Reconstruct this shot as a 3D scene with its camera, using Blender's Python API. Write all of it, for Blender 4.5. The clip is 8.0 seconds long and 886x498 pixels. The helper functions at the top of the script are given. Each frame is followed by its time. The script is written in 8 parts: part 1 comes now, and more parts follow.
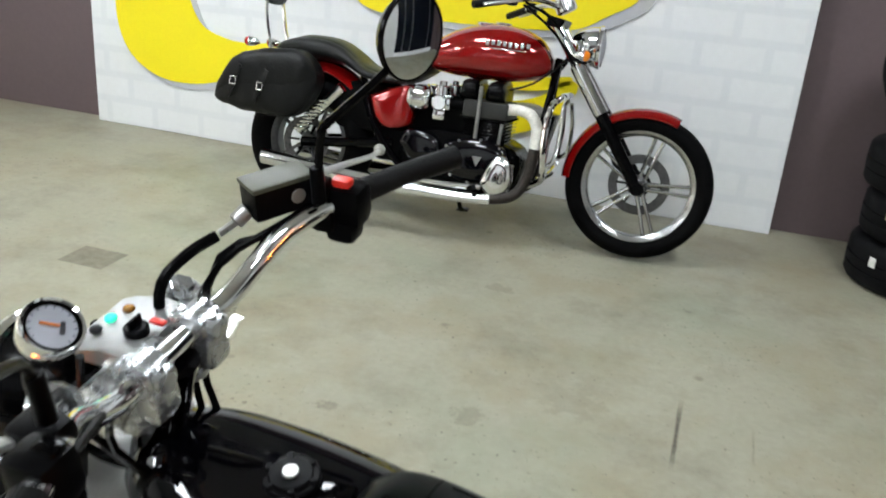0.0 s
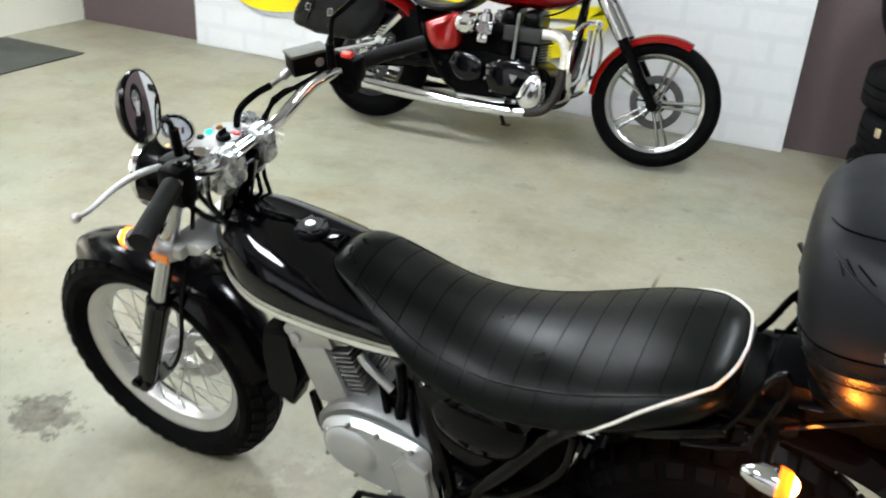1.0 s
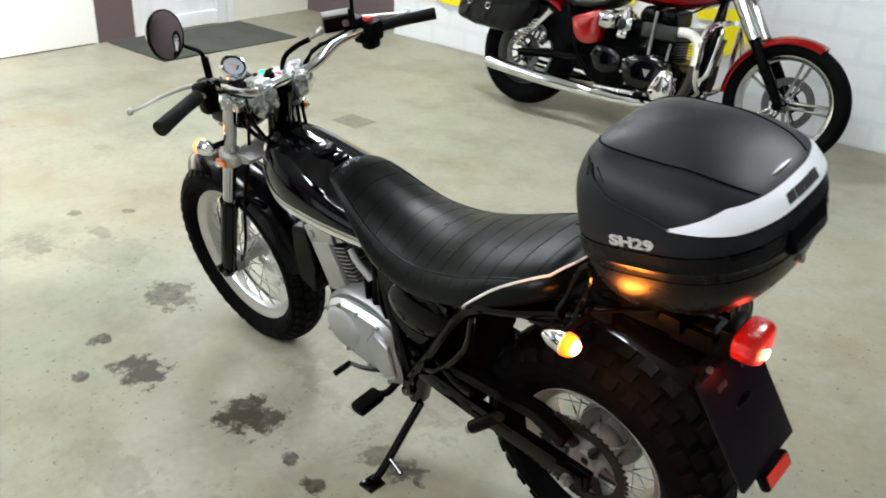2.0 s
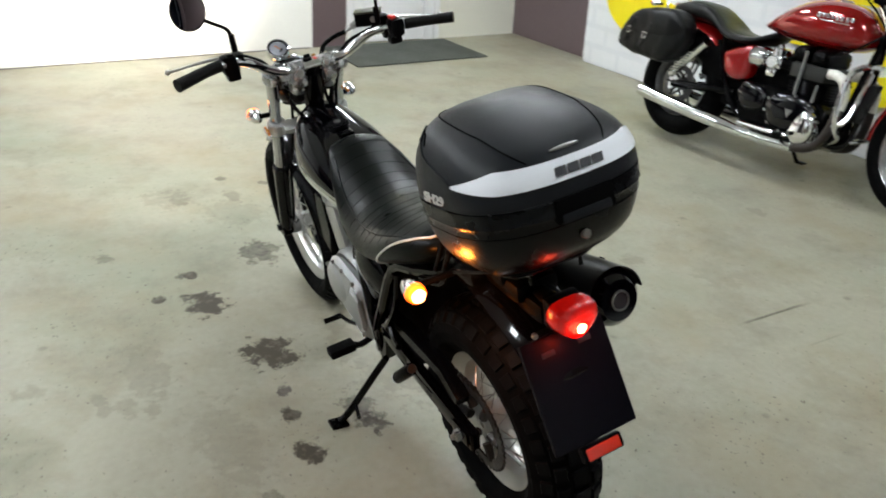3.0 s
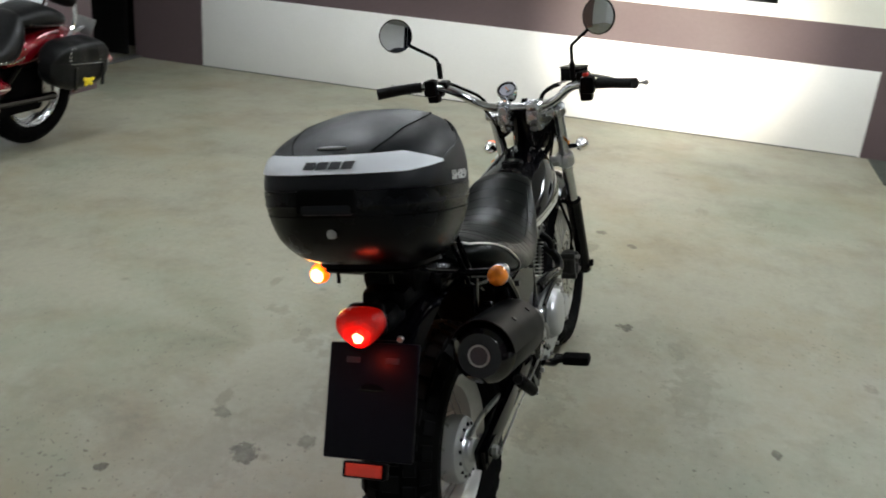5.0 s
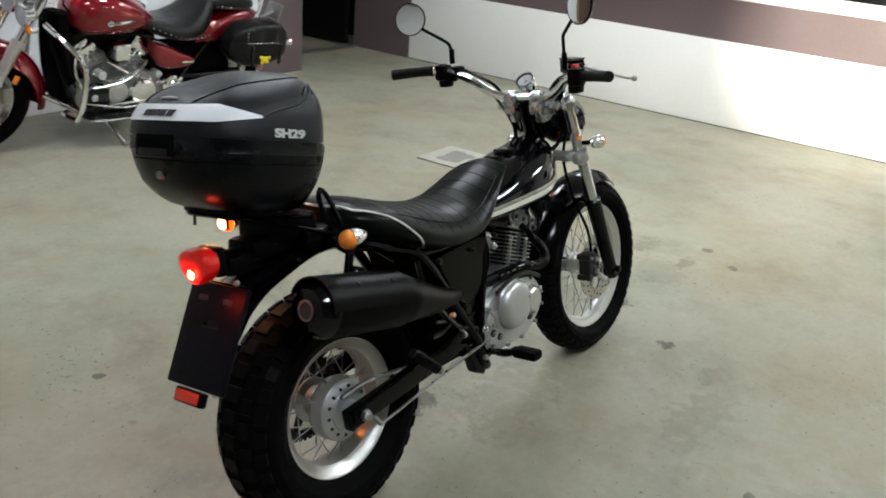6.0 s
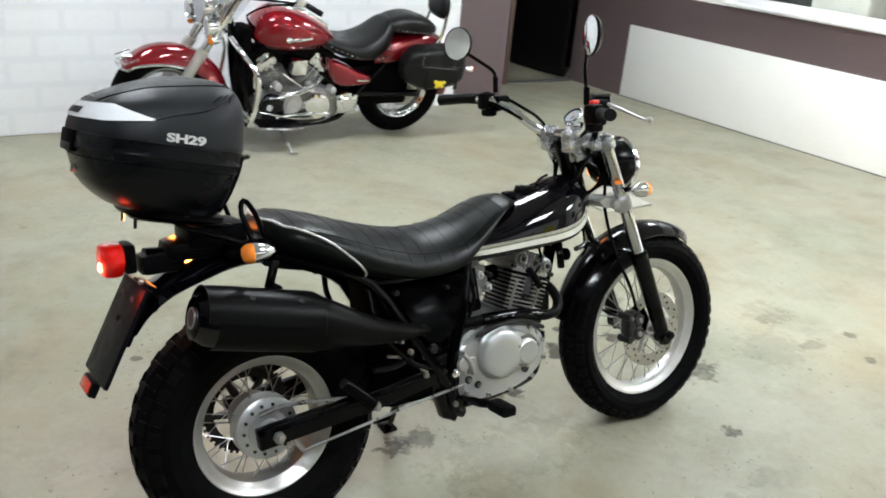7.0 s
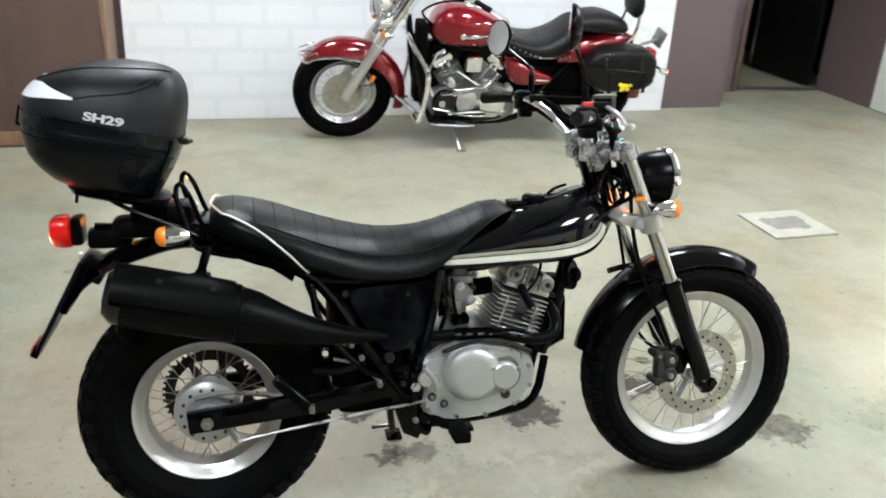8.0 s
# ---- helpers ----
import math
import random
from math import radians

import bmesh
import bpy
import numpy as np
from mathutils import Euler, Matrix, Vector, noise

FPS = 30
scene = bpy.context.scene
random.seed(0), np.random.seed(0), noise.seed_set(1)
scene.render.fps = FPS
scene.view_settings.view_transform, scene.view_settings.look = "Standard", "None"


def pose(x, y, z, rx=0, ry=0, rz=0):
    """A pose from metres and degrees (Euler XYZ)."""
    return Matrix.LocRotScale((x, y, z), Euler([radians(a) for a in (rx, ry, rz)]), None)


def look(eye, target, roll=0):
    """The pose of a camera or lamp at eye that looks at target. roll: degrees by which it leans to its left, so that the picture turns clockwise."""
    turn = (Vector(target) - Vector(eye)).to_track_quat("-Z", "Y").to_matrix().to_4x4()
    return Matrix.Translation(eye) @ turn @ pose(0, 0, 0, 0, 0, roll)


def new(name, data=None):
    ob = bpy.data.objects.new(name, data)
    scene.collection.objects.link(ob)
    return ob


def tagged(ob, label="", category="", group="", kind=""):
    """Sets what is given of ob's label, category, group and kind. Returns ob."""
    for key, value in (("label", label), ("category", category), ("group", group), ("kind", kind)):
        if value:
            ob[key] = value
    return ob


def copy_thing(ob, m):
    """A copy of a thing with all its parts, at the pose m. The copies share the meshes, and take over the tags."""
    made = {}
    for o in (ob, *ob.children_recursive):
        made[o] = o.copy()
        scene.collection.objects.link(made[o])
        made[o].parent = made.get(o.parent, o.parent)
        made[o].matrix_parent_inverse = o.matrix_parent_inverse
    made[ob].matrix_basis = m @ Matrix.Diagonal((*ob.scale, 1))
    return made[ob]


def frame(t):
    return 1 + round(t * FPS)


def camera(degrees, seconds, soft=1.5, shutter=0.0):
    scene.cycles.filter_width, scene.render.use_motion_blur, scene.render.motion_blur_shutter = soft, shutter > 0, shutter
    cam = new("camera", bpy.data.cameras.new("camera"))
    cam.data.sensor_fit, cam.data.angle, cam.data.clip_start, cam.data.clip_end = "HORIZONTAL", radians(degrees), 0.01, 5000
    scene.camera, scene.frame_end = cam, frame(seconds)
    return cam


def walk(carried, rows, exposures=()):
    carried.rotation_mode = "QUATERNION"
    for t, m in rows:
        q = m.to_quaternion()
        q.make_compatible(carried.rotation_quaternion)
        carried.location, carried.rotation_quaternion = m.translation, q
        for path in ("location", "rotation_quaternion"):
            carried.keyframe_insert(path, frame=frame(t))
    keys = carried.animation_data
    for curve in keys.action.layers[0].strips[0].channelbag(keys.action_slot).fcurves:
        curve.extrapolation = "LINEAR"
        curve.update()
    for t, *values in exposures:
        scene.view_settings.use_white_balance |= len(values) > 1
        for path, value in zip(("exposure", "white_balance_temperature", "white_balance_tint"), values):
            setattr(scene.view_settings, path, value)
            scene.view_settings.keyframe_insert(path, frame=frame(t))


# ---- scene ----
cam = camera(53.8, 8.0, soft=1.8, shutter=0.3)
PATH = [
    (0, (0.331, 0.122, 1.493), (-0.21, 1.9, 0.755), 4.6),
    (0.5, (0.533, -0.21, 1.556), (-0.008, 1.539, 0.75), 2.7),
    (1, (0.794, -0.473, 1.595), (0.101, 1.187, 0.72), 4.0),
    (1.5, (1.17, -0.585, 1.623), (0.236, 0.947, 0.742), 3.0),
    (1.7, (1.347, -0.603, 1.637), (0.322, 0.868, 0.75), 2.9),
    (2.8, (2.134, -0.286, 1.649), (0.682, 0.793, 0.798), 2.7),
    (3, (2.297, -0.183, 1.643), (0.761, 0.782, 0.8), 3.2),
    (3.5, (2.537, 0.149, 1.648), (0.801, 0.776, 0.877), 5.0),
    (4, (2.654, 0.541, 1.681), (0.822, 0.726, 0.901), 7.6),
    (4.5, (2.699, 1.0, 1.656), (0.86, 0.859, 0.881), 5.6),
    (5, (2.651, 1.419, 1.625), (0.857, 0.938, 0.884), 4.7),
    (5.2, (2.595, 1.603, 1.63), (0.846, 0.997, 0.872), 6.0),
    (6.3, (2.141, 2.485, 1.639), (0.707, 1.316, 0.879), 5.3),
    (6.5, (1.994, 2.575, 1.643), (0.634, 1.319, 0.885), 6.4),
    (7, (1.637, 2.786, 1.649), (0.525, 1.303, 0.898), 5.3),
    (7.5, (1.245, 2.951, 1.672), (0.422, 1.3, 0.898), 3.1),
    (8, (0.805, 3.005, 1.651), (0.285, 1.243, 0.861), 3.1),
]
walk(cam, [(t, look(eye, target, roll)) for t, eye, target, roll in PATH],
     exposures=[(0, -0.24), (0.5, -0.06), (1.5, 0.06), (3, -0.35), (3.5, -0.54), (4, -0.92), (4.5, -0.86), (5, -0.90), (5.2, -0.86), (6.3, -0.46), (7, -0.05), (8, 0.12)])

# ---------- world, lights ----------
world = bpy.data.worlds.new("world")
scene.world = world
world.use_nodes = True
world.node_tree.nodes["Background"].inputs[0].default_value = (0.55, 0.62, 0.7, 1)
world.node_tree.nodes["Background"].inputs[1].default_value = 0.25
LAMP_POWER = 87.0
HEAD_POWER = 2900.0


# ---------- materials ----------
def _n(nt, kind, **kw):
    n = nt.nodes.new(kind)
    for k, v in kw.items():
        n.inputs[k].default_value = v
    return n


def mat(name, col, rough=0.5, metal=0.0, vary=0.15, scale=6.0, bump=0.0, bscale=60.0, rvary=0.12, coat=0.0, emit=None, power=0.0,
        trans=0.0, alpha=1.0, ior=1.45, rand=0.0, spec=0.5, stretch=(1, 1, 1)):
    m = bpy.data.materials.new(name)
    m.use_nodes = True
    nt = m.node_tree
    b = nt.nodes["Principled BSDF"]
    tc = nt.nodes.new("ShaderNodeTexCoord")
    mp = nt.nodes.new("ShaderNodeMapping")
    mp.inputs["Scale"].default_value = stretch
    nt.links.new(tc.outputs["Object"], mp.inputs["Vector"])
    big = _n(nt, "ShaderNodeTexNoise", Scale=scale, Detail=5.0, Roughness=0.6)
    fine = _n(nt, "ShaderNodeTexNoise", Scale=bscale, Detail=3.0)
    for t in (big, fine):
        nt.links.new(mp.outputs[0], t.inputs["Vector"])
    ramp = nt.nodes.new("ShaderNodeMapRange")
    ramp.inputs["From Min"].default_value, ramp.inputs["From Max"].default_value = 0.3, 0.7
    ramp.inputs["To Min"].default_value, ramp.inputs["To Max"].default_value = 1 - vary, 1 + vary
    add = nt.nodes.new("ShaderNodeMath")
    add.operation = "MULTIPLY_ADD"
    add.inputs[1].default_value, add.inputs[2].default_value = 0.35, 0.0
    nt.links.new(fine.outputs["Fac"], add.inputs[0])
    mixn = nt.nodes.new("ShaderNodeMath")
    mixn.operation = "MULTIPLY_ADD"
    mixn.inputs[1].default_value = 0.65
    nt.links.new(big.outputs["Fac"], mixn.inputs[0])
    nt.links.new(add.outputs[0], mixn.inputs[2])
    nt.links.new(mixn.outputs[0], ramp.inputs["Value"])
    mul = nt.nodes.new("ShaderNodeVectorMath")
    mul.operation = "SCALE"
    mul.inputs[0].default_value = col
    val = ramp.outputs["Result"]
    if rand:
        info = nt.nodes.new("ShaderNodeObjectInfo")
        r2 = nt.nodes.new("ShaderNodeMapRange")
        r2.inputs["To Min"].default_value, r2.inputs["To Max"].default_value = 1 - rand, 1 + rand
        nt.links.new(info.outputs["Random"], r2.inputs["Value"])
        mm = nt.nodes.new("ShaderNodeMath")
        mm.operation = "MULTIPLY"
        nt.links.new(val, mm.inputs[0])
        nt.links.new(r2.outputs["Result"], mm.inputs[1])
        val = mm.outputs[0]
    nt.links.new(val, mul.inputs["Scale"])
    nt.links.new(mul.outputs[0], b.inputs["Base Color"])
    rr = nt.nodes.new("ShaderNodeMapRange")
    rr.inputs["From Min"].default_value, rr.inputs["From Max"].default_value = 0.3, 0.7
    rr.inputs["To Min"].default_value, rr.inputs["To Max"].default_value = max(0.02, rough - rvary * rough * 2), min(1, rough + rvary * rough * 2)
    nt.links.new(big.outputs["Fac"], rr.inputs["Value"])
    nt.links.new(rr.outputs["Result"], b.inputs["Roughness"])
    b.inputs["Metallic"].default_value = metal
    b.inputs["IOR"].default_value = ior
    b.inputs["Specular IOR Level"].default_value = spec
    b.inputs["Coat Weight"].default_value = coat
    b.inputs["Coat Roughness"].default_value = 0.05
    b.inputs["Transmission Weight"].default_value = trans
    b.inputs["Alpha"].default_value = alpha
    if emit:
        b.inputs["Emission Color"].default_value = (*emit, 1)
        b.inputs["Emission Strength"].default_value = power
    if bump:
        bp = nt.nodes.new("ShaderNodeBump")
        bp.inputs["Strength"].default_value, bp.inputs["Distance"].default_value = bump, 0.003
        nt.links.new(fine.outputs["Fac"], bp.inputs["Height"])
        nt.links.new(bp.outputs[0], b.inputs["Normal"])
    return m


M = {}
M["black_paint"] = mat("black_paint", (0.0012, 0.0012, 0.002), 0.07, spec=0.3, coat=0.25, scale=9, bscale=200)
M["black_satin"] = mat("black_satin", (0.0016, 0.0016, 0.0018), 0.22, spec=0.09, scale=12, bump=0.03, bscale=300)
M["black_frame"] = mat("black_frame", (0.0010, 0.0010, 0.0013), 0.06, spec=0.18, scale=15)
M["black_plastic"] = mat("black_plastic", (0.0018, 0.0018, 0.0022), 0.36, spec=0.06, scale=14, bump=0.12, bscale=900)
M["case_plastic"] = mat("case_plastic", (0.0018, 0.0023, 0.0032), 0.25, spec=0.22, scale=8, bump=0.10, bscale=1100)
M["case_lid"] = mat("case_lid", (0.0085, 0.0094, 0.0115), 0.42, spec=0.24, scale=8, bump=0.14, bscale=1100)
M["vinyl"] = mat("vinyl", (0.0016, 0.0026, 0.0020), 0.34, spec=0.17, scale=10, bump=0.12, bscale=420)
M["vinyl_seam"] = mat("vinyl_seam", (0.0008, 0.0008, 0.0008), 0.6, spec=0.02)
M["leather"] = mat("leather", (0.0042, 0.0045, 0.0045), 0.38, spec=0.24, scale=16, bump=0.6, bscale=70, vary=0.3)
M["rubber"] = mat("rubber", (0.0022, 0.0022, 0.0023), 0.7, spec=0.05, scale=25, bump=0.15, bscale=180, vary=0.35)
M["tread"] = mat("tread", (0.0034, 0.0034, 0.0036), 0.55, spec=0.06, scale=30, bump=0.2, bscale=200, vary=0.4, rand=0.05)
M["tyre_dusty"] = mat("tyre_dusty", (0.0045, 0.0045, 0.005), 0.65, spec=0.10, scale=7, bump=0.15, bscale=160, vary=0.5)
M["grip"] = mat("grip", (0.0035, 0.0035, 0.0036), 0.6, spec=0.16, bump=0.5, bscale=420)
M["chrome"] = mat("chrome", (0.80, 0.81, 0.82), 0.08, 1.0, vary=0.06, scale=20)
M["alloy"] = mat("alloy", (0.58, 0.575, 0.55), 0.36, 0.85, vary=0.1, scale=20, bump=0.04, bscale=500)
M["wheel_metal"] = mat("wheel_metal", (0.42, 0.42, 0.42), 0.22, 1.0, vary=0.12, scale=20, bump=0.03, bscale=500)
M["fin_alloy"] = mat("fin_alloy", (0.44, 0.44, 0.43), 0.34, 0.9, vary=0.25, scale=30, bump=0.1, bscale=500)
M["alloy_cast"] = mat("alloy_cast", (0.50, 0.50, 0.49), 0.40, 0.85, vary=0.14, scale=18, bump=0.08, bscale=600)
M["silver_paint"] = mat("silver_paint", (0.52, 0.53, 0.53), 0.36, 0.75, vary=0.08, scale=12, bump=0.03, bscale=700)
M["clamp_alloy"] = mat("clamp_alloy", (0.44, 0.45, 0.46), 0.26, 0.85, vary=0.25, scale=30, bump=0.06, bscale=400)
M["bulb_hot"] = mat("bulb_hot", (0.9, 0.6, 0.3), 0.3, emit=(1.0, 0.60, 0.26), power=12.0)
M["dark_disc"] = mat("dark_disc", (0.10, 0.10, 0.10), 0.36, 0.8, vary=0.3, scale=40)
# near-black without gloss: shade painted into gaps, recesses and filler blocks
M["shadow_black"] = mat("shadow_black", (0.003, 0.003, 0.003), 0.8, spec=0.03)
M["fork_chrome"] = mat("fork_chrome", (0.55, 0.56, 0.57), 0.16, 1.0, vary=0.08, scale=20)
M["black_fender"] = mat("black_fender", (0.0012, 0.0012, 0.0016), 0.14, spec=0.2, scale=9, bscale=200)
M["head_grey"] = mat("head_grey", (0.020, 0.020, 0.018), 0.45, spec=0.3, vary=0.3, scale=30, bump=0.1, bscale=400)
M["dull_alloy"] = mat("dull_alloy", (0.25, 0.25, 0.245), 0.45, 0.9, vary=0.25, scale=30, bump=0.2, bscale=500)
M["steel"] = mat("steel", (0.36, 0.355, 0.34), 0.33, 1.0, vary=0.2, scale=40)
M["dark_steel"] = mat("dark_steel", (0.02, 0.019, 0.018), 0.42, 0.6, vary=0.35, scale=30, bump=0.1, bscale=300)
M["muffler"] = mat("muffler", (0.0022, 0.0022, 0.0022), 0.36, spec=0.075, vary=0.12, rvary=0.05, scale=14, bump=0.02, bscale=600)
M["white_piping"] = mat("white_piping", (0.72, 0.70, 0.64), 0.5)
M["cream_paint"] = mat("cream_paint", (0.66, 0.66, 0.58), 0.25, coat=0.4, vary=0.06)
M["olive_line"] = mat("olive_line", (0.10, 0.10, 0.065), 0.3, coat=0.3)
M["reflector"] = mat("reflector", (0.86, 0.88, 0.92), 0.24, 0.0, vary=0.05, scale=3, bump=0.5, bscale=160, stretch=(1, 1, 8))
M["mark_dark"] = mat("mark_dark", (0.02, 0.02, 0.025), 0.5)
M["mark_pale"] = mat("mark_pale", (0.50, 0.50, 0.48), 0.5)
M["orange_lens"] = mat("orange_lens", (0.75, 0.20, 0.015), 0.15, vary=0.1, coat=0.5)
M["orange_lit"] = mat("orange_lit", (0.9, 0.25, 0.02), 0.2, emit=(1.0, 0.085, 0.003), power=4.2)
M["red_lens"] = mat("red_lens", (0.55, 0.006, 0.004), 0.10, spec=0.5, coat=0.5, bump=0.9, bscale=130, emit=(1.0, 0.010, 0.004), power=0.15)
M["red_dull"] = mat("red_dull", (0.40, 0.01, 0.01), 0.15, coat=0.5)
M["red_lit"] = mat("red_lit", (0.8, 0.06, 0.03), 0.2, vary=0.5, scale=60, emit=(1.0, 0.12, 0.03), power=3.2)
# slight emission stands in for lamp light thrown back by the reflector
M["red_reflector_glow"] = mat("red_reflector_glow", (0.6, 0.03, 0.015), 0.2, coat=0.5, bump=0.4, bscale=300, emit=(1.0, 0.06, 0.02), power=0.04)
M["red_button"] = mat("red_button", (0.65, 0.03, 0.02), 0.35)
M["green_lamp"] = mat("green_lamp", (0.02, 0.5, 0.36), 0.2, emit=(0.05, 0.9, 0.6), power=1.2)
M["amber_lamp"] = mat("amber_lamp", (0.30, 0.12, 0.02), 0.2)
M["dial"] = mat("dial", (0.34, 0.35, 0.39), 0.4, vary=0.03)
M["glass"] = mat("glass", (0.95, 0.97, 0.97), 0.02, trans=1.0, vary=0.0, rvary=0.0)
M["lamp_glass"] = mat("lamp_glass", (0.95, 0.95, 0.93), 0.06, trans=0.9, emit=(1, 0.86, 0.65), power=6.0)
M["mirror"] = mat("mirror", (0.85, 0.87, 0.88), 0.02, 1.0, vary=0.0, rvary=0.0)
M["red_paint"] = mat("red_paint", (0.24, 0.004, 0.004), 0.10, 0.35, coat=0.7, vary=0.1, scale=4)
M["deep_red"] = mat("deep_red", (0.17, 0.003, 0.008), 0.12, 0.35, coat=0.7, vary=0.12, scale=4)
M["cream_wrap"] = mat("cream_wrap", (0.62, 0.60, 0.54), 0.6, vary=0.2, scale=40, bump=0.4, bscale=120)
M["plate_navy"] = mat("plate_navy", (0.0022, 0.0022, 0.005), 0.40, spec=0.16, scale=20, bump=0.05, bscale=300)
M["yellow_badge"] = mat("yellow_badge", (0.7, 0.55, 0.02), 0.45)
M["brown_wall"] = mat("brown_wall", (0.110, 0.078, 0.082), 0.55, scale=1.2, bump=0.08, bscale=40, vary=0.1)
M["brown_panel"] = mat("brown_panel", (0.105, 0.066, 0.055), 0.42, scale=2, bump=0.06, bscale=60, vary=0.16, stretch=(5, 5, 1))
M["white_wall"] = mat("white_wall", (0.82, 0.82, 0.79), 0.6, scale=1.5, bump=0.1, bscale=60, vary=0.04)
M["pale_wall"] = mat("pale_wall", (0.66, 0.67, 0.66), 0.6, scale=1.5, bump=0.1, bscale=60, vary=0.06)
M["cream_wall"] = mat("cream_wall", (0.72, 0.71, 0.62), 0.6, scale=1.5, bump=0.1, bscale=60, vary=0.05)
M["ceiling"] = mat("ceiling", (0.42, 0.42, 0.41), 0.8, scale=2, vary=0.06)
M["white_pvc"] = mat("white_pvc", (0.80, 0.81, 0.82), 0.3, vary=0.03)
M["door_and_hall_dark"] = mat("door_and_hall_dark", (0.004, 0.004, 0.004), 0.5, spec=0.2, scale=5, vary=0.3)
M["trim_wood"] = mat("trim_wood", (0.22, 0.13, 0.08), 0.5, scale=6, stretch=(8, 8, 1), vary=0.25)
M["mat_rubber"] = mat("mat_rubber", (0.05, 0.055, 0.045), 0.85, scale=5, bump=0.7, bscale=220, vary=0.25)
M["tile_plate"] = mat("tile_plate", (0.36, 0.345, 0.30), 0.7, scale=10, bump=0.15, bscale=120, vary=0.2)
M["paper"] = mat("paper", (0.75, 0.75, 0.72), 0.7, vary=0.04)
M["red_ink"] = mat("red_ink", (0.6, 0.08, 0.1), 0.7)
M["grey_ink"] = mat("grey_ink", (0.35, 0.37, 0.42), 0.7)
M["kraft"] = mat("kraft", (0.45, 0.36, 0.22), 0.7)
M["box_card"] = mat("box_card", (0.55, 0.55, 0.48), 0.7, vary=0.1)
M["green_floor"] = mat("green_floor", (0.10, 0.12, 0.03), 0.8, scale=8, vary=0.4)
M["room_dark"] = mat("room_dark", (0.10, 0.10, 0.10), 0.8)
M["lamp_white"] = mat("lamp_white", (0.9, 0.9, 0.9), 0.5, emit=(0.93, 1.0, 1.05), power=LAMP_POWER)


# ---------- mesh building ----------
class G:
    """Verts and faces gathered for one mesh."""

    def __init__(self):
        self.v, self.f = [], []

    def add(self, verts, faces, m=None):
        k = len(self.v)
        self.v += [tuple(m @ Vector(p)) if m else tuple(p) for p in verts]
        self.f += [tuple(i + k for i in f) for f in faces]
        return self

    def rings(self, rings, closed=True, cap=True, loop=False):
        n = len(rings[0])
        v = [p for r in rings for p in r]
        f = []
        count = len(rings) if loop else len(rings) - 1
        for a in range(count):
            b = (a + 1) % len(rings)
            for i in range(n if closed else n - 1):
                j = (i + 1) % n
                f.append((a * n + i, a * n + j, b * n + j, b * n + i))
        if cap and not loop and closed:
            f.append(tuple(range(n - 1, -1, -1)))
            f.append(tuple(range((len(rings) - 1) * n, len(rings) * n)))
        return self.add(v, f)

    def tube(self, pts, r, seg=10, cap=True, smooth=3, flat=1.0):
        pts = [Vector(p) for p in pts]
        rad = list(r) if isinstance(r, (list, tuple)) else [r] * len(pts)
        if smooth and len(pts) > 2:
            out, ro = [], []
            for i in range(len(pts) - 1):
                p0, p1, p2, p3 = pts[max(i - 1, 0)], pts[i], pts[i + 1], pts[min(i + 2, len(pts) - 1)]
                for s in range(smooth):
                    t = s / smooth
                    out.append(0.5 * ((2 * p1) + (p2 - p0) * t + (2 * p0 - 5 * p1 + 4 * p2 - p3) * t * t + (3 * p1 - p0 - 3 * p2 + p3) * t ** 3))
                    ro.append(rad[i] * (1 - t) + rad[i + 1] * t)
            out.append(pts[-1]), ro.append(rad[-1])
            pts, rad = out, ro
        rings, up = [], None
        for i, p in enumerate(pts):
            d = (pts[min(i + 1, len(pts) - 1)] - pts[max(i - 1, 0)]).normalized()
            if up is None:
                up = Vector((0, 0, 1)) if abs(d.z) < 0.9 else Vector((0, 1, 0))
            side = d.cross(up).normalized()
            up = side.cross(d).normalized()
            rings.append([p + rad[i] * (math.cos(a) * side + flat * math.sin(a) * up) for a in (2 * math.pi * k / seg for k in range(seg))])
        return self.rings(rings, cap=cap)

    def lathe(self, prof, seg=32, m=None, arc=None):
        """Turns (radius, along) about the local Y axis; arc: (from, to) degrees, from +X towards +Z."""
        a0, a1 = arc or (0, 360)
        n = seg + 1 if arc else seg
        v = []
        for k in range(n):
            a = radians(a0 + (a1 - a0) * k / seg)
            v += [(r * math.cos(a), h, r * math.sin(a)) for r, h in prof]
        p, f = len(prof), []
        for k in range(seg):
            b = (k + 1) % n
            for i in range(p - 1):
                f.append((k * p + i, k * p + i + 1, b * p + i + 1, b * p + i))
        return self.add(v, f, m)

    def disc(self, c, r, h, axis="y", seg=24, cham=0.15):
        """A short cylinder with chamfered rims."""
        e = min(r, h) * cham
        prof = [(0.0001, -h / 2), (r - e, -h / 2), (r, -h / 2 + e), (r, h / 2 - e), (r - e, h / 2), (0.0001, h / 2)]
        turn = {"y": Matrix(), "x": Matrix.Rotation(radians(-90), 4, "Z"), "z": Matrix.Rotation(radians(90), 4, "X")}
        m = turn[axis] if isinstance(axis, str) else Vector((0, 1, 0)).rotation_difference(Vector(axis)).to_matrix().to_4x4()
        return self.lathe(prof, seg, Matrix.Translation(c) @ m)

    def box(self, c, s, e=0.004, m=None):
        """A box with chamfered edges."""
        hx, hy, hz = (a / 2 for a in s)
        e = min(e, hx * 0.9, hy * 0.9, hz * 0.9)
        bm = bmesh.new()
        bmesh.ops.create_cube(bm, size=1.0, matrix=Matrix.Diagonal((*s, 1)))
        if e > 0:
            bmesh.ops.bevel(bm, geom=bm.edges[:], offset=e, segments=2, profile=0.6, affect="EDGES")
        bm.verts.index_update()
        mm = Matrix.Translation(c) @ (m or Matrix())
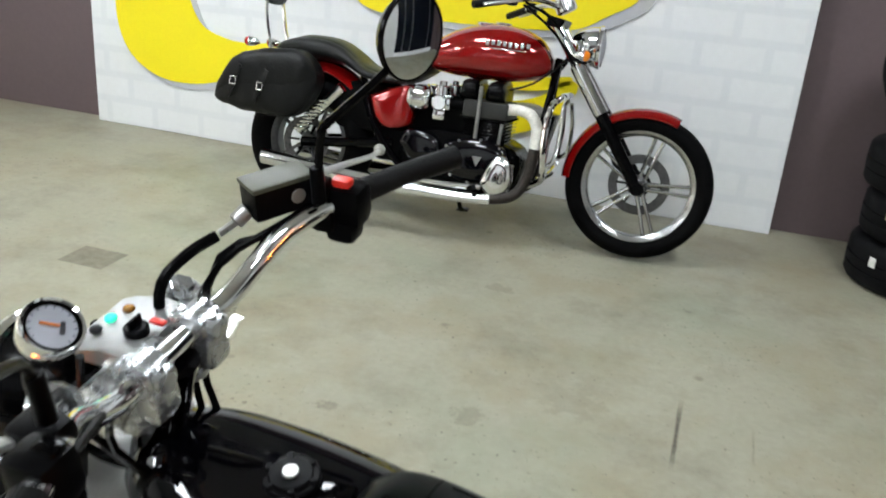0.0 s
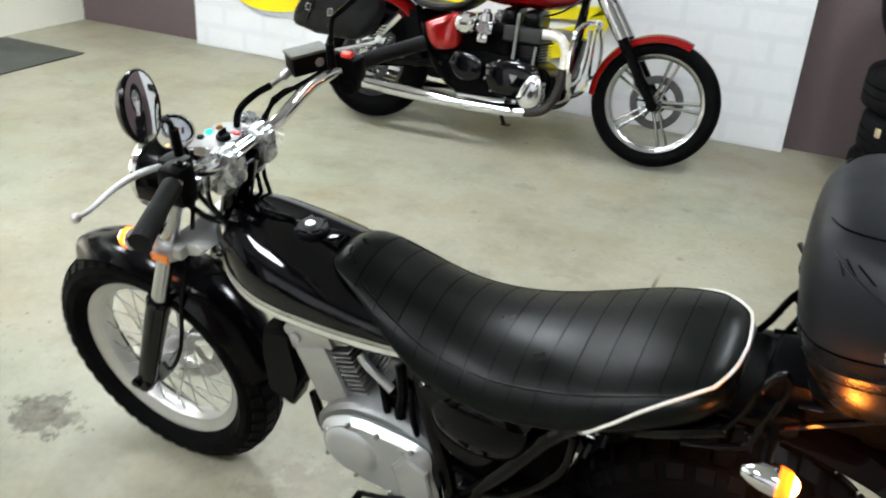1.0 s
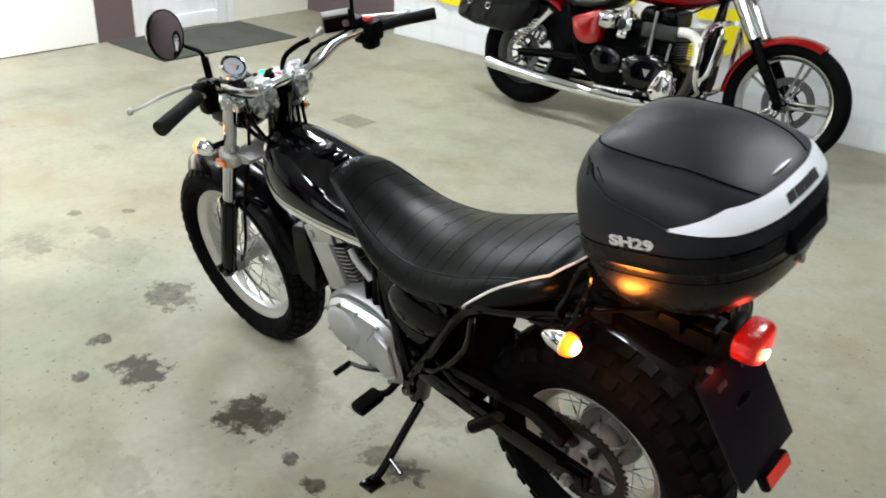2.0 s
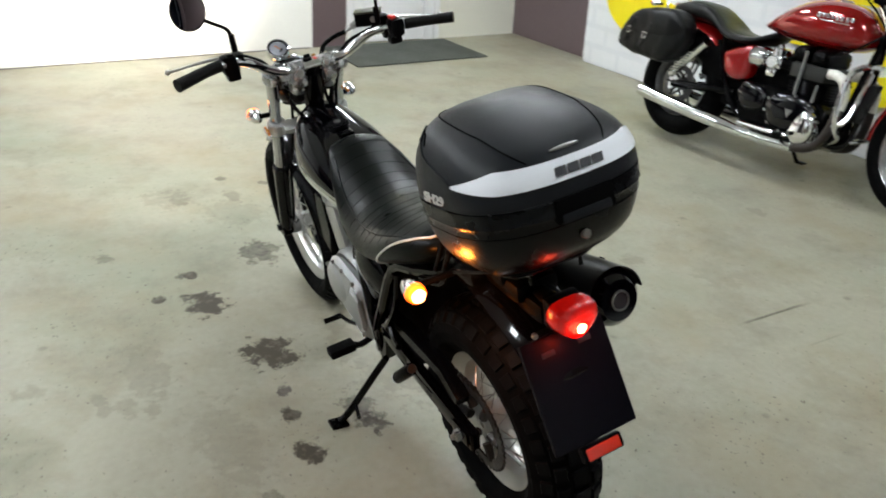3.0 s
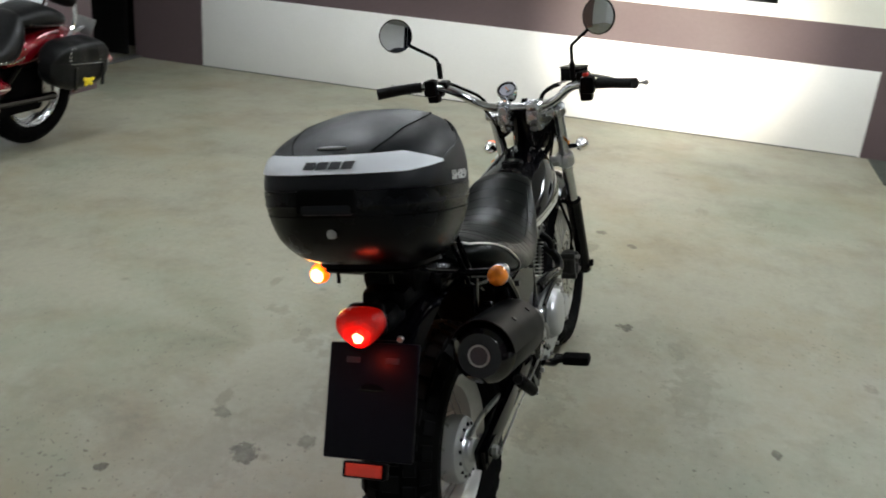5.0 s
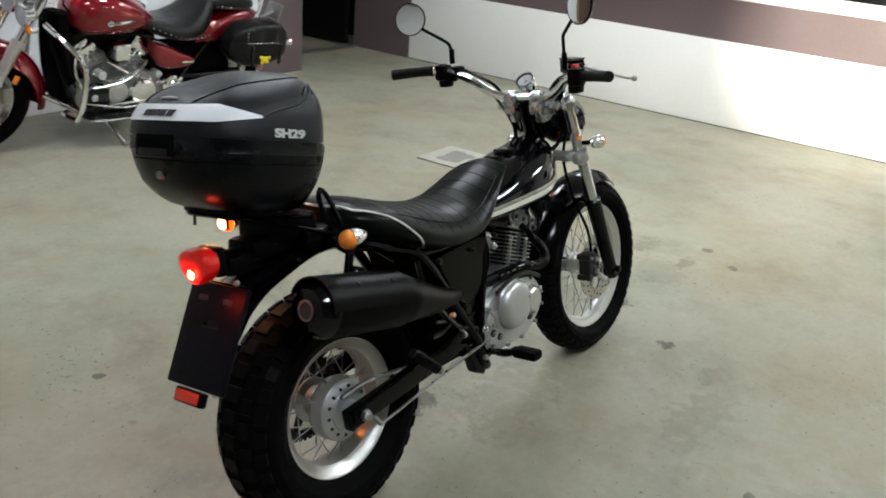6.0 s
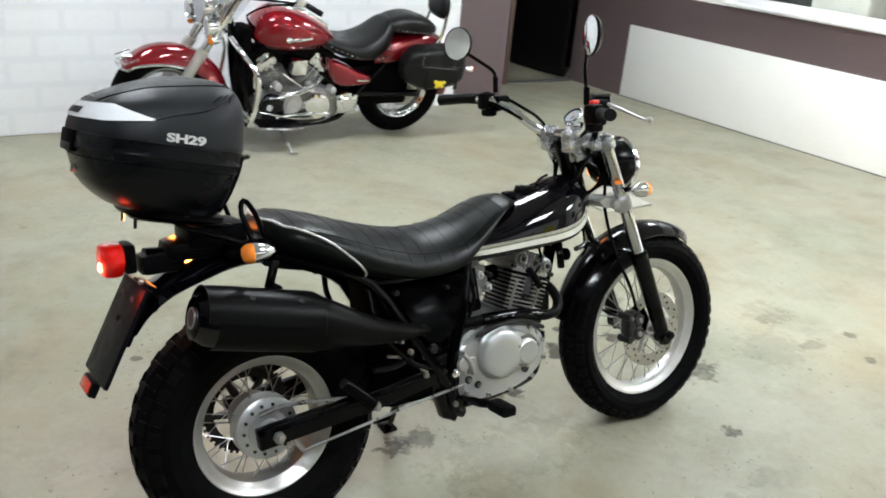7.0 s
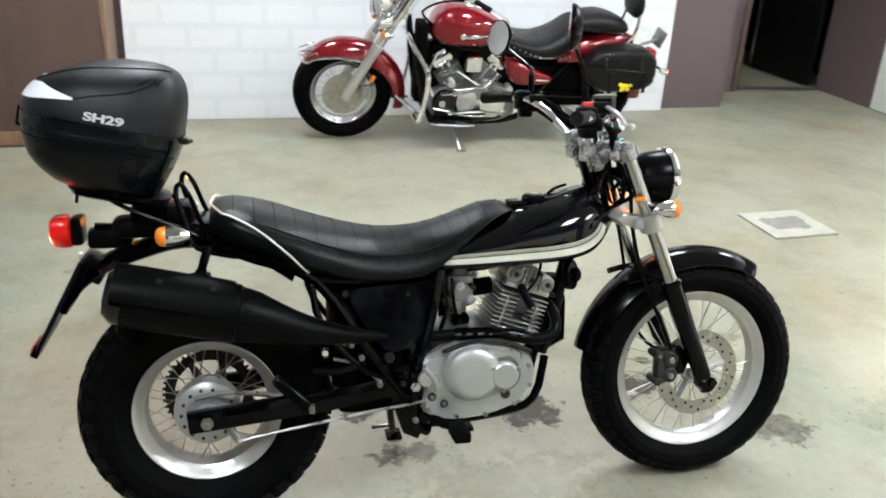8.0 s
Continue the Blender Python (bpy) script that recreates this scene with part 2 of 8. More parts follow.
        self.add([v.co for v in bm.verts], [tuple(v.index for v in f.verts) for f in bm.faces], mm)
        bm.free()
        return self

    def prism(self, poly, y0, y1, e=0.006):
        """A polygon in XZ, carried from y0 to y1, with softened rims."""
        cx, cz = sum(p[0] for p in poly) / len(poly), sum(p[1] for p in poly) / len(poly)
        size = max(math.hypot(p[0] - cx, p[1] - cz) for p in poly)
        k = 1 - e / size
        rings = []
        for y, s in ((y0, k), (y0 + e * (1 if y1 > y0 else -1), 1), (y1 - e * (1 if y1 > y0 else -1), 1), (y1, k)):
            rings.append([(cx + (p[0] - cx) * s, y, cz + (p[1] - cz) * s) for p in poly])
        return self.rings(rings)

    def bulge(self, poly, y0, y1, smooth=4):
        """A rounded cover: an outline in XZ that swells from y0 to y1."""
        poly = catmull(poly + poly[:1], smooth)[:-1]
        cx, cz = sum(p[0] for p in poly) / len(poly), sum(p[1] for p in poly) / len(poly)
        rings = []
        for k, d in ((0.97, 0.0), (1.0, 0.18), (0.99, 0.45), (0.955, 0.66), (0.88, 0.83), (0.74, 0.93), (0.5, 0.985), (0.2, 1.0)):
            rings.append([(cx + (p[0] - cx) * k, y0 + (y1 - y0) * d, cz + (p[1] - cz) * k) for p in poly])
        return self.rings(rings)

    def ball(self, c, r, seg=16, ringn=10, m=None):
        rx, ry, rz = (r, r, r) if not isinstance(r, (tuple, list)) else r
        v, f = [], []
        for i in range(ringn + 1):
            b = math.pi * i / ringn
            for k in range(seg):
                a = 2 * math.pi * k / seg
                v.append((rx * math.sin(b) * math.cos(a), ry * math.sin(b) * math.sin(a), rz * math.cos(b)))
        for i in range(ringn):
            for k in range(seg):
                j = (k + 1) % seg
                f.append((i * seg + k, (i + 1) * seg + k, (i + 1) * seg + j, i * seg + j))
        return self.add(v, f, Matrix.Translation(c) @ (m or Matrix()))

    def mesh(self, name, sharp=35):
        me = bpy.data.meshes.new(name)
        me.from_pydata(self.v, [], self.f)
        bm = bmesh.new()
        bm.from_mesh(me)
        bmesh.ops.remove_doubles(bm, verts=bm.verts[:], dist=1e-5)
        bmesh.ops.recalc_face_normals(bm, faces=bm.faces[:])
        bm.to_mesh(me)
        bm.free()
        me.shade_smooth()
        me.set_sharp_from_angle(angle=radians(sharp))
        return me


def part(name, g, material, parent=None, label="", sharp=35):
    me = g if isinstance(g, bpy.types.Mesh) else g.mesh(name, sharp)
    if not me.materials:
        me.materials.append(material)
    ob = new(name, me)
    if parent:
        ob.parent = parent
    if label:
        tagged(ob, label)
    return ob


def thing(name, label, category, m=None, group="", kind=""):
    ob = new(name)
    ob.empty_display_size = 0.1
    if m:
        ob.matrix_basis = m
    return tagged(ob, label, category, group, kind)


def catmull(pts, n=6):
    out = []
    for i in range(len(pts) - 1):
        p0, p1, p2, p3 = (np.array(pts[max(min(k, len(pts) - 1), 0)], float) for k in (i - 1, i, i + 1, i + 2))
        for s in range(n):
            t = s / n
            out.append(tuple(0.5 * ((2 * p1) + (p2 - p0) * t + (2 * p0 - 5 * p1 + 4 * p2 - p3) * t * t + (3 * p1 - p0 - 3 * p2 + p3) * t ** 3)))
    return out + [tuple(pts[-1])]


def curve1(xs, ys):
    """A smooth function through the points given."""
    fine = catmull(list(zip(xs, ys)), 8)
    fx, fy = [p[0] for p in fine], [p[1] for p in fine]
    return lambda x: float(np.interp(x, fx, fy))


# ---------- the room ----------
XB, YA, YC, XD, ROOF = -4.668, 4.862, -3.18, 4.6, 3.3


def floor_material():
    m = mat("concrete", (0.287, 0.272, 0.207), 0.5, scale=0.9, bump=0.12, bscale=35, vary=0.14, rvary=0.2)
    nt = m.node_tree
    b = nt.nodes["Principled BSDF"]
    base = b.inputs["Base Color"].links[0].from_socket
    tc = nt.nodes.new("ShaderNodeTexCoord")
    warp = _n(nt, "ShaderNodeTexNoise", Scale=17.0, Detail=8.0, Roughness=0.68)
    nt.links.new(tc.outputs["Object"], warp.inputs["Vector"])
    sep = nt.nodes.new("ShaderNodeSeparateXYZ")
    nt.links.new(tc.outputs["Object"], sep.inputs[0])

    def math_(op, a, c, d=None):
        n = nt.nodes.new("ShaderNodeMath")
        n.operation = op
        for i, x in enumerate((a, c, d)):
            if x is None:
                continue
            if isinstance(x, (int, float)):
                n.inputs[i].default_value = x
            else:
                nt.links.new(x, n.inputs[i])
        return n.outputs[0]

    wob = math_("MULTIPLY_ADD", warp.outputs["Fac"], 3.4, -1.7)
    dark = None
    # oil and damp spots, and broad darker patches: x, y, reach in x, reach in y, strength
    for x, y, rx, ry, s in (
        (-1.01, 0.95, .12, .10, .6), (-0.645, 0.62, .105, .085, .95), (-0.91, 0.625, .045, .04, .75), (-0.21, 0.71, .12, .10, .9),
        (-0.755, 0.465, .035, .03, .7), (0.16, 0.635, .045, .035, .8), (0.35, 0.61, .06, .05, .85), (0.30, 0.85, .07, .05, .7),
        (-1.37, -0.06, .05, .04, .28), (-0.31, -0.06, .05, .05, .2), (-0.79, 1.32, .035, .05, .7), (-1.77, 0.80, .16, .16, .18),
        (-1.47, 1.0, .2, .16, .18), (-1.79, 1.26, .03, .03, .6), (-0.25, 2.42, .05, .07, .22), (0.05, 2.64, .12, .1, .14),
        (-0.41, 3.41, .07, .04, .22), (0.51, 3.65, .08, .04, .16), (-0.05, 1.05, .35, .16, .2), (0.5, 0.45, .05, .03, .4),
        (-0.1, 0.2, .06, .04, .2), (-1.2, 0.35, .05, .04, .35), (0.62, 0.30, .07, .045, .55), (0.45, 0.12, .04, .03, .45), (-0.67, 1.55, .09, .05, .25), (-0.12, 0.13, .05, .03, .22), (0.36, 0.08, .06, .03, .25), (0.845, -0.05, .025, .02, .6), (-0.04, 1.90, .03, .022, .55), (-1.75, 0.81, .13, .06, .34), (-1.68, 1.06, .09, .045, .34), (-1.93, 1.08, .05, .035, .5), (-0.56, -0.19, .045, .025, .22), (0.03, 0.663, .035, .028, .75), (-0.17, 0.126, .05, .03, .25), (-0.05, 0.266, .04, .03, .2), (0.203, 0.843, .09, .05, .55), (-0.66, 2.28, .05, .03, .3), (1.4, 2.3, .04, .03, .4), (-2.6, 1.6, .08, .05, .2),
        # broad, faint darkening of the floor round the black motorcycle
        (0.66, 0.20, .26, .12, .12), (0.22, 0.42, .26, .10, .16), (-0.35, 1.62, .30, .10, .20), (-0.30, 0.30, .20, .10, .2),
    ):
        dx = math_("MULTIPLY", math_("SUBTRACT", sep.outputs[0], x), 1 / rx)
        dy = math_("MULTIPLY", math_("SUBTRACT", sep.outputs[1], y), 1 / ry)
        d = math_("SQRT", math_("ADD", math_("MULTIPLY", dx, dx), math_("MULTIPLY", dy, dy)), 0)
        d = math_("ADD", d, wob)
        mr = nt.nodes.new("ShaderNodeMapRange")
        mr.inputs["From Min"].default_value, mr.inputs["From Max"].default_value = 0.66, 1.0
        mr.inputs["To Min"].default_value, mr.inputs["To Max"].default_value = min(1.0, s * 1.15), 0.0
        nt.links.new(d, mr.inputs["Value"])
        dark = mr.outputs[0] if dark is None else math_("MAXIMUM", dark, mr.outputs[0])
    # a square patch and a straight crack
    for x, y, hx, hy, s, soft in ((-2.04, 2.90, .115, .095, .50, .10), (0.388, 2.60, .010, .24, .95, .8), (0.62, 2.62, .005, .12, .35, .9), (-1.9, -0.2, .2, .004, .2, .9)):
        dx = math_("MULTIPLY", math_("ABSOLUTE", math_("ADD", math_("SUBTRACT", sep.outputs[0], x), math_("MULTIPLY", wob, 0.004)), 0), 1 / hx)
        dy = math_("MULTIPLY", math_("ABSOLUTE", math_("SUBTRACT", sep.outputs[1], y), 0), 1 / hy)
        d = math_("MAXIMUM", dx, dy)
        mr = nt.nodes.new("ShaderNodeMapRange")
        mr.inputs["From Min"].default_value, mr.inputs["From Max"].default_value = 1.0 - soft, 1.0
        mr.inputs["To Min"].default_value, mr.inputs["To Max"].default_value = s, 0.0
        nt.links.new(d, mr.inputs["Value"])
        dark = math_("MAXIMUM", dark, mr.outputs[0])
    # scattered small spots and broad soiling
    spots = _n(nt, "ShaderNodeTexVoronoi", Scale=3.1)
    nt.links.new(tc.outputs["Object"], spots.inputs["Vector"])
    sp = nt.nodes.new("ShaderNodeMapRange")
    sp.inputs["From Min"].default_value, sp.inputs["From Max"].default_value = 0.03, 0.075
    sp.inputs["To Min"].default_value, sp.inputs["To Max"].default_value = 0.35, 0.0
    nt.links.new(math_("ADD", spots.outputs["Distance"], math_("MULTIPLY", wob, 0.035)), sp.inputs["Value"])
    dark = math_("MAXIMUM", dark, sp.outputs[0])
    broad = _n(nt, "ShaderNodeTexNoise", Scale=2.3, Detail=8.0, Roughness=0.7)
    nt.links.new(tc.outputs["Object"], broad.inputs["Vector"])
    br = nt.nodes.new("ShaderNodeMapRange")
    br.inputs["From Min"].default_value, br.inputs["From Max"].default_value = 0.48, 0.78
    br.inputs["To Min"].default_value, br.inputs["To Max"].default_value = 0.0, 0.42
    nt.links.new(broad.outputs["Fac"], br.inputs["Value"])
    dark = math_("MAXIMUM", dark, br.outputs[0])
    # peppering of fine specks in drifts
    speck = _n(nt, "ShaderNodeTexNoise", Scale=46.0, Detail=3.0, Roughness=0.6)
    drift = _n(nt, "ShaderNodeTexNoise", Scale=1.7, Detail=3.0)
    for t_ in (speck, drift):
        nt.links.new(tc.outputs["Object"], t_.inputs["Vector"])
    sk = nt.nodes.new("ShaderNodeMapRange")
    sk.inputs["From Min"].default_value, sk.inputs["From Max"].default_value = 0.66, 0.74
    sk.inputs["To Min"].default_value, sk.inputs["To Max"].default_value = 0.0, 0.55
    nt.links.new(math_("MULTIPLY_ADD", drift.outputs["Fac"], 0.25, math_("ADD", speck.outputs["Fac"], -0.105)), sk.inputs["Value"])
    dark = math_("MAXIMUM", dark, sk.outputs[0])
    # the soiling is mottled
    mot = _n(nt, "ShaderNodeTexNoise", Scale=22.0, Detail=6.0, Roughness=0.7)
    nt.links.new(tc.outputs["Object"], mot.inputs["Vector"])
    dark = math_("MINIMUM", math_("MULTIPLY", dark, math_("MULTIPLY_ADD", mot.outputs["Fac"], 1.9, 0.1)), 1.0)
    # yellowish dirt and greenish wear in broad drifts
    for col, sc, lo, hi, amt in (((0.235, 0.195, 0.12, 1), 1.3, 0.46, 0.66, 0.7), ((0.19, 0.215, 0.155, 1), 0.8, 0.48, 0.66, 0.6)):
        nz = _n(nt, "ShaderNodeTexNoise", Scale=sc, Detail=7.0, Roughness=0.66)
        nt.links.new(tc.outputs["Object"], nz.inputs["Vector"])
        mr = nt.nodes.new("ShaderNodeMapRange")
        mr.inputs["From Min"].default_value, mr.inputs["From Max"].default_value = lo, hi
        mr.inputs["To Min"].default_value, mr.inputs["To Max"].default_value = 0.0, amt
        nt.links.new(nz.outputs["Fac"], mr.inputs["Value"])
        tint = nt.nodes.new("ShaderNodeMix")
        tint.data_type = "RGBA"
        nt.links.new(mr.outputs[0], tint.inputs["Factor"])
        nt.links.new(base, tint.inputs["A"])
        tint.inputs["B"].default_value = col
        base = tint.outputs["Result"]
    mix = nt.nodes.new("ShaderNodeMix")
    mix.data_type = "RGBA"
    nt.links.new(dark, mix.inputs["Factor"])
    nt.links.new(base, mix.inputs["A"])
    mix.inputs["B"].default_value = (0.036, 0.026, 0.014, 1)
    nt.links.new(mix.outputs["Result"], b.inputs["Base Color"])
    return m


def slab(name, x0, x1, y0, y1, z0, z1, material, label, category, e=0.0, kind="structure"):
    g = G().box(((x0 + x1) / 2, (y0 + y1) / 2, (z0 + z1) / 2), (x1 - x0, y1 - y0, z1 - z0), e)
    return tagged(part(name, g, material), label, category, kind=kind)


slab("floor", -8.5, XD + 0.3, -7.0, YA + 0.3, -0.2, 0.0, floor_material(), "pale grey-green concrete floor with dark oil stains", "floor")
slab("ceiling", XB - 0.3, XD + 0.3, YC - 0.8, YA + 0.3, ROOF, ROOF + 0.15, M["ceiling"], "plain white plaster ceiling", "ceiling")
# wall to the entrance, with a door opening and a window opening
wall_w = thing("wall_west", "brown and white painted wall with window and door", "wall", kind="structure")
WB, WY0, WY1, WZ0, WZ1 = XB - 0.25, -1.95, 2.0, 1.02, 2.2
DY0, DY1, DZ1 = 3.08, 4.02, 2.08


def wall_piece(name, y0, y1, z0, z1, material, x1=XB):
    part(name, G().box(((WB + x1) / 2, (y0 + y1) / 2, (z0 + z1) / 2), (x1 - WB, y1 - y0, z1 - z0), 0), material, wall_w)


wall_piece("brown_dado", -3.75, DY0, 0, 0.985, M["brown_wall"])
wall_piece("upper_wall", -3.75, WY0, 0.985, ROOF, M["white_wall"], XB - 0.004)
wall_piece("upper_wall", WY1, DY0, 0.985, ROOF, M["cream_wall"], XB - 0.004)
wall_piece("window_apron", WY0, WY1, 0.985, WZ0, M["white_pvc"], XB - 0.004)
wall_piece("window_lintel", WY0, WY1, WZ1, ROOF, M["white_wall"], XB - 0.004)
wall_piece("door_lintel", DY0, DY1, DZ1, ROOF, M["cream_wall"], XB - 0.004)
wall_piece("side_wall", DY1, YA, 0, ROOF, M["cream_wall"], XB - 0.02)
part("white_panel", G().box((XB + 0.003, -0.13, 0.336), (0.006, 5.785, 0.668), 0.002), M["white_wall"], wall_w)
part("floor_joint", G().box((XB + 0.006, -0.14, 0.004), (0.012, 5.76, 0.008), 0.002), M["room_dark"], wall_w)

# window with white frames, sill and panes
win = thing("window_1", "wide white plastic framed interior window", "window", kind="structure")
part("window_sill", G().box((XB + 0.03, (WY0 + WY1) / 2, 1.012), (0.09, WY1 - WY0 + 0.08, 0.022), 0.006), M["white_pvc"], win)
wg = G()
for y in (WY0 + 0.035, -0.52, 0.75, WY1 - 0.035):
    wg.box((XB - 0.06, y, (WZ0 + WZ1) / 2), (0.07, 0.07, WZ1 - WZ0), 0.008)
for z in (WZ0 + 0.03, WZ1 - 0.03):
    wg.box((XB - 0.06, (WY0 + WY1) / 2, z), (0.066, WY1 - WY0 - 0.02, 0.06), 0.008)
part("window_frame", wg, M["white_pvc"], win)
for a, c in ((WY0 + 0.07, -0.555), (-0.485, 0.715), (0.785, WY1 - 0.07)):
    p = part("pane", G().box((XB - 0.065, (a + c) / 2, (WZ0 + WZ1) / 2), (0.008, c - a, WZ1 - WZ0 - 0.12), 0), M["glass"], win)
    p.visible_shadow = False

# room behind the window and the door
back = thing("back_room", "dim room seen through window and door glass", "room", kind="structure")
part("back_wall", G().box((-8.4, 1.4, 1.6), (0.1, 7.6, 3.4), 0), M["room_dark"], back)
for y in (-2.3, 5.1):
    part("end_wall", G().box((-6.7, y, 1.6), (3.4, 0.1, 3.4), 0), M["room_dark"], back)
part("back_ceiling", G().box((-6.7, 1.4, ROOF + 0.05), (3.4, 7.6, 0.1), 0), M["ceiling"], back)
part("green_carpet", G().box((-6.7, 1.4, 0.004), (3.3, 7.2, 0.008), 0), M["green_floor"], back)
for i, (y, w, h) in enumerate(((-1.3, .5, .32), (-0.05, .62, .26), (0.55, .4, .42), (1.45, .55, .3))):
    b = G().box((0, 0, h / 2), (0.35, w, h), 0.008).box((0, 0, h + 0.006), (0.37, w + .02, 0.012), 0.003)
    bx = part("storage_box", b, M["box_card"])
    bx.location = (-5.35, y, 0.93)
    tagged(bx, "pale cardboard box standing on a shelf behind the window", "box", "boxes behind the window")
shelf = thing("shelf", "grey shelf under the window in the back room", "shelf")
part("board", G().box((-5.35, 0, 0.915), (0.5, 4.0, 0.03), 0.004), M["dull_alloy"], shelf)
for y in (-1.9, 0, 1.9):
    part("leg", G().box((-5.35, y, 0.45), (0.4, 0.04, 0.9), 0.004), M["dull_alloy"], shelf)

# entrance door
door = thing("door_1", "closed white plastic door with glass upper half", "door", kind="structure")
dg = G()
for y in (DY0 + 0.03, DY1 - 0.03):
    dg.box((XB - 0.05, y, DZ1 / 2), (0.09, 0.06, DZ1), 0.006)
dg.box((XB - 0.05, (DY0 + DY1) / 2, DZ1 - 0.03), (0.086, DY1 - DY0 - 0.118, 0.06), 0.006)
part("door_frame", dg, M["white_pvc"], door)
leaf = G()
a, c = DY0 + 0.062, DY1 - 0.062
leaf.box((XB - 0.045, a + 0.05, 1.0), (0.07, 0.1, 2.0), 0.008)
leaf.box((XB - 0.045, c - 0.05, 1.0), (0.07, 0.1, 2.0), 0.008)
for z, h in ((0.065, 0.11), (0.74, 0.075), (1.95, 0.1)):
    leaf.box((XB - 0.045, (a + c) / 2, z), (0.066, c - a - 0.19, h), 0.008)
lf = part("door_leaf", leaf, M["white_pvc"], door)
part("lower_panel", G().box((XB - 0.052, (a + c) / 2, 0.41), (0.03, c - a - 0.2, 0.6), 0.006), M["white_pvc"], door)
p = part("pane", G().box((XB - 0.05, (a + c) / 2, 1.34), (0.01, c - a - 0.2, 1.14), 0), M["glass"], door)
p.visible_shadow = False
hx = XB + 0.055
part("door_handle", G().tube([(XB - 0.012, a + 0.05, 1.25), (hx, a + 0.06, 1.23), (hx, a + 0.09, 1.15), (hx, a + 0.1, 1.04), (hx, a + 0.07, 0.95), (XB - 0.012, a + 0.05, 0.93)], 0.014, 10), M["white_pvc"], door)
part("hinge", G().disc((XB - 0.004, c + 0.01, 0.22), 0.012, 0.09, "z", 12), M["white_pvc"], door)
# door mat
mt = G().box((-4.255, 3.43, 0.006), (0.74, 1.22, 0.012), 0.004)
tagged(part("door_mat", mt, M["mat_rubber"]), "thin dark grey rubber door mat lying before the door", "mat")

# wall behind the first red motorcycle, brown
slab("wall_north", XB - 0.25, XD + 0.25, YA, YA + 0.25, 0, ROOF, M["brown_wall"], "purple-brown painted plain wall", "wall")
# opposite wall: brown face, recess with a doorway
slab("wall_south", -3.32, 2.5, YC - 0.25, YC, 0, ROOF, M["brown_wall"], "purple-brown painted plain wall", "wall")
slab("wall_south_pale", 2.5, XD, YC - 0.25, YC, 0, ROOF, M["pale_wall"], "plain pale painted wall", "wall")
slab("wall_recess", -3.75, -3.07, -3.95, -3.7, 0, ROOF, M["brown_wall"], "brown wall return beside the dark doorway", "wall")
slab("wall_over_doorway", XB - 0.25, -3.75, -3.95, -3.7, 2.1, ROOF, M["brown_wall"], "brown wall above the dark doorway", "wall")
slab("wall_east", XD, XD + 0.25, YC - 0.25, 2.4, 0, ROOF, M["pale_wall"], "plain pale painted wall closing the room", "wall")
slab("wall_east_dark", XD, XD + 0.25, 4.5, YA, 0, ROOF, M["brown_wall"], "dark brown painted wall closing the room", "wall")
# dark glazed front at night, seen only in the mirrors
glz = thing("window_east", "dark glazed shop front with pale upright bars, night outside", "window", kind="structure")
part("pane", G().box((XD + 0.10, 3.45, ROOF / 2), (0.05, 2.1, ROOF), 0), mat("night_glass", (0.004, 0.006, 0.011), 0.12, spec=0.35, scale=2), glz)
for y_ in (2.75, 3.15, 4.15):
    part("mullion", G().box((XD + 0.05, y_, ROOF / 2), (0.06, 0.028, ROOF), 0.004), M["dull_alloy"], glz)
part("sill", G().box((XD + 0.05, 3.45, 0.05), (0.10, 2.1, 0.10), 0.004), M["white_pvc"], glz)
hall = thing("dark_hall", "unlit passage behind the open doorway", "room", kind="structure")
# near-black wall and ceiling colour stands in for the passage's lack of light
part("hall_wall", G().box((-4.2, -6.9, 1.6), (2.2, 0.1, 3.4), 0), M["door_and_hall_dark"], hall)
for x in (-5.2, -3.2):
    part("hall_wall", G().box((x, -5.4, 1.6), (0.1, 2.9, 3.4), 0), M["door_and_hall_dark"], hall)
part("hall_ceiling", G().box((-4.2, -5.4, 3.35), (2.2, 3.1, 0.1), 0), M["door_and_hall_dark"], hall)
part("threshold", G().box((-4.235, -3.74, 0.008), (0.96, 0.1, 0.016), 0.004), M["dull_alloy"], hall)
dd = thing("door_2", "black door standing open into the dark passage", "door", kind="structure")
part("door_leaf", G().box((-4.62, -4.25, 1.03), (0.045, 0.9, 2.02), 0.006), M["door_and_hall_dark"], dd)
part("door_frame", G().box((-4.70, -3.72, 1.05), (0.06, 0.07, 2.1), 0.006).box((-3.775, -3.72, 1.05), (0.05, 0.07, 2.1), 0.006), M["brown_panel"], dd)
part("steel_edge", G().box((-4.59, -4.7, 1.03), (0.02, 0.02, 2.0), 0.003), M["steel"], dd)
# projecting brown cupboard front beside the second banner
cup = thing("wall_cupboard", "tall brown wooden cupboard front with lighter corner trim", "cupboard")
part("body", G().box((1.88, -2.865, 1.3), (1.10, 0.6, 2.6), 0.006), M["brown_panel"], cup)
part("corner_trim", G().box((1.315, -2.865, 1.3), (0.03, 0.605, 2.6), 0.004), M["trim_wood"], cup)
for z in (0.06, 2.56):
    part("plinth_strip", G().box((1.88, -2.560, z), (1.06, 0.012, 0.08), 0.003), M["trim_wood"], cup)


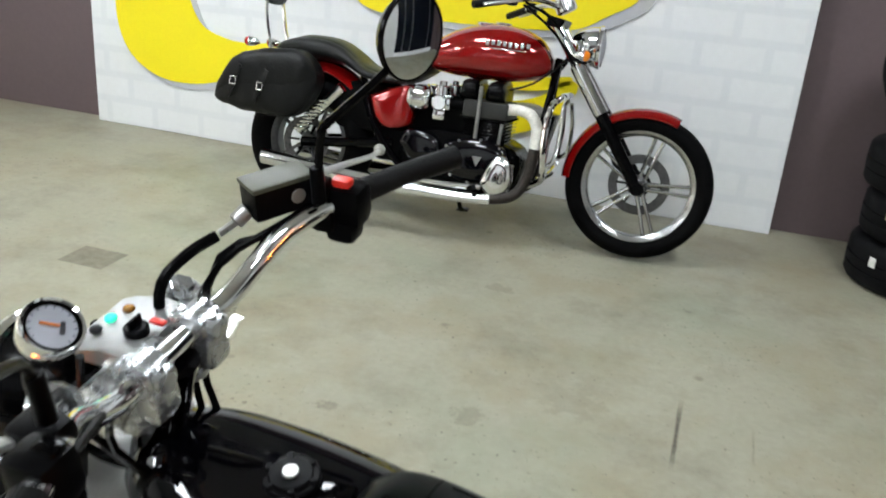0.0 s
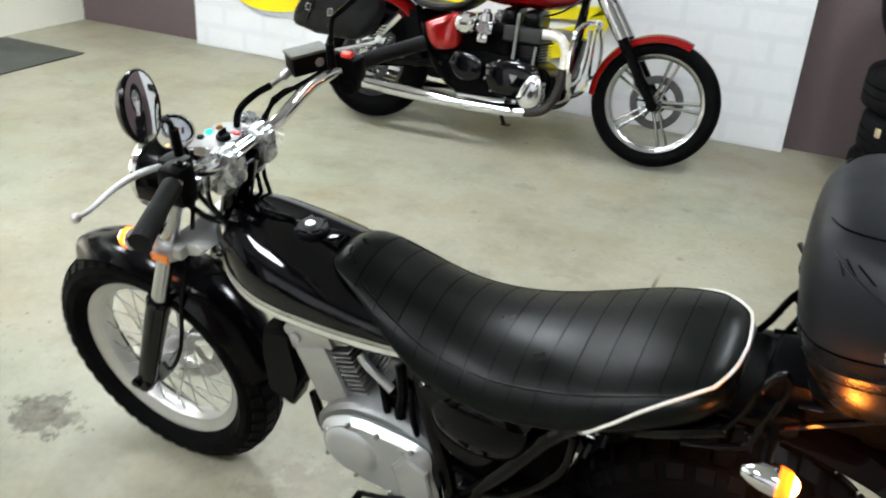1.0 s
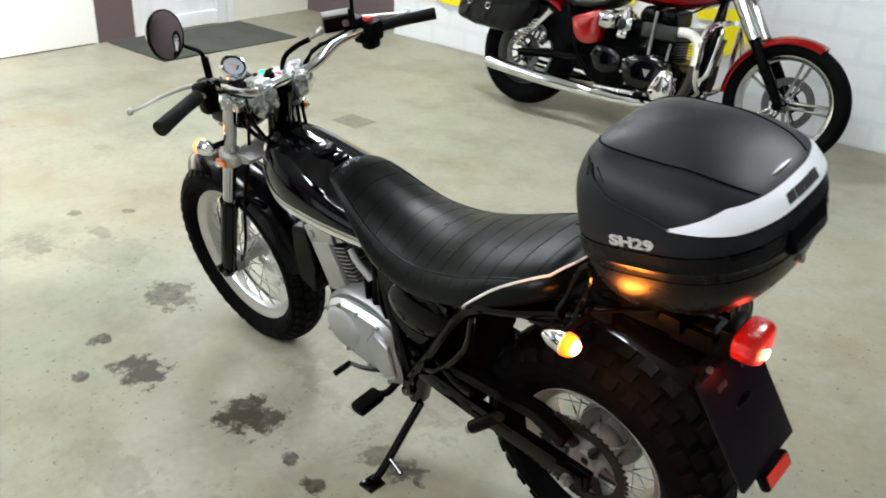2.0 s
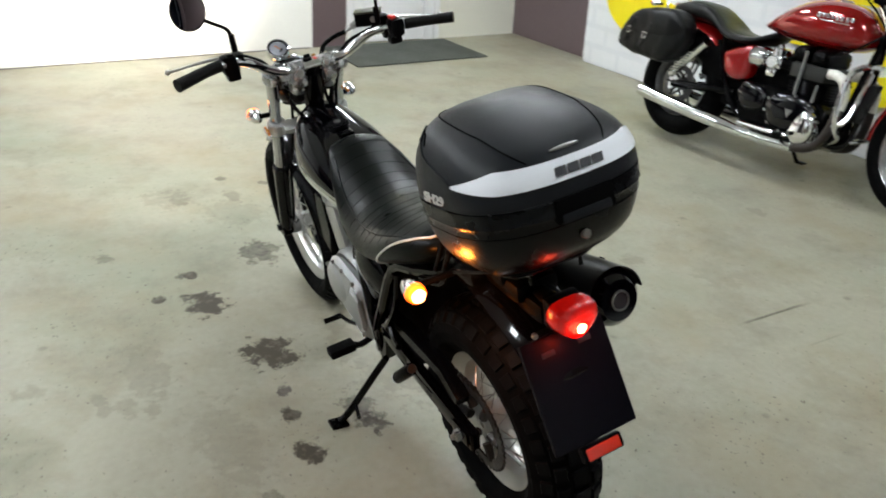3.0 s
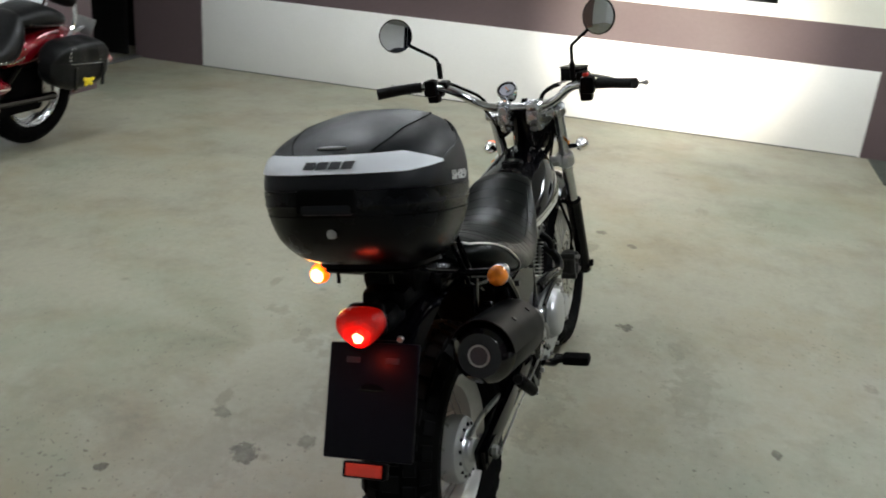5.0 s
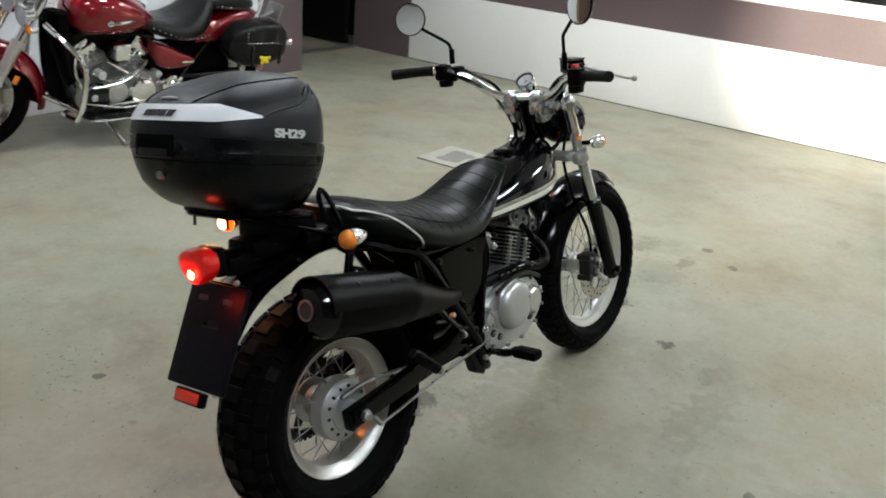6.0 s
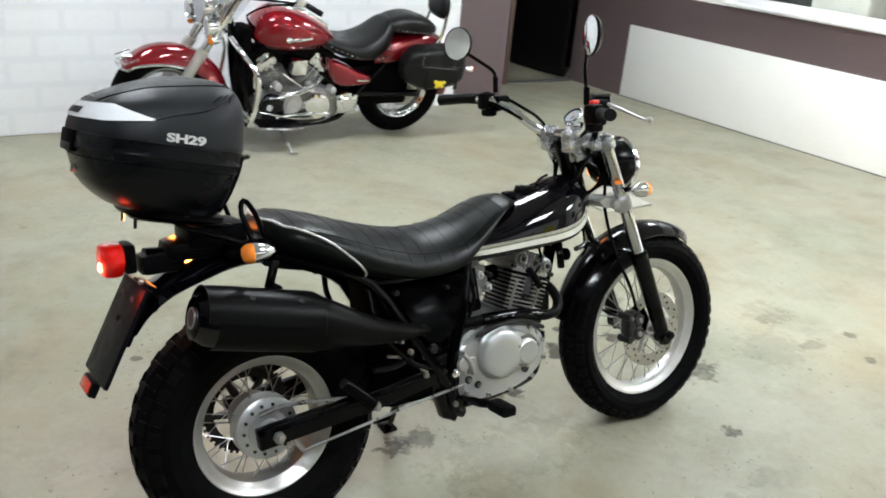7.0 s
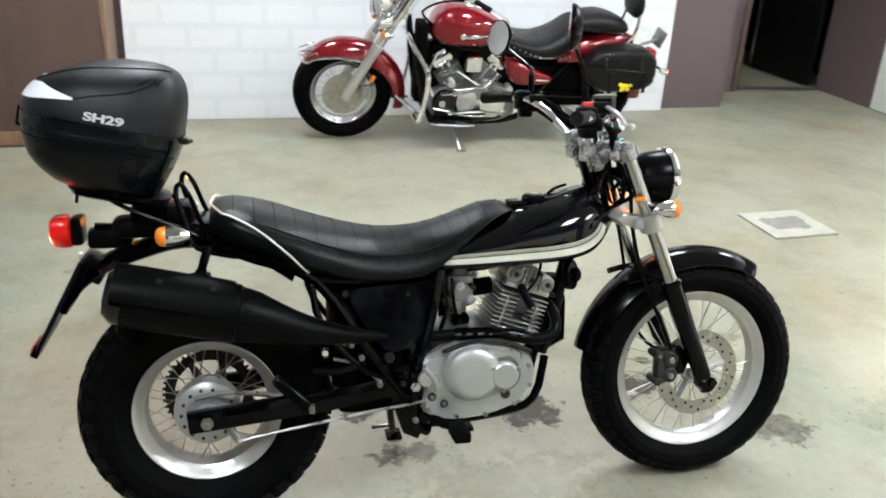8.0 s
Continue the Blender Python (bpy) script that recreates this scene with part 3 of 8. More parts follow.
def banner_material(name, yellow):
    """White printed cloth with slanting pale grey rounded bricks."""
    m = mat(name, (0.72, 0.73, 0.74), 0.6, scale=1.5, bump=0.06, bscale=30, vary=0.04)
    nt = m.node_tree
    b = nt.nodes["Principled BSDF"]
    base = b.inputs["Base Color"].links[0].from_socket
    tc = nt.nodes.new("ShaderNodeTexCoord")
    mp = nt.nodes.new("ShaderNodeMapping")
    mp.inputs["Rotation"].default_value = (radians(90), 0, radians(0))
    nt.links.new(tc.outputs["Object"], mp.inputs["Vector"])
    br = _n(nt, "ShaderNodeTexBrick", Scale=1.0)
    br.inputs["Mortar Size"].default_value, br.inputs["Mortar Smooth"].default_value = 0.03, 0.6
    br.inputs["Brick Width"].default_value, br.inputs["Row Height"].default_value = 0.34, 0.16
    br.inputs["Color1"].default_value, br.inputs["Color2"].default_value = (1, 1, 1, 1), (0.985, 0.985, 0.985, 1)
    br.inputs["Mortar"].default_value = (0.925, 0.932, 0.94, 1)
    nt.links.new(mp.outputs[0], br.inputs["Vector"])
    mul = nt.nodes.new("ShaderNodeMix")
    mul.data_type, mul.blend_type = "RGBA", "MULTIPLY"
    mul.inputs["Factor"].default_value = 1.0
    nt.links.new(base, mul.inputs["A"])
    nt.links.new(br.outputs["Color"], mul.inputs["B"])
    nt.links.new(mul.outputs["Result"], b.inputs["Base Color"])
    return m


def banner(name, x0, x1, y, sign, h, label):
    """A cloth hung on a wall, with a slight wave and a turned-up foot."""
    g, nx, nz = G(), 60, 24
    rings = []
    for i in range(nx + 1):
        x = x0 + (x1 - x0) * i / nx
        col = []
        for k in range(nz + 1):
            z = 0.004 + (h - 0.004) * k / nz
            w = 0.006 * math.sin(x * 2.3 + 0.8) * (1 - z / h) + 0.003 * math.sin(x * 7 + z * 3)
            col.append((x, y + sign * w, z))
        rings.append(col + [(p[0], p[1] - sign * 0.004, p[2]) for p in reversed(col)])
    return tagged(part(name, g.rings(rings), banner_material(name, True)), label, "banner")


BY = 4.757
banner("wall_banner", -3.49, 0.69, BY, -1, 2.4, "white printed cloth banner with yellow shapes on the wall")
banner("wall_banner", -2.74, 1.25, -3.115, 1, 2.4, "white printed cloth banner with faint grey brick pattern")
M["yellow_print"] = mat("yellow_print", (0.80, 0.66, 0.005), 0.55, scale=2, vary=0.05)
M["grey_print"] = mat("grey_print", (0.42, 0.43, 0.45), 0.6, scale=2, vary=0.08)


def flat_shape(name, poly, y, material, label):
    g = G()
    g.prism([(p[0], p[1]) for p in poly], y, y - 0.003, 0.0005)
    return tagged(part(name, g, material), label, "print")


def band_poly(outer, inner):
    return catmull(outer, 5) + catmull(inner[::-1], 5)


C_OUT = [(-2.95, 1.45), (-3.12, 1.15), (-3.25, 0.93), (-3.29, 0.72), (-3.22, 0.50), (-3.05, 0.37), (-2.83, 0.335), (-2.56, 0.38), (-2.30, 0.50), (-2.10, 0.55)]
C_IN = [(-2.62, 1.45), (-2.74, 1.20), (-2.79, 1.02), (-2.765, 0.85), (-2.68, 0.70), (-2.52, 0.64), (-2.36, 0.63), (-2.22, 0.65), (-2.15, 0.66), (-2.05, 0.66)]
D_OUT = [(-1.75, 1.0), (-1.62, 0.915), (-1.42, 0.89), (-1.06, 0.89), (-0.75, 0.90), (-0.46, 0.925), (-0.28, 1.02), (-0.16, 1.10), (-0.10, 1.25)]
D_IN = [(-1.75, 1.25), (-1.62, 1.24), (-1.42, 1.22), (-1.06, 1.22), (-0.80, 1.23), (-0.62, 1.26), (-0.52, 1.30), (-0.45, 1.36), (-0.42, 1.45)]


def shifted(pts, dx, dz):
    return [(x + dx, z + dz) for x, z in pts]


SY = BY - 0.012
# the letters' grey drop shadow is part of the print
flat_shape("printed_outline", band_poly(shifted(C_OUT, 0.05, -0.035), shifted(C_IN, 0.05, -0.035)), SY, M["grey_print"], "grey drop shadow printed beside the yellow letter shape")
flat_shape("printed_letter", band_poly(C_OUT, C_IN), SY - 0.005, M["yellow_print"], "large yellow curved letter shape printed on the banner")
flat_shape("printed_outline", band_poly(shifted(D_OUT, 0.06, -0.035), shifted(D_IN, 0.06, -0.035)), SY, M["grey_print"], "grey drop shadow printed under the yellow letter shape")
flat_shape("printed_letter", band_poly(D_OUT, D_IN), SY - 0.005, M["yellow_print"], "large yellow curved letter shape printed on the banner")
flat_shape("printed_letter", catmull([(-1.25, 0.33), (-1.0, 0.31), (-0.70, 0.34), (-0.50, 0.45), (-0.40, 0.62), (-0.46, 0.66), (-0.60, 0.56), (-0.80, 0.50), (-1.05, 0.48), (-1.28, 0.45)], 4), SY - 0.005, M["yellow_print"], "yellow letter stroke printed on the banner behind the engine")
flat_shape("printed_letter", catmull([(-1.50, 0.58), (-1.30, 0.58), (-1.28, 0.66), (-1.50, 0.66)], 2), SY - 0.005, M["yellow_print"], "small yellow letter stroke printed on the banner")
flat_shape("printed_letter", catmull([(-0.84, 0.570), (-0.62, 0.585), (-0.47, 0.63), (-0.44, 0.68), (-0.58, 0.665), (-0.84, 0.635)], 4), SY - 0.005, M["yellow_print"], "yellow letter stroke printed on the banner under the tank")

# ceiling lamps
lamp = thing("ceiling_light", "square white ceiling light panel, switched on", "ceiling light", pose(-3.6, 3.0, ROOF - 0.08), group="ceiling lights")
part("housing", G().box((0, 0, 0.04), (0.64, 0.64, 0.075), 0.01), M["white_pvc"], lamp)
part("diffuser", G().box((0, 0, -0.012), (0.58, 0.58, 0.03), 0.008), M["lamp_white"], lamp)
for u in (-0.15, 0, 0.15):
    part("louvre", G().box((u, 0, -0.032), (0.022, 0.58, 0.012), 0.002), M["white_pvc"], lamp)
for x, y in ((-1.5, 2.6), (1.6, 2.7), (-4.0, -0.6), (-1.45, -1.08), (0.7, -1.6)):
    copy_thing(lamp, pose(x, y, ROOF - 0.08))


# ---------- parts shared by the motorcycles ----------
def tyre_mesh(R, w, rim, tread=0, depth=0.008, rimw=0.07, rows=4, gap=0.35):
    """A tyre about the Y axis; tread blocks stand proud of the carcass."""
    g, prof, n = G(), [], 14
    h = R - rim
    base = R - (depth if tread else 0)

    def half(s):
        """Half the width before rounding: narrow at the bead, full a little way out."""
        k = min(1.0, s / 0.42)
        return rimw * 0.47 + (w * 0.535 - rimw * 0.47) * (1 - (1 - k) ** 2)

    for k in range(n + 1):
        a = math.pi * k / n
        s = math.sin(a)
        prof.append((rim + (base - rim) * s ** 0.75, math.copysign(half(s) * abs(math.cos(a)) ** 0.8, -math.cos(a))))
    prof = [(rim - 0.004, -rimw * 0.40)] + prof + [(rim - 0.004, rimw * 0.40)]
    g.lathe(prof, 72)
    return g


def tread_blocks(wheel, R, w, rim, tread, depth, rimw, rows, material, gap=0.35):
    """Rubber blocks round the crown of a tyre, one mesh a row."""
    base = R - depth

    def surf(u):
        a = math.pi / 2 + u * 0.95
        s = math.sin(a)
        k = min(1.0, s / 0.42)
        half = rimw * 0.47 + (w * 0.535 - rimw * 0.47) * (1 - (1 - k) ** 2)
        return rim + (base - rim) * s ** 0.75, math.copysign(half * abs(math.cos(a)) ** 0.8, -math.cos(a))

    step = 2 * math.pi / tread
    for r in range(rows):
        u0, u1 = -1 + 2 * (r + gap / 3) / rows, -1 + 2 * (r + 1 - gap / 3) / rows
        off = (0.5 if r % 2 else 0.0) + 0.12 * (r - rows / 2)
        a0, a1 = step * (off + gap / 2), step * (off + 1 - gap / 2)
        v = []
        for lift, k in ((-0.004, 1.0), (depth * 0.7, 0.97), (depth, 0.90)):
            um, am = (u0 + u1) / 2, (a0 + a1) / 2
            for a, u in ((a0, u0), (a1, u0), (a1, u1), (a0, u1)):
                a, u = am + (a - am) * k, um + (u - um) * k
                rr, y = surf(u)
                nr, ny = max(0.25, math.cos(u * 0.95)), math.sin(u * 0.95) * 0.7
                v.append(((rr + lift * nr) * math.cos(a), y + lift * ny, (rr + lift * nr) * math.sin(a)))
        f = [(j, (j + 1) % 4, 4 + (j + 1) % 4, 4 + j) for j in range(4)] + [(4 + j, 4 + (j + 1) % 4, 8 + (j + 1) % 4, 8 + j) for j in range(4)] + [(8, 9, 10, 11)]
        me = G().add(v, f).mesh("tread_block")
        me.materials.append(material)
        for k in range(tread):
            b = part("tread_block", me, material, wheel)
            b.rotation_euler = (0, step * k, 0)


def rim_profile(r, w):
    return [(r - 0.020, -w * 0.10), (r - 0.020, w * 0.10), (r - 0.010, w * 0.30), (r - 0.004, w * 0.38), (r + 0.004, w * 0.44), (r + 0.009, w * 0.50),
            (r + 0.004, w * 0.52), (r - 0.006, w * 0.47), (r - 0.013, w * 0.36), (r - 0.024, w * 0.30), (r - 0.030, w * 0.12),
            (r - 0.030, -w * 0.12), (r - 0.024, -w * 0.30), (r - 0.013, -w * 0.36), (r - 0.006, -w * 0.47), (r + 0.004, -w * 0.52),
            (r + 0.009, -w * 0.50), (r + 0.004, -w * 0.44), (r - 0.004, -w * 0.38), (r - 0.010, -w * 0.30), (r - 0.020, -w * 0.10)]


def spoked_wheel(name, parent, at, R, w, rim, rimw, hubr, hubw, tread, rows, depth, tyre_mat, spokes=36, label="", rim_mat="alloy"):
    """Hub with rim, tyre and crossing wire spokes."""
    hub = G()
    hub.lathe([(0.012, -hubw / 2 - 0.012), (0.022, -hubw / 2 - 0.012), (0.026, -hubw / 2), (hubr * 0.92, -hubw / 2), (hubr, -hubw / 2 + 0.006), (hubr, -hubw / 2 + 0.012), (hubr * 0.72, -hubw / 2 + 0.02),
               (hubr * 0.68, hubw / 2 - 0.02), (hubr, hubw / 2 - 0.012), (hubr, hubw / 2 - 0.006), (hubr * 0.92, hubw / 2), (0.026, hubw / 2), (0.022, hubw / 2 + 0.012), (0.012, hubw / 2 + 0.012)], 32)
    wheel = part(name, hub, M["alloy_cast"], parent, label)
    wheel.location = at
    part("tyre", tyre_mesh(R, w, rim, tread, depth, rimw, rows), tyre_mat, wheel, "black rubber tyre with block tread" if tread else "black rubber tyre", sharp=28)
    if tread:
        tread_blocks(wheel, R, w, rim, tread, depth, rimw, rows, M["tread"])
    part("rim", G().lathe(rim_profile(rim, rimw), 64), M[rim_mat], wheel, "polished silver rim")
    me = None
    L = rim - 0.028
    for k in range(spokes):
        side = 1 if k % 2 else -1
        lean_a = radians(24 if (k // 2) % 2 else -24)
        p0 = (hubr * math.cos(lean_a), side * (hubw / 2 - 0.008), hubr * math.sin(lean_a))
        p1 = (L, side * 0.006, 0)
        key = (side, lean_a)
        if me is None:
            me = {}
        if key not in me:
            me[key] = G().tube([p0, p1], 0.0017, 5, smooth=0).mesh("spoke")
            me[key].materials.append(M["steel"])
        sp = part("spoke", me[key], M["steel"], wheel)
        sp.rotation_euler = (0, 2 * math.pi * k / spokes, 0)
    return wheel


def indicator(parent, at, out, mat_lens, back, label, stem=0.10):
    """Chrome bullet with a lens; out: +1 left, -1 right; back: lens towards -X."""
    d = -1 if back else 1
    prof = [(0.0005, -0.035), (0.008, -0.033), (0.016, -0.020), (0.021, -0.004), (0.0235, 0.012), (0.0235, 0.018), (0.0005, 0.018)]
    turn = Matrix.Translation(at) @ Matrix.Rotation(radians(-90 * d), 4, "Z")
    ind = part("indicator", G().lathe(prof, 20, turn), M["chrome"], parent, label)
    part("lens", G().lathe([(0.0235, 0.0185), (0.0235, 0.024), (0.021, 0.034), (0.014, 0.041), (0.0005, 0.044)], 20, turn), mat_lens, ind)
    if mat_lens is M["orange_lit"]:
        part("bulb", G().ball((at[0] + d * 0.0335, at[1], at[2]), (0.0150, 0.0175, 0.0175), 16, 10), M["bulb_hot"], ind, "glowing bulb")
    part("stalk", G().tube([(at[0] - 0.004 * d, at[1], at[2]), (at[0] - 0.004 * d, at[1] - out * stem, at[2] - 0.004)], 0.0085, 10), M["black_satin"], ind)
    return ind


def round_mirror(parent, base, arm, centre, r, face, label):
    mir = part("mirror", G().tube([base, *arm], 0.0055, 8), M["black_satin"], parent, label)
    f = Vector(face).normalized()
    turn = Matrix.Translation(centre) @ Vector((0, 1, 0)).rotation_difference(f).to_matrix().to_4x4()
    part("shell", G().lathe([(0.0005, -0.026), (r * 0.5, -0.023), (r * 0.85, -0.014), (r, -0.003), (r, 0.003), (r - 0.003, 0.004)], 28, turn), M["black_satin"], mir)
    part("mirror_glass", G().lathe([((r - 0.003) * k / 10 + 0.0004, 0.0030 + 0.0032 * (1 - (k / 10) ** 2)) for k in range(11)], 28, turn), M["mirror"], mir)
    part("clamp", G().disc((base[0], base[1], base[2] + 0.02), 0.009, 0.05, "z", 12), M["black_plastic"], mir)
    return mir


def ring_section(cx, hx, hy, z, n=40, p=3.2, tilt=0.0):
    """A rounded rectangle in plan at a height."""
    out = []
    for k in range(n):
        a = 2 * math.pi * k / n
        c, s = math.cos(a), math.sin(a)
        x = cx + hx * math.copysign(abs(c) ** (2 / p), c)
        y = hy * math.copysign(abs(s) ** (2 / p), s)
        out.append((x, y, z + tilt * (x - cx)))
    return out


# ---------- the black motorcycle ----------
bike = thing("motorcycle", "black retro motorcycle with fat tyres on its side stand", "motorcycle", pose(0.828, 1.028, 0.0, -11.5, 0, 177.5))
RA, FA = Vector((0, 0, 0.322)), Vector((1.393, 0.014, 0.318))
bike_lift = 0.016
bike.location.z += bike_lift

rear = spoked_wheel("rear_wheel", bike, RA, 0.325, 0.185, 0.183, 0.115, 0.062, 0.13, 34, 5, 0.009, M["rubber"], 36, "wide rear wheel with wire spokes")
part("brake_drum", G().lathe([(0.0005, -0.096), (0.028, -0.096), (0.032, -0.086), (0.052, -0.084), (0.056, -0.078), (0.074, -0.075), (0.083, -0.068), (0.086, -0.058), (0.086, -0.030), (0.05, -0.028)], 40), M["silver_paint"], rear, "light silver brake drum cover")
part("hub_flange", G().lathe([(0.05, -0.028), (0.080, -0.026), (0.082, -0.022), (0.080, -0.016), (0.05, -0.012)], 40), M["dull_alloy"], rear, "silver hub flange drilled for the spokes")
for k in range(14):
    a = 2 * math.pi * k / 14
    part("drum_hole", G().disc((0.066 * math.cos(a), -0.0775, 0.066 * math.sin(a)), 0.0046, 0.006, "y", 8), M["mark_dark"], rear)
teeth = G()
for k in range(44):
    a = 2 * math.pi * k / 44
    teeth.box((0.120 * math.cos(a), 0.085, 0.120 * math.sin(a)), (0.010, 0.005, 0.007), 0.001, Matrix.Rotation(-a, 4, "Y"))
teeth.lathe([(0.092, 0.082), (0.118, 0.082), (0.118, 0.088), (0.092, 0.088), (0.092, 0.082)], 44)
for k in range(6):
    a = 2 * math.pi * k / 6
    teeth.tube([(0.05 * math.cos(a), 0.080, 0.05 * math.sin(a)), (0.097 * math.cos(a), 0.085, 0.097 * math.sin(a))], [0.014, 0.008], 8, smooth=0)
part("sprocket", teeth, M["dark_steel"], rear)
front = spoked_wheel("front_wheel", bike, FA, 0.333, 0.132, 0.235, 0.072, 0.042, 0.10, 44, 4, 0.004, M["rubber"], 36, "front wheel with wire spokes")
disc = G().lathe([(0.088, -0.064), (0.130, -0.064), (0.130, -0.060), (0.088, -0.060), (0.088, -0.064)], 56)
part("brake_disc", disc, mat("disc_steel", (0.46, 0.45, 0.42), 0.30, 1.0, vary=0.12, scale=30), front, "steel brake disc with small holes")
hole = G().disc((0, 0, 0), 0.0042, 0.002, "y", 8).mesh("disc_hole")
hole.materials.append(M["dark_steel"])
for k in range(30):
    a = 2 * math.pi * k / 30
    rr = (0.098, 0.108, 0.119)[k % 3]
    part("disc_hole", hole, M["dark_steel"], front).location = (rr * math.cos(a), -0.0645, rr * math.sin(a))
for k in range(5):
    a = 2 * math.pi * k / 5
    part("disc_arm", G().tube([(0.03 * math.cos(a), -0.058, 0.03 * math.sin(a)), (0.093 * math.cos(a + .3), -0.061, 0.093 * math.sin(a + .3))], 0.008, 6, smooth=0), M["fin_alloy"], front)

# fork: chrome tubes, black sliders, silver clamps
rake = Vector((FA.x - 0.002 - 1.105, 0, 0.293 - 0.985)).normalized()


def on_fork(z, y, fwd=0.0):
    t = (z - 0.985) / rake.z
    return (1.105 + rake.x * t + fwd, y, z)


for y in (0.112, -0.112):
    leg = part("fork_leg", G().tube([on_fork(0.985, y), on_fork(0.60, y)], 0.0195, 16, smooth=0), M["fork_chrome"], bike, "silver fork tube with black lower slider")
    sl = G().tube([on_fork(0.618, y), on_fork(0.612, y), on_fork(0.60, y), on_fork(0.45, y), on_fork(0.335, y), on_fork(0.288, y)], [0.024, 0.030, 0.028, 0.026, 0.025, 0.020], 18, smooth=0)
    part("slider", sl, M["black_frame"], leg)
    part("axle_nut", G().disc((FA.x, y * 1.22, FA.z), 0.013, 0.02, "y", 6).disc(on_fork(0.31, y), 0.024, 0.05, "y", 16), M["black_frame"], leg)
part("front_axle", G().tube([(FA.x, -0.135, FA.z), (FA.x, 0.135, FA.z)], 0.009, 10), M["steel"], bike)
tc = G().prism([(1.035, 0.975), (1.05, 0.965), (1.10, 0.958), (1.118, 0.964), (1.10, 0.974), (1.05, 0.985)], -0.105, 0.105, 0.008)
for y in (0.112, -0.112):
    tc.disc((1.108, y, 0.975), 0.030, 0.036, (-0.38, 0, 0.92), 20).disc((1.101, y, 0.996), 0.017, 0.016, (-0.38, 0, 0.92), 6)
    tc.box((1.070, y * 1.02, 0.970), (0.035, 0.03, 0.028), 0.01)
tc.disc((1.056, 0, 0.988), 0.018, 0.022, (-0.38, 0, 0.92), 6)
part("upper_clamp", tc, M["clamp_alloy"], bike, "silver cast upper fork clamp")
lc = G().prism([(1.080, 0.800), (1.105, 0.778), (1.18, 0.763), (1.203, 0.778), (1.18, 0.800), (1.11, 0.810)], -0.110, 0.110, 0.010)
for y in (0.112, -0.112):
    lc.disc((1.184, y, 0.785), 0.031, 0.046, (-0.38, 0, 0.92), 20).box((1.150, y * 1.05, 0.784), (0.03, 0.028, 0.03), 0.01)
part("lower_clamp", lc, M["alloy_cast"], bike, "silver cast lower fork clamp")
part("steering_head", G().tube([(1.035, 0, 0.985), (1.105, 0, 0.78)], 0.032, 16, smooth=0), M["black_frame"], bike)
for y in (0.05, -0.05):
    r = G().tube([(1.058, y, 0.930), (1.046, y, 0.955), (1.038, y, 0.978), (1.03, y, 0.995)], [0.027, 0.026, 0.023, 0.025], 18).disc((1.03, y, 1.002), 0.0245, 0.042, "y", 20)
    r.box((1.03, y, 1.003), (0.066, 0.034, 0.024), 0.008).box((1.022, y, 0.972), (0.040, 0.044, 0.05), 0.012)
    r.disc((1.051, y, 1.014), 0.006, 0.012, "z", 10).disc((1.009, y, 1.014), 0.006, 0.012, "z", 10)
    part("bar_riser", r, M["clamp_alloy"], bike, "silver handlebar clamp")
bar_pts = [(0.872, 0.43, 1.100), (0.905, 0.345, 1.105), (0.938, 0.265, 1.102), (0.962, 0.228, 1.090), (0.990, 0.190, 1.066), (1.006, 0.150, 1.036), (1.019, 0.105, 1.012), (1.028, 0.06, 1.003), (1.03, 0, 1.002)]
bar_pts += [(1.028, -0.06, 1.003), (1.019, -0.105, 1.010), (1.006, -0.145, 1.032), (0.987, -0.181, 1.060), (0.964, -0.215, 1.074), (0.936, -0.270, 1.080), (0.895, -0.345, 1.083), (0.852, -0.403, 1.086)]
part("handlebar", G().tube(bar_pts, 0.0140, 14, smooth=4), M["chrome"], bike, "wide bent chrome handlebar")
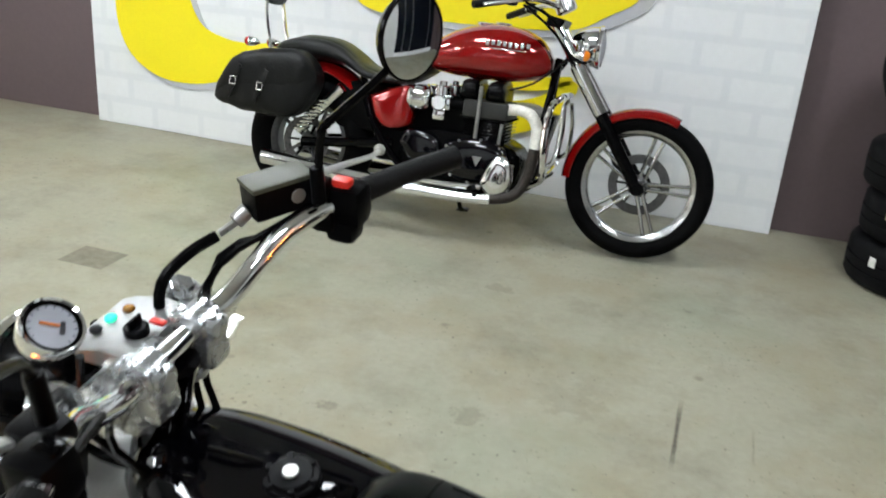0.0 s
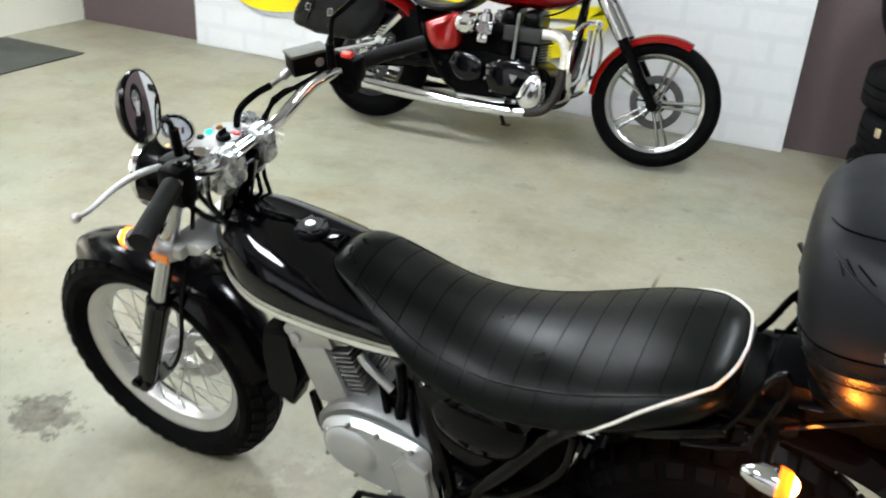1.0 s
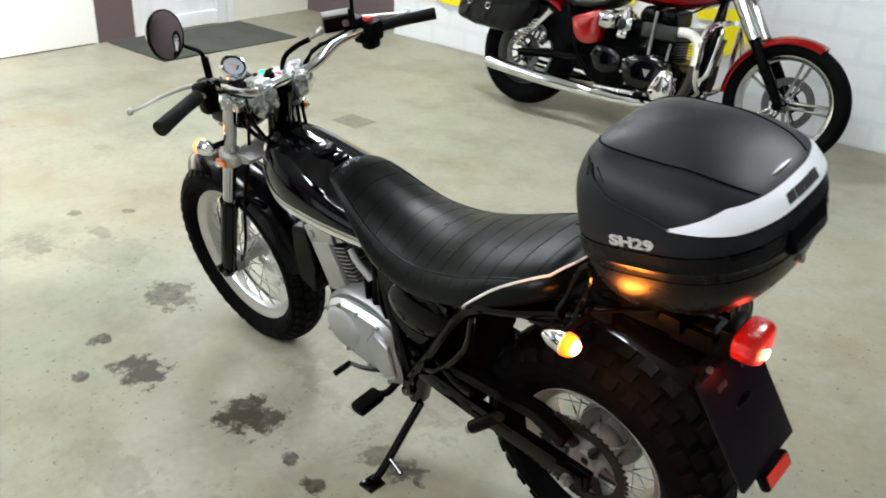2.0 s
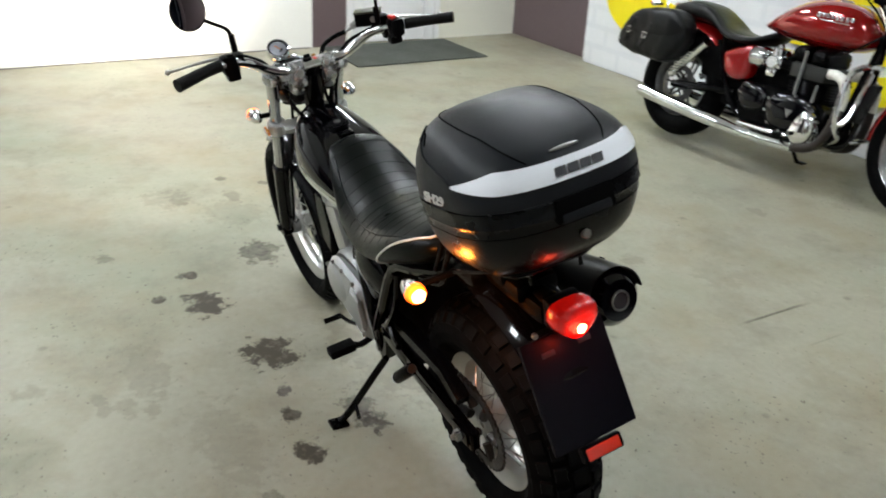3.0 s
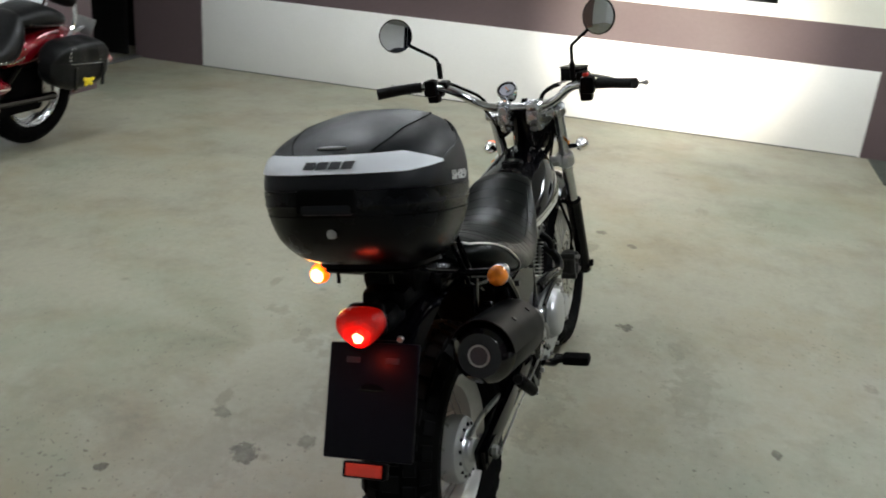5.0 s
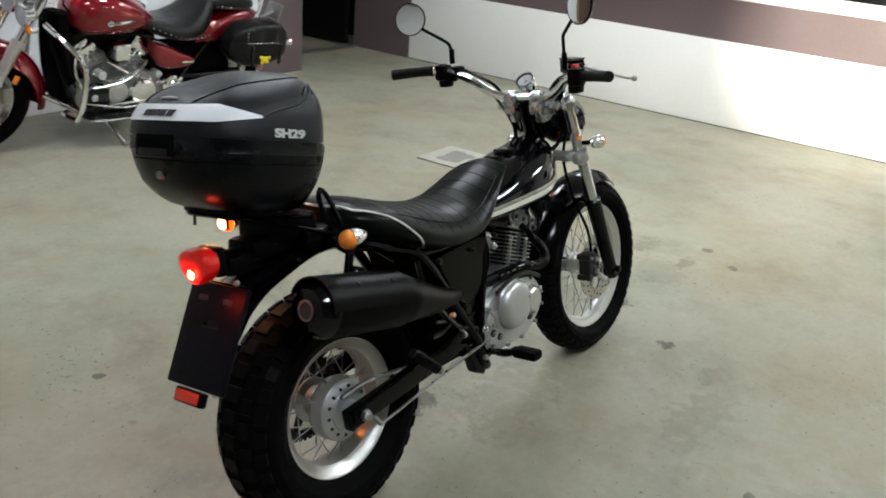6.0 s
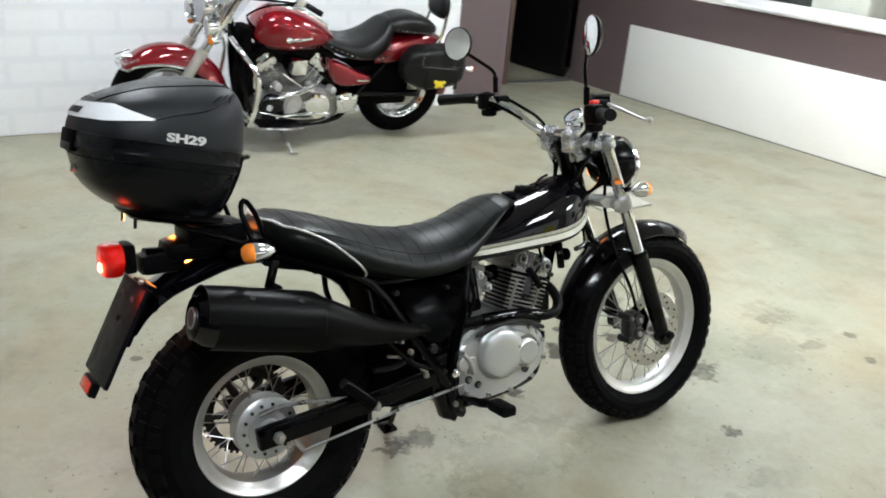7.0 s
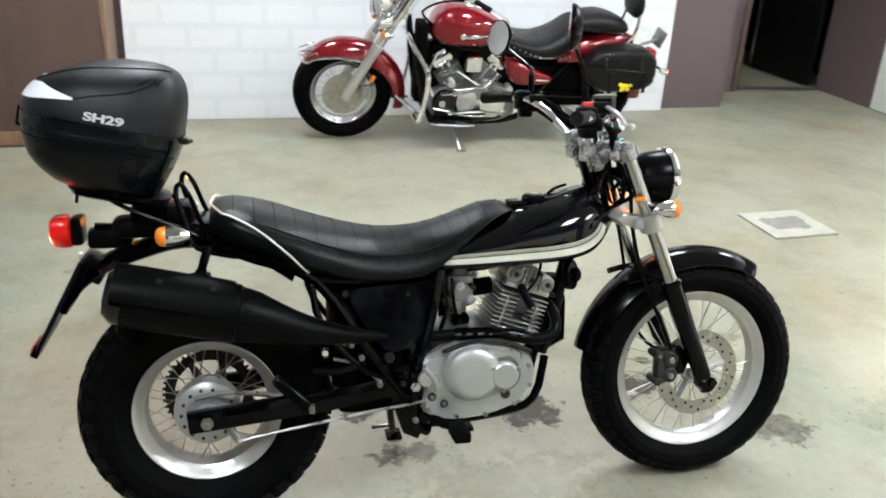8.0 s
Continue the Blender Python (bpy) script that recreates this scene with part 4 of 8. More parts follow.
for s in (1, -1):
    if s > 0:
        gp = G().tube([(0.925, 0.297, 1.105), (0.905, 0.345, 1.105), (0.868, 0.435, 1.099)], [0.0175, 0.0165, 0.0185], 16)
    else:
        gp = G().tube([(0.925, -0.288, 1.081), (0.893, -0.345, 1.083), (0.842, -0.414, 1.087)], [0.0170, 0.0155, 0.0165], 16)
    # the throttle side sits lower and further in
    dx_, dy_, dz_ = (0, 0, 0) if s > 0 else (-0.010, 0.011, -0.020)
    part("grip", gp, M["grip"], bike, "black rubber handlebar grip")
    cl = part("switch_housing", G().box((0.940 + dx_, s * 0.268 + dy_, 1.098 + dz_), (0.050, 0.046, 0.056), 0.014), M["black_plastic"], bike, "black plastic switch housing")
    part("lever_switch", G().box((0.966 + dx_, s * 0.255 + dy_, 1.082 + dz_), (0.034, 0.042, 0.036), 0.01), M["black_plastic"], cl)
    part("cable_guide", G().box((0.945 + dx_, s * 0.262 + dy_, 1.064 + dz_), (0.04, 0.040, 0.032), 0.01), M["black_plastic"], cl)
    part("switch", G().box((0.934, s * 0.262 + dy_, 1.110 if s < 0 else 1.122), (0.026, 0.018, 0.012), 0.005), M["red_button"] if s < 0 else M["black_satin"], cl)
    lz_ = 0.0 if s > 0 else 0.030
    lev = G().tube([(0.985, s * 0.25, 1.104), (1.005 - lz_ * 0.5, s * 0.29, 1.104 - lz_ * 0.4), (1.008 - lz_ * 0.9, s * 0.35, 1.104 - lz_ * 0.8), (0.998 - lz_, s * 0.40, 1.104 - lz_ * 1.1), (1.000 - lz_ * 1.1, s * 0.425, 1.104 - lz_ * 1.2)], [0.007, 0.008, 0.006, 0.005, 0.005], 10, flat=0.7)
    lev.ball((1.001 - lz_ * 1.1, s * 0.430, 1.104 - lz_ * 1.2), 0.0085, 12, 8)
    part("lever", lev, M["alloy_cast"], bike, "polished alloy hand lever")
    part("lever_perch", G().box((0.972, s * 0.235, 1.102), (0.05, 0.04, 0.028), 0.01), M["black_plastic"], bike)
RT = Matrix.Rotation(radians(-32), 4, "Z")
res = part("brake_reservoir", G().box((1.000, -0.202, 1.105), (0.045, 0.082, 0.040), 0.005, RT), M["black_plastic"], bike, "square black brake fluid reservoir", sharp=25)
part("lid", G().box((1.000, -0.202, 1.128), (0.048, 0.085, 0.007), 0.003, RT), mat("olive_lid", (0.06, 0.062, 0.042), 0.55), res, "greyish lid")
part("sight_glass", G().disc((0.9735, -0.206, 1.106), 0.010, 0.006, (-0.85, 0.53, 0), 16), M["dull_alloy"], res)
part("banjo", G().disc((1.030, -0.163, 1.088), 0.011, 0.022, (0.45, 0.6, -0.5), 12).tube([(1.034, -0.158, 1.082), (1.050, -0.140, 1.070)], 0.005, 8), M["steel"], res, "silver hose union")
round_mirror(bike, (0.955, 0.238, 1.130), [(0.955, 0.240, 1.172), (0.950, 0.250, 1.196), (0.925, 0.290, 1.226), (0.898, 0.325, 1.254)], (0.887, 0.351, 1.281), 0.054, (-0.930, -0.348, 0.114), "round black mirror on a bent stalk")
round_mirror(bike, (0.945, -0.208, 1.105), [(0.942, -0.209, 1.150), (0.936, -0.211, 1.196), (0.926, -0.222, 1.210), (0.895, -0.262, 1.240), (0.872, -0.294, 1.266)], (0.863, -0.314, 1.288), 0.054, (-0.940, 0.335, 0.05), "round black mirror on a bent stalk")

# crumpled clear film still wrapped round the bar clamps
M["film"] = bpy.data.materials.new("clear_film")
M["film"].use_nodes = True
fnt = M["film"].node_tree
fnt.nodes.remove(fnt.nodes["Principled BSDF"])
fmix = fnt.nodes.new("ShaderNodeMixShader")
fmix.inputs[0].default_value = 0.14
fgl = _n(fnt, "ShaderNodeBsdfGlossy", Roughness=0.16)
fgl.inputs["Color"].default_value = (0.92, 0.94, 0.95, 1)
fnt.links.new(fnt.nodes.new("ShaderNodeBsdfTransparent").outputs[0], fmix.inputs[1])
fnt.links.new(fgl.outputs[0], fmix.inputs[2])
fnt.links.new(fmix.outputs[0], fnt.nodes["Material Output"].inputs["Surface"])


def film_wrap(centre, size, seed):
    """A creased closed sheet round a clamp."""
    g = G().ball((0, 0, 0), 1.0, 22, 14)
    out = []
    for p_ in g.v:
        v_ = Vector(p_)
        k_ = 1 + 0.34 * noise.noise(v_ * 2.3 + Vector((seed, 0, 0))) + 0.22 * abs(noise.noise(v_ * 5.1 + Vector((0, seed, 0))))
        out.append((centre[0] + size[0] * v_.x * k_, centre[1] + size[1] * v_.y * k_, centre[2] + size[2] * v_.z * k_))
    g.v = out
    return g


for c_, z_, k_ in (((1.045, -0.072, 0.980), (0.040, 0.048, 0.040), 3.1), ((1.045, 0.060, 0.980), (0.040, 0.050, 0.038), 7.7)):
    part("clear_film", film_wrap(c_, z_, k_), M["film"], bike, "crumpled clear plastic film", sharp=12)

# gauges
sp_axis = Vector((-0.62, 0, 0.78)).normalized()
sp_turn = Matrix.Translation((1.136, 0.064, 1.043)) @ Vector((0, 1, 0)).rotation_difference(sp_axis).to_matrix().to_4x4() @ Matrix.Scale(0.88, 4)
spd = part("speedometer", G().lathe([(0.0005, -0.040), (0.028, -0.038), (0.037, -0.022), (0.041, 0.0), (0.041, 0.010), (0.039, 0.014), (0.036, 0.012)], 32, sp_turn), M["chrome"], bike, "chrome speedometer with a white dial")
part("dial", G().lathe([(0.0005, 0.008), (0.0315, 0.008)], 32, sp_turn), M["dial"], spd)
part("bezel_ring", G().lathe([(0.031, 0.0078), (0.031, 0.0095), (0.036, 0.012), (0.039, 0.0125)], 32, sp_turn), M["black_satin"], spd)
tick = G()
for k in range(13):
    a = radians(-40 + 260 * k / 12)
    tick.box((0.028 * math.cos(a), 0.0092, 0.028 * math.sin(a)), (0.0035, 0.001, 0.0010), 0, Matrix.Rotation(-a, 4, "Y"))
tick.v = [tuple(sp_turn @ Vector(p)) for p in tick.v]
part("dial_marks", tick, M["mark_dark"], spd)
needle = G().box((0.004, 0.0105, 0.002), (0.024, 0.0012, 0.003), 0)
needle.v = [tuple(sp_turn @ Vector(p)) for p in needle.v]
part("needle", needle, M["orange_lens"], spd)
odo = G().box((-0.012, 0.0095, 0.0), (0.006, 0.001, 0.018), 0)
odo.v = [tuple(sp_turn @ Vector(p)) for p in odo.v]
part("odometer", odo, M["mark_dark"], spd)
pan = part("lamp_panel", G().prism([(1.058, 0.975), (1.145, 0.975), (1.158, 0.990), (1.105, 1.004), (1.062, 1.000)], -0.080, 0.035, 0.010), mat("panel_silver", (0.34, 0.34, 0.335), 0.45, 0.7, vary=0.12, scale=25), bike, "silver panel with warning lamps and ignition lock")
for i, (mm, x, y) in enumerate(((M["mark_dark"], 1.136, 0.004), (M["green_lamp"], 1.134, -0.020), (M["amber_lamp"], 1.126, -0.044))):
    part("warning_lamp", G().ball((x, y, 1.001), (0.0078, 0.0078, 0.005), 14, 8), mm, pan)
part("ignition_lock", G().disc((1.086, -0.008, 1.005), 0.015, 0.014, "z", 18).box((1.086, -0.008, 1.016), (0.004, 0.022, 0.014), 0.002), M["black_plastic"], pan)
part("key_tag", G().box((1.068, -0.026, 1.010), (0.020, 0.01, 0.004), 0.002), M["red_button"], pan)

# headlight
hl = G().lathe([(0.0005, -0.105), (0.033, -0.095), (0.056, -0.076), (0.072, -0.042), (0.078, -0.005), (0.078, 0.012)], 36, Matrix.Translation((1.258, 0, 0.892)) @ Matrix.Rotation(radians(-90), 4, "Z"))
head = part("headlight", hl, M["black_satin"], bike, "round black headlight with chrome rim, switched on")
hm = Matrix.Translation((1.258, 0, 0.892)) @ Matrix.Rotation(radians(-90), 4, "Z")
part("rim", G().lathe([(0.077, 0.006), (0.085, 0.008), (0.087, 0.018), (0.082, 0.028), (0.075, 0.026)], 36, hm), M["chrome"], head)
part("lamp_lens", G().lathe([(0.0005, 0.040), (0.04, 0.036), (0.076, 0.024)], 36, hm), M["lamp_glass"], head)
for s in (1, -1):
    part("headlight_ear", G().box((1.20, s * 0.095, 0.895), (0.10, 0.012, 0.035), 0.004), M["black_satin"], head)
    indicator(bike, (1.20, s * 0.168, 0.830), s, M["orange_lit"] if s > 0 else M["orange_lens"], False, "chrome front indicator, lit orange" if s > 0 else "chrome front indicator with orange lens", 0.05)
part("fork_reflector", G().box((1.14, -0.138, 0.855), (0.03, 0.006, 0.012), 0.002), M["orange_lens"], bike)
part("fork_reflector", G().box((1.175, 0.150, 0.782), (0.045, 0.006, 0.02), 0.002), M["orange_lens"], bike)

# front mudguard
fen = []
for k in range(33):
    a = radians(167 - (167 - 57) * k / 32)
    w = 0.079 * (0.80 + 0.2 * math.sin(math.pi * min(1, max(0, k / 32)) ** 0.8)) * (1 - 0.25 * max(0, (k - 27) / 5) ** 2)
    ring = []
    for j in range(13):
        u = -1 + 2 * j / 12
        r = 0.368 - 0.040 * abs(u) ** 2.4
        ring.append((FA.x + r * math.cos(a), FA.y + u * w, FA.z + r * math.sin(a)))
    inner = [(FA.x + (p[0] - FA.x) * 0.985, FA.y + (p[1] - FA.y) * 0.96, FA.z + (p[2] - FA.z) * 0.985) for p in reversed(ring)]
    fen.append(ring + inner)
fg = G().rings(fen)
fobj = part("front_mudguard", fg, M["black_fender"], bike, "glossy black front mudguard")
for s in (1, -1):
    part("mudguard_stay", G().tube([on_fork(0.60, s * 0.09), (1.22, s * 0.075, 0.62), (1.15, s * 0.066, 0.61)], 0.009, 8), M["black_frame"], bike)
cal = G().box((1.272, -0.076, 0.360), (0.058, 0.050, 0.100), 0.018).box((1.252, -0.090, 0.350), (0.034, 0.034, 0.076), 0.012)
cal.disc((1.276, -0.103, 0.384), 0.021, 0.018, "y", 20).disc((1.276, -0.103, 0.338), 0.021, 0.018, "y", 20).disc((1.240, -0.082, 0.397), 0.012, 0.055, "y", 12).disc((1.240, -0.082, 0.320), 0.012, 0.055, "y", 12)
part("brake_caliper", cal, M["head_grey"], bike, "dark grey front brake caliper")
for x, z, r_ in ((1.276, 0.384, 0.009), (1.276, 0.338, 0.009), (1.240, 0.397, 0.006)):
    part("caliper_pin", G().disc((x, -0.114, z), r_, 0.009, "y", 6), M["steel"], bike)
part("caliper_bracket", G().prism([(1.29, 0.40), (1.32, 0.415), (1.345, 0.37), (1.33, 0.33), (1.30, 0.33)], -0.088, -0.080, 0.003), M["black_frame"], bike)
part("brake_hose", G().tube([(1.285, -0.085, 0.41), (1.24, -0.10, 0.5), (1.19, -0.08, 0.62), (1.16, -0.06, 0.76), (1.13, -0.09, 0.90), (1.095, -0.09, 0.99)], 0.0055, 8), M["black_satin"], bike)
part("speedometer_cable", G().tube([(1.36, 0.07, 0.34), (1.30, 0.10, 0.37), (1.24, 0.105, 0.47), (1.21, 0.09, 0.62), (1.16, 0.06, 0.80), (1.12, 0.05, 1.0)], 0.005, 8), M["black_satin"], bike)
part("speedometer_drive", G().disc((FA.x - 0.01, 0.080, FA.z), 0.034, 0.03, "y", 20), M["dull_alloy"], bike)

# cables at the bars
for pts, r in (
    ([(1.052, -0.138, 1.068), (1.075, -0.105, 1.055), (1.092, -0.07, 1.03), (1.09, -0.055, 0.98), (1.07, -0.05, 0.90)], 0.0075),
    ([(0.945, -0.255, 1.098), (0.985, -0.185, 1.075), (1.05, -0.13, 1.03), (1.07, -0.075, 0.95), (1.05, -0.05, 0.86)], 0.005),
    ([(0.935, -0.262, 1.095), (0.975, -0.19, 1.068), (1.055, -0.14, 1.035), (1.06, -0.08, 0.92), (1.02, -0.05, 0.84)], 0.005),
    ([(0.985, 0.235, 1.11), (1.02, 0.18, 1.075), (1.06, 0.13, 1.03), (1.09, 0.09, 0.93), (1.05, 0.06, 0.84)], 0.0055),
    ([(0.93, 0.255, 1.098), (0.975, 0.18, 1.06), (1.02, 0.12, 1.01), (1.07, 0.08, 0.9), (1.03, 0.05, 0.82)], 0.005),
    ([(1.12, 0.0, 0.95), (1.16, 0.05, 0.93), (1.18, 0.06, 0.89), (1.13, 0.05, 0.84), (1.08, 0.04, 0.83)], 0.007),
    ([(1.12, -0.02, 0.93), (1.17, -0.05, 0.92), (1.16, -0.07, 0.86), (1.10, -0.05, 0.82)], 0.006),
    ([(1.05, -0.045, 0.92), (1.10, -0.08, 0.90), (1.12, -0.075, 0.85), (1.06, -0.055, 0.80)], 0.006),
):
    part("cable", G().tube(pts, r, 8), M["black_satin"], bike)

# fuel tank
T_TOP = curve1([0.58, 0.66, 0.74, 0.80, 0.87, 0.96, 1.02, 1.07, 1.105], [0.760, 0.782, 0.803, 0.822, 0.840, 0.860, 0.874, 0.872, 0.835])
T_BOT = curve1([0.58, 0.70, 0.85, 0.93, 1.00, 1.04, 1.075, 1.105], [0.672, 0.674, 0.679, 0.682, 0.690, 0.704, 0.732, 0.775])
T_W = curve1([0.58, 0.66, 0.78, 0.90, 0.98, 1.05, 1.105], [0.108, 0.124, 0.136, 0.136, 0.125, 0.096, 0.050])
TP, TQ = 2.0, 5.0


def tank_y(x, z):
    zt, zb = T_TOP(x), T_BOT(x)
    zm, h = zb + (zt - zb) * 0.42, None
    h = (zt - zm) if z > zm else (zm - zb)
    q = min(1.0, abs(z - zm) / h)
    e = TP if z > zm else TQ
    return T_W(x) * (1 - q ** e) ** (1 / e)


rings = []
for k in range(25):
    x = 0.58 + (1.105 - 0.58) * k / 24
    zt, zb = T_TOP(x), T_BOT(x)
    zm = zb + (zt - zb) * 0.42
    ring = []
    for j in range(36):
        a = 2 * math.pi * j / 36
        c, s = math.cos(a), math.sin(a)
        h = (zt - zm) if s > 0 else (zm - zb)
        e = TP if s > 0 else TQ
        ring.append((x, T_W(x) * math.copysign(abs(c) ** (2 / e), c), zm + h * math.copysign(abs(s) ** (2 / e), s)))
    rings.append(ring)
tank = part("fuel_tank", G().rings(rings), M["black_paint"], bike, "glossy black fuel tank with cream side stripe", sharp=60)
cap = G().disc((0.892, 0, 0.842), 0.036, 0.016, "z", 28).disc((0.892, 0, 0.849), 0.027, 0.010, "z", 28)
for k in range(6):
    a = 2 * math.pi * k / 6
    cap.disc((0.892 + 0.03 * math.cos(a), 0.03 * math.sin(a), 0.851), 0.005, 0.006, "z", 8)
fcap = part("filler_cap", cap, M["black_plastic"], tank, "black fuel filler cap with bolts")
part("cap_lock", G().disc((0.892, 0, 0.855), 0.0105, 0.006, "z", 18), M["steel"], fcap, "round steel key lock")
part("tank_breather", G().tube([(0.93, 0.0, 0.856), (0.955, 0.012, 0.868), (0.99, 0.02, 0.876)], 0.004, 8), M["black_satin"], fcap)
part("tank_bracket", G().box((0.838, 0, 0.832), (0.05, 0.045, 0.02), 0.006), M["black_frame"], tank)


def side_band(up, lo, lift):
    """A band lying on the tank's flank between two edges, both sides."""
    for s in (1, -1):
        u, l = catmull(up, 6), catmull(lo, 6)
        rr = []
        for p, q in zip(u, l):
            row = []
            for j in range(7):
                x, z = p[0] + (q[0] - p[0]) * j / 6, p[1] + (q[1] - p[1]) * j / 6
                row.append((x, s * (tank_y(x, z) + lift), z))
            rr.append(row)
        yield rr


S_UP = [(0.592, 0.716), (0.68, 0.723), (0.80, 0.731), (0.91, 0.737), (0.985, 0.748), (1.030, 0.766), (1.048, 0.790)]
S_LO = [(0.615, 0.694), (0.70, 0.697), (0.80, 0.702), (0.92, 0.706), (1.000, 0.716), (1.054, 0.742), (1.072, 0.774)]
for rr in side_band(S_UP, S_LO, 0.0016):
    g = G()
    g.rings(rr, closed=False, cap=False)
    part("stripe", g, M["cream_paint"], tank, "cream painted stripe")


def between(f):
    return [(p[0] + (q[0] - p[0]) * f, p[1] + (q[1] - p[1]) * f) for p, q in zip(S_UP, S_LO)]


for rr in side_band(between(0.26), between(0.40), 0.0026):
    part("pinstripe", G().rings(rr, closed=False, cap=False), M["olive_line"], tank, "thin dark pinstripe")
for rr in side_band(between(0.03), between(0.24), 0.0024):
    part("pinstripe", G().rings(rr, closed=False, cap=False), mat("beige_line", (0.33, 0.32, 0.25), 0.3), tank, "thin beige pinstripe")

# seat
S_TOP = curve1([0.028, 0.050, 0.10, 0.18, 0.30, 0.44, 0.56, 0.66, 0.735, 0.785, 0.812], [0.846, 0.866, 0.866, 0.848, 0.810, 0.779, 0.783, 0.809, 0.836, 0.843, 0.830])
S_BOT = curve1([0.028, 0.06, 0.12, 0.22, 0.32, 0.42, 0.53, 0.58, 0.63, 0.70, 0.76, 0.812], [0.805, 0.776, 0.745, 0.704, 0.676, 0.662, 0.664, 0.678, 0.712, 0.772, 0.810, 0.824])
S_W = curve1([0.028, 0.055, 0.12, 0.24, 0.40, 0.55, 0.64, 0.72, 0.78, 0.812], [0.090, 0.138, 0.172, 0.188, 0.178, 0.156, 0.134, 0.106, 0.080, 0.050])


SEAT_M = curve1([0.028, 0.12, 0.22, 0.36, 0.50, 0.812], [0.45, 0.45, 0.38, 0.24, 0.18, 0.18])
SEAT_P = curve1([0.028, 0.15, 0.30, 0.45, 0.60, 0.812], [3.0, 2.9, 2.5, 2.1, 1.95, 1.95])


def seat_ring(x, grow=0.0, n=40):
    zt, zb, w = S_TOP(x) + grow, S_BOT(x) - grow, S_W(x) + grow
    zm = zb + (zt - zb) * SEAT_M(x)
    ring = []
    for j in range(n):
        a = 2 * math.pi * j / n
        c, s = math.cos(a), math.sin(a)
        p = SEAT_P(x) if s > 0 else 2.4
        y = w * math.copysign(abs(c) ** (2 / p), c) * (1.0 if s > 0 else 0.93 + 0.07 * (1 - abs(s)))
        z = zm + ((zt - zm) if s > 0 else (zm - zb)) * math.copysign(abs(s) ** (2 / p), s)
        z -= 0.006 * max(0, s) * (y / max(w, 0.01)) ** 2 * 2
        ring.append((x, y, z))
    return ring


xs = [0.028 + 0.784 * (k / 60) for k in range(61)]
seat = part("seat", G().rings([seat_ring(x) for x in xs]), M["vinyl"], bike, "long black vinyl seat with ribs and white piping", sharp=60)
# the seat sits a little askew on the frame
seat.location, seat.rotation_euler = (0, 0.024, 0.0005), (radians(1.8), 0, 0)
# cross seams on the top
for k in range(16):
    x = 0.085 + 0.050 * k
    ring = seat_ring(x, -0.0002)
    pts = [Vector(p) for j, p in enumerate(ring) if 2 <= j <= 18]
    if 0.06 < x < 0.75:
        part("seam", G().tube(pts, 0.0010, 5, smooth=0), M["vinyl_seam"], seat)
# welt between the top and the sides of the seat
for s in (1, -1):
    pts = [seat_ring(0.06 + 0.66 * k / 30, 0.0)[4 if s > 0 else 16] for k in range(31)]
    part("welt", G().tube(pts, 0.0022, 6, smooth=0), M["vinyl"], seat)
# white piping round the tail
PIPE = catmull([(0.266, 0.697), (0.245, 0.724), (0.223, 0.750), (0.191, 0.782), (0.158, 0.812), (0.125, 0.834), (0.095, 0.848), (0.074, 0.855), (0.058, 0.858)], 3)
for s in (1, -1):
    pts = []
    for x, z in PIPE:
        zt, zb, w = S_TOP(x) + 0.001, S_BOT(x) - 0.001, S_W(x) + 0.001
        zm = zb + (zt - zb) * SEAT_M(x)
        z = min(z, zt - 0.004)
        e = SEAT_P(x) if z > zm else 2.4
        q = min(0.999, (z - zm) / (zt - zm) if z > zm else (zm - z) / (zm - zb))
        y = w * (1 - q ** e) ** (1 / e) * (1.0 if z > zm else 0.93 + 0.07 * (1 - q))
        pts.append((x, s * (y + 0.002), z - 0.009 * max(0, z - zm) / (zt - zm) * (y / w) ** 2))
    pts += [(0.042, s * 0.085, 0.863), (0.034, s * 0.045, 0.861), (0.0305, 0, 0.861)]
    part("piping", G().tube(pts, 0.0029, 8, smooth=2), M["white_piping"], seat, "white seat piping")

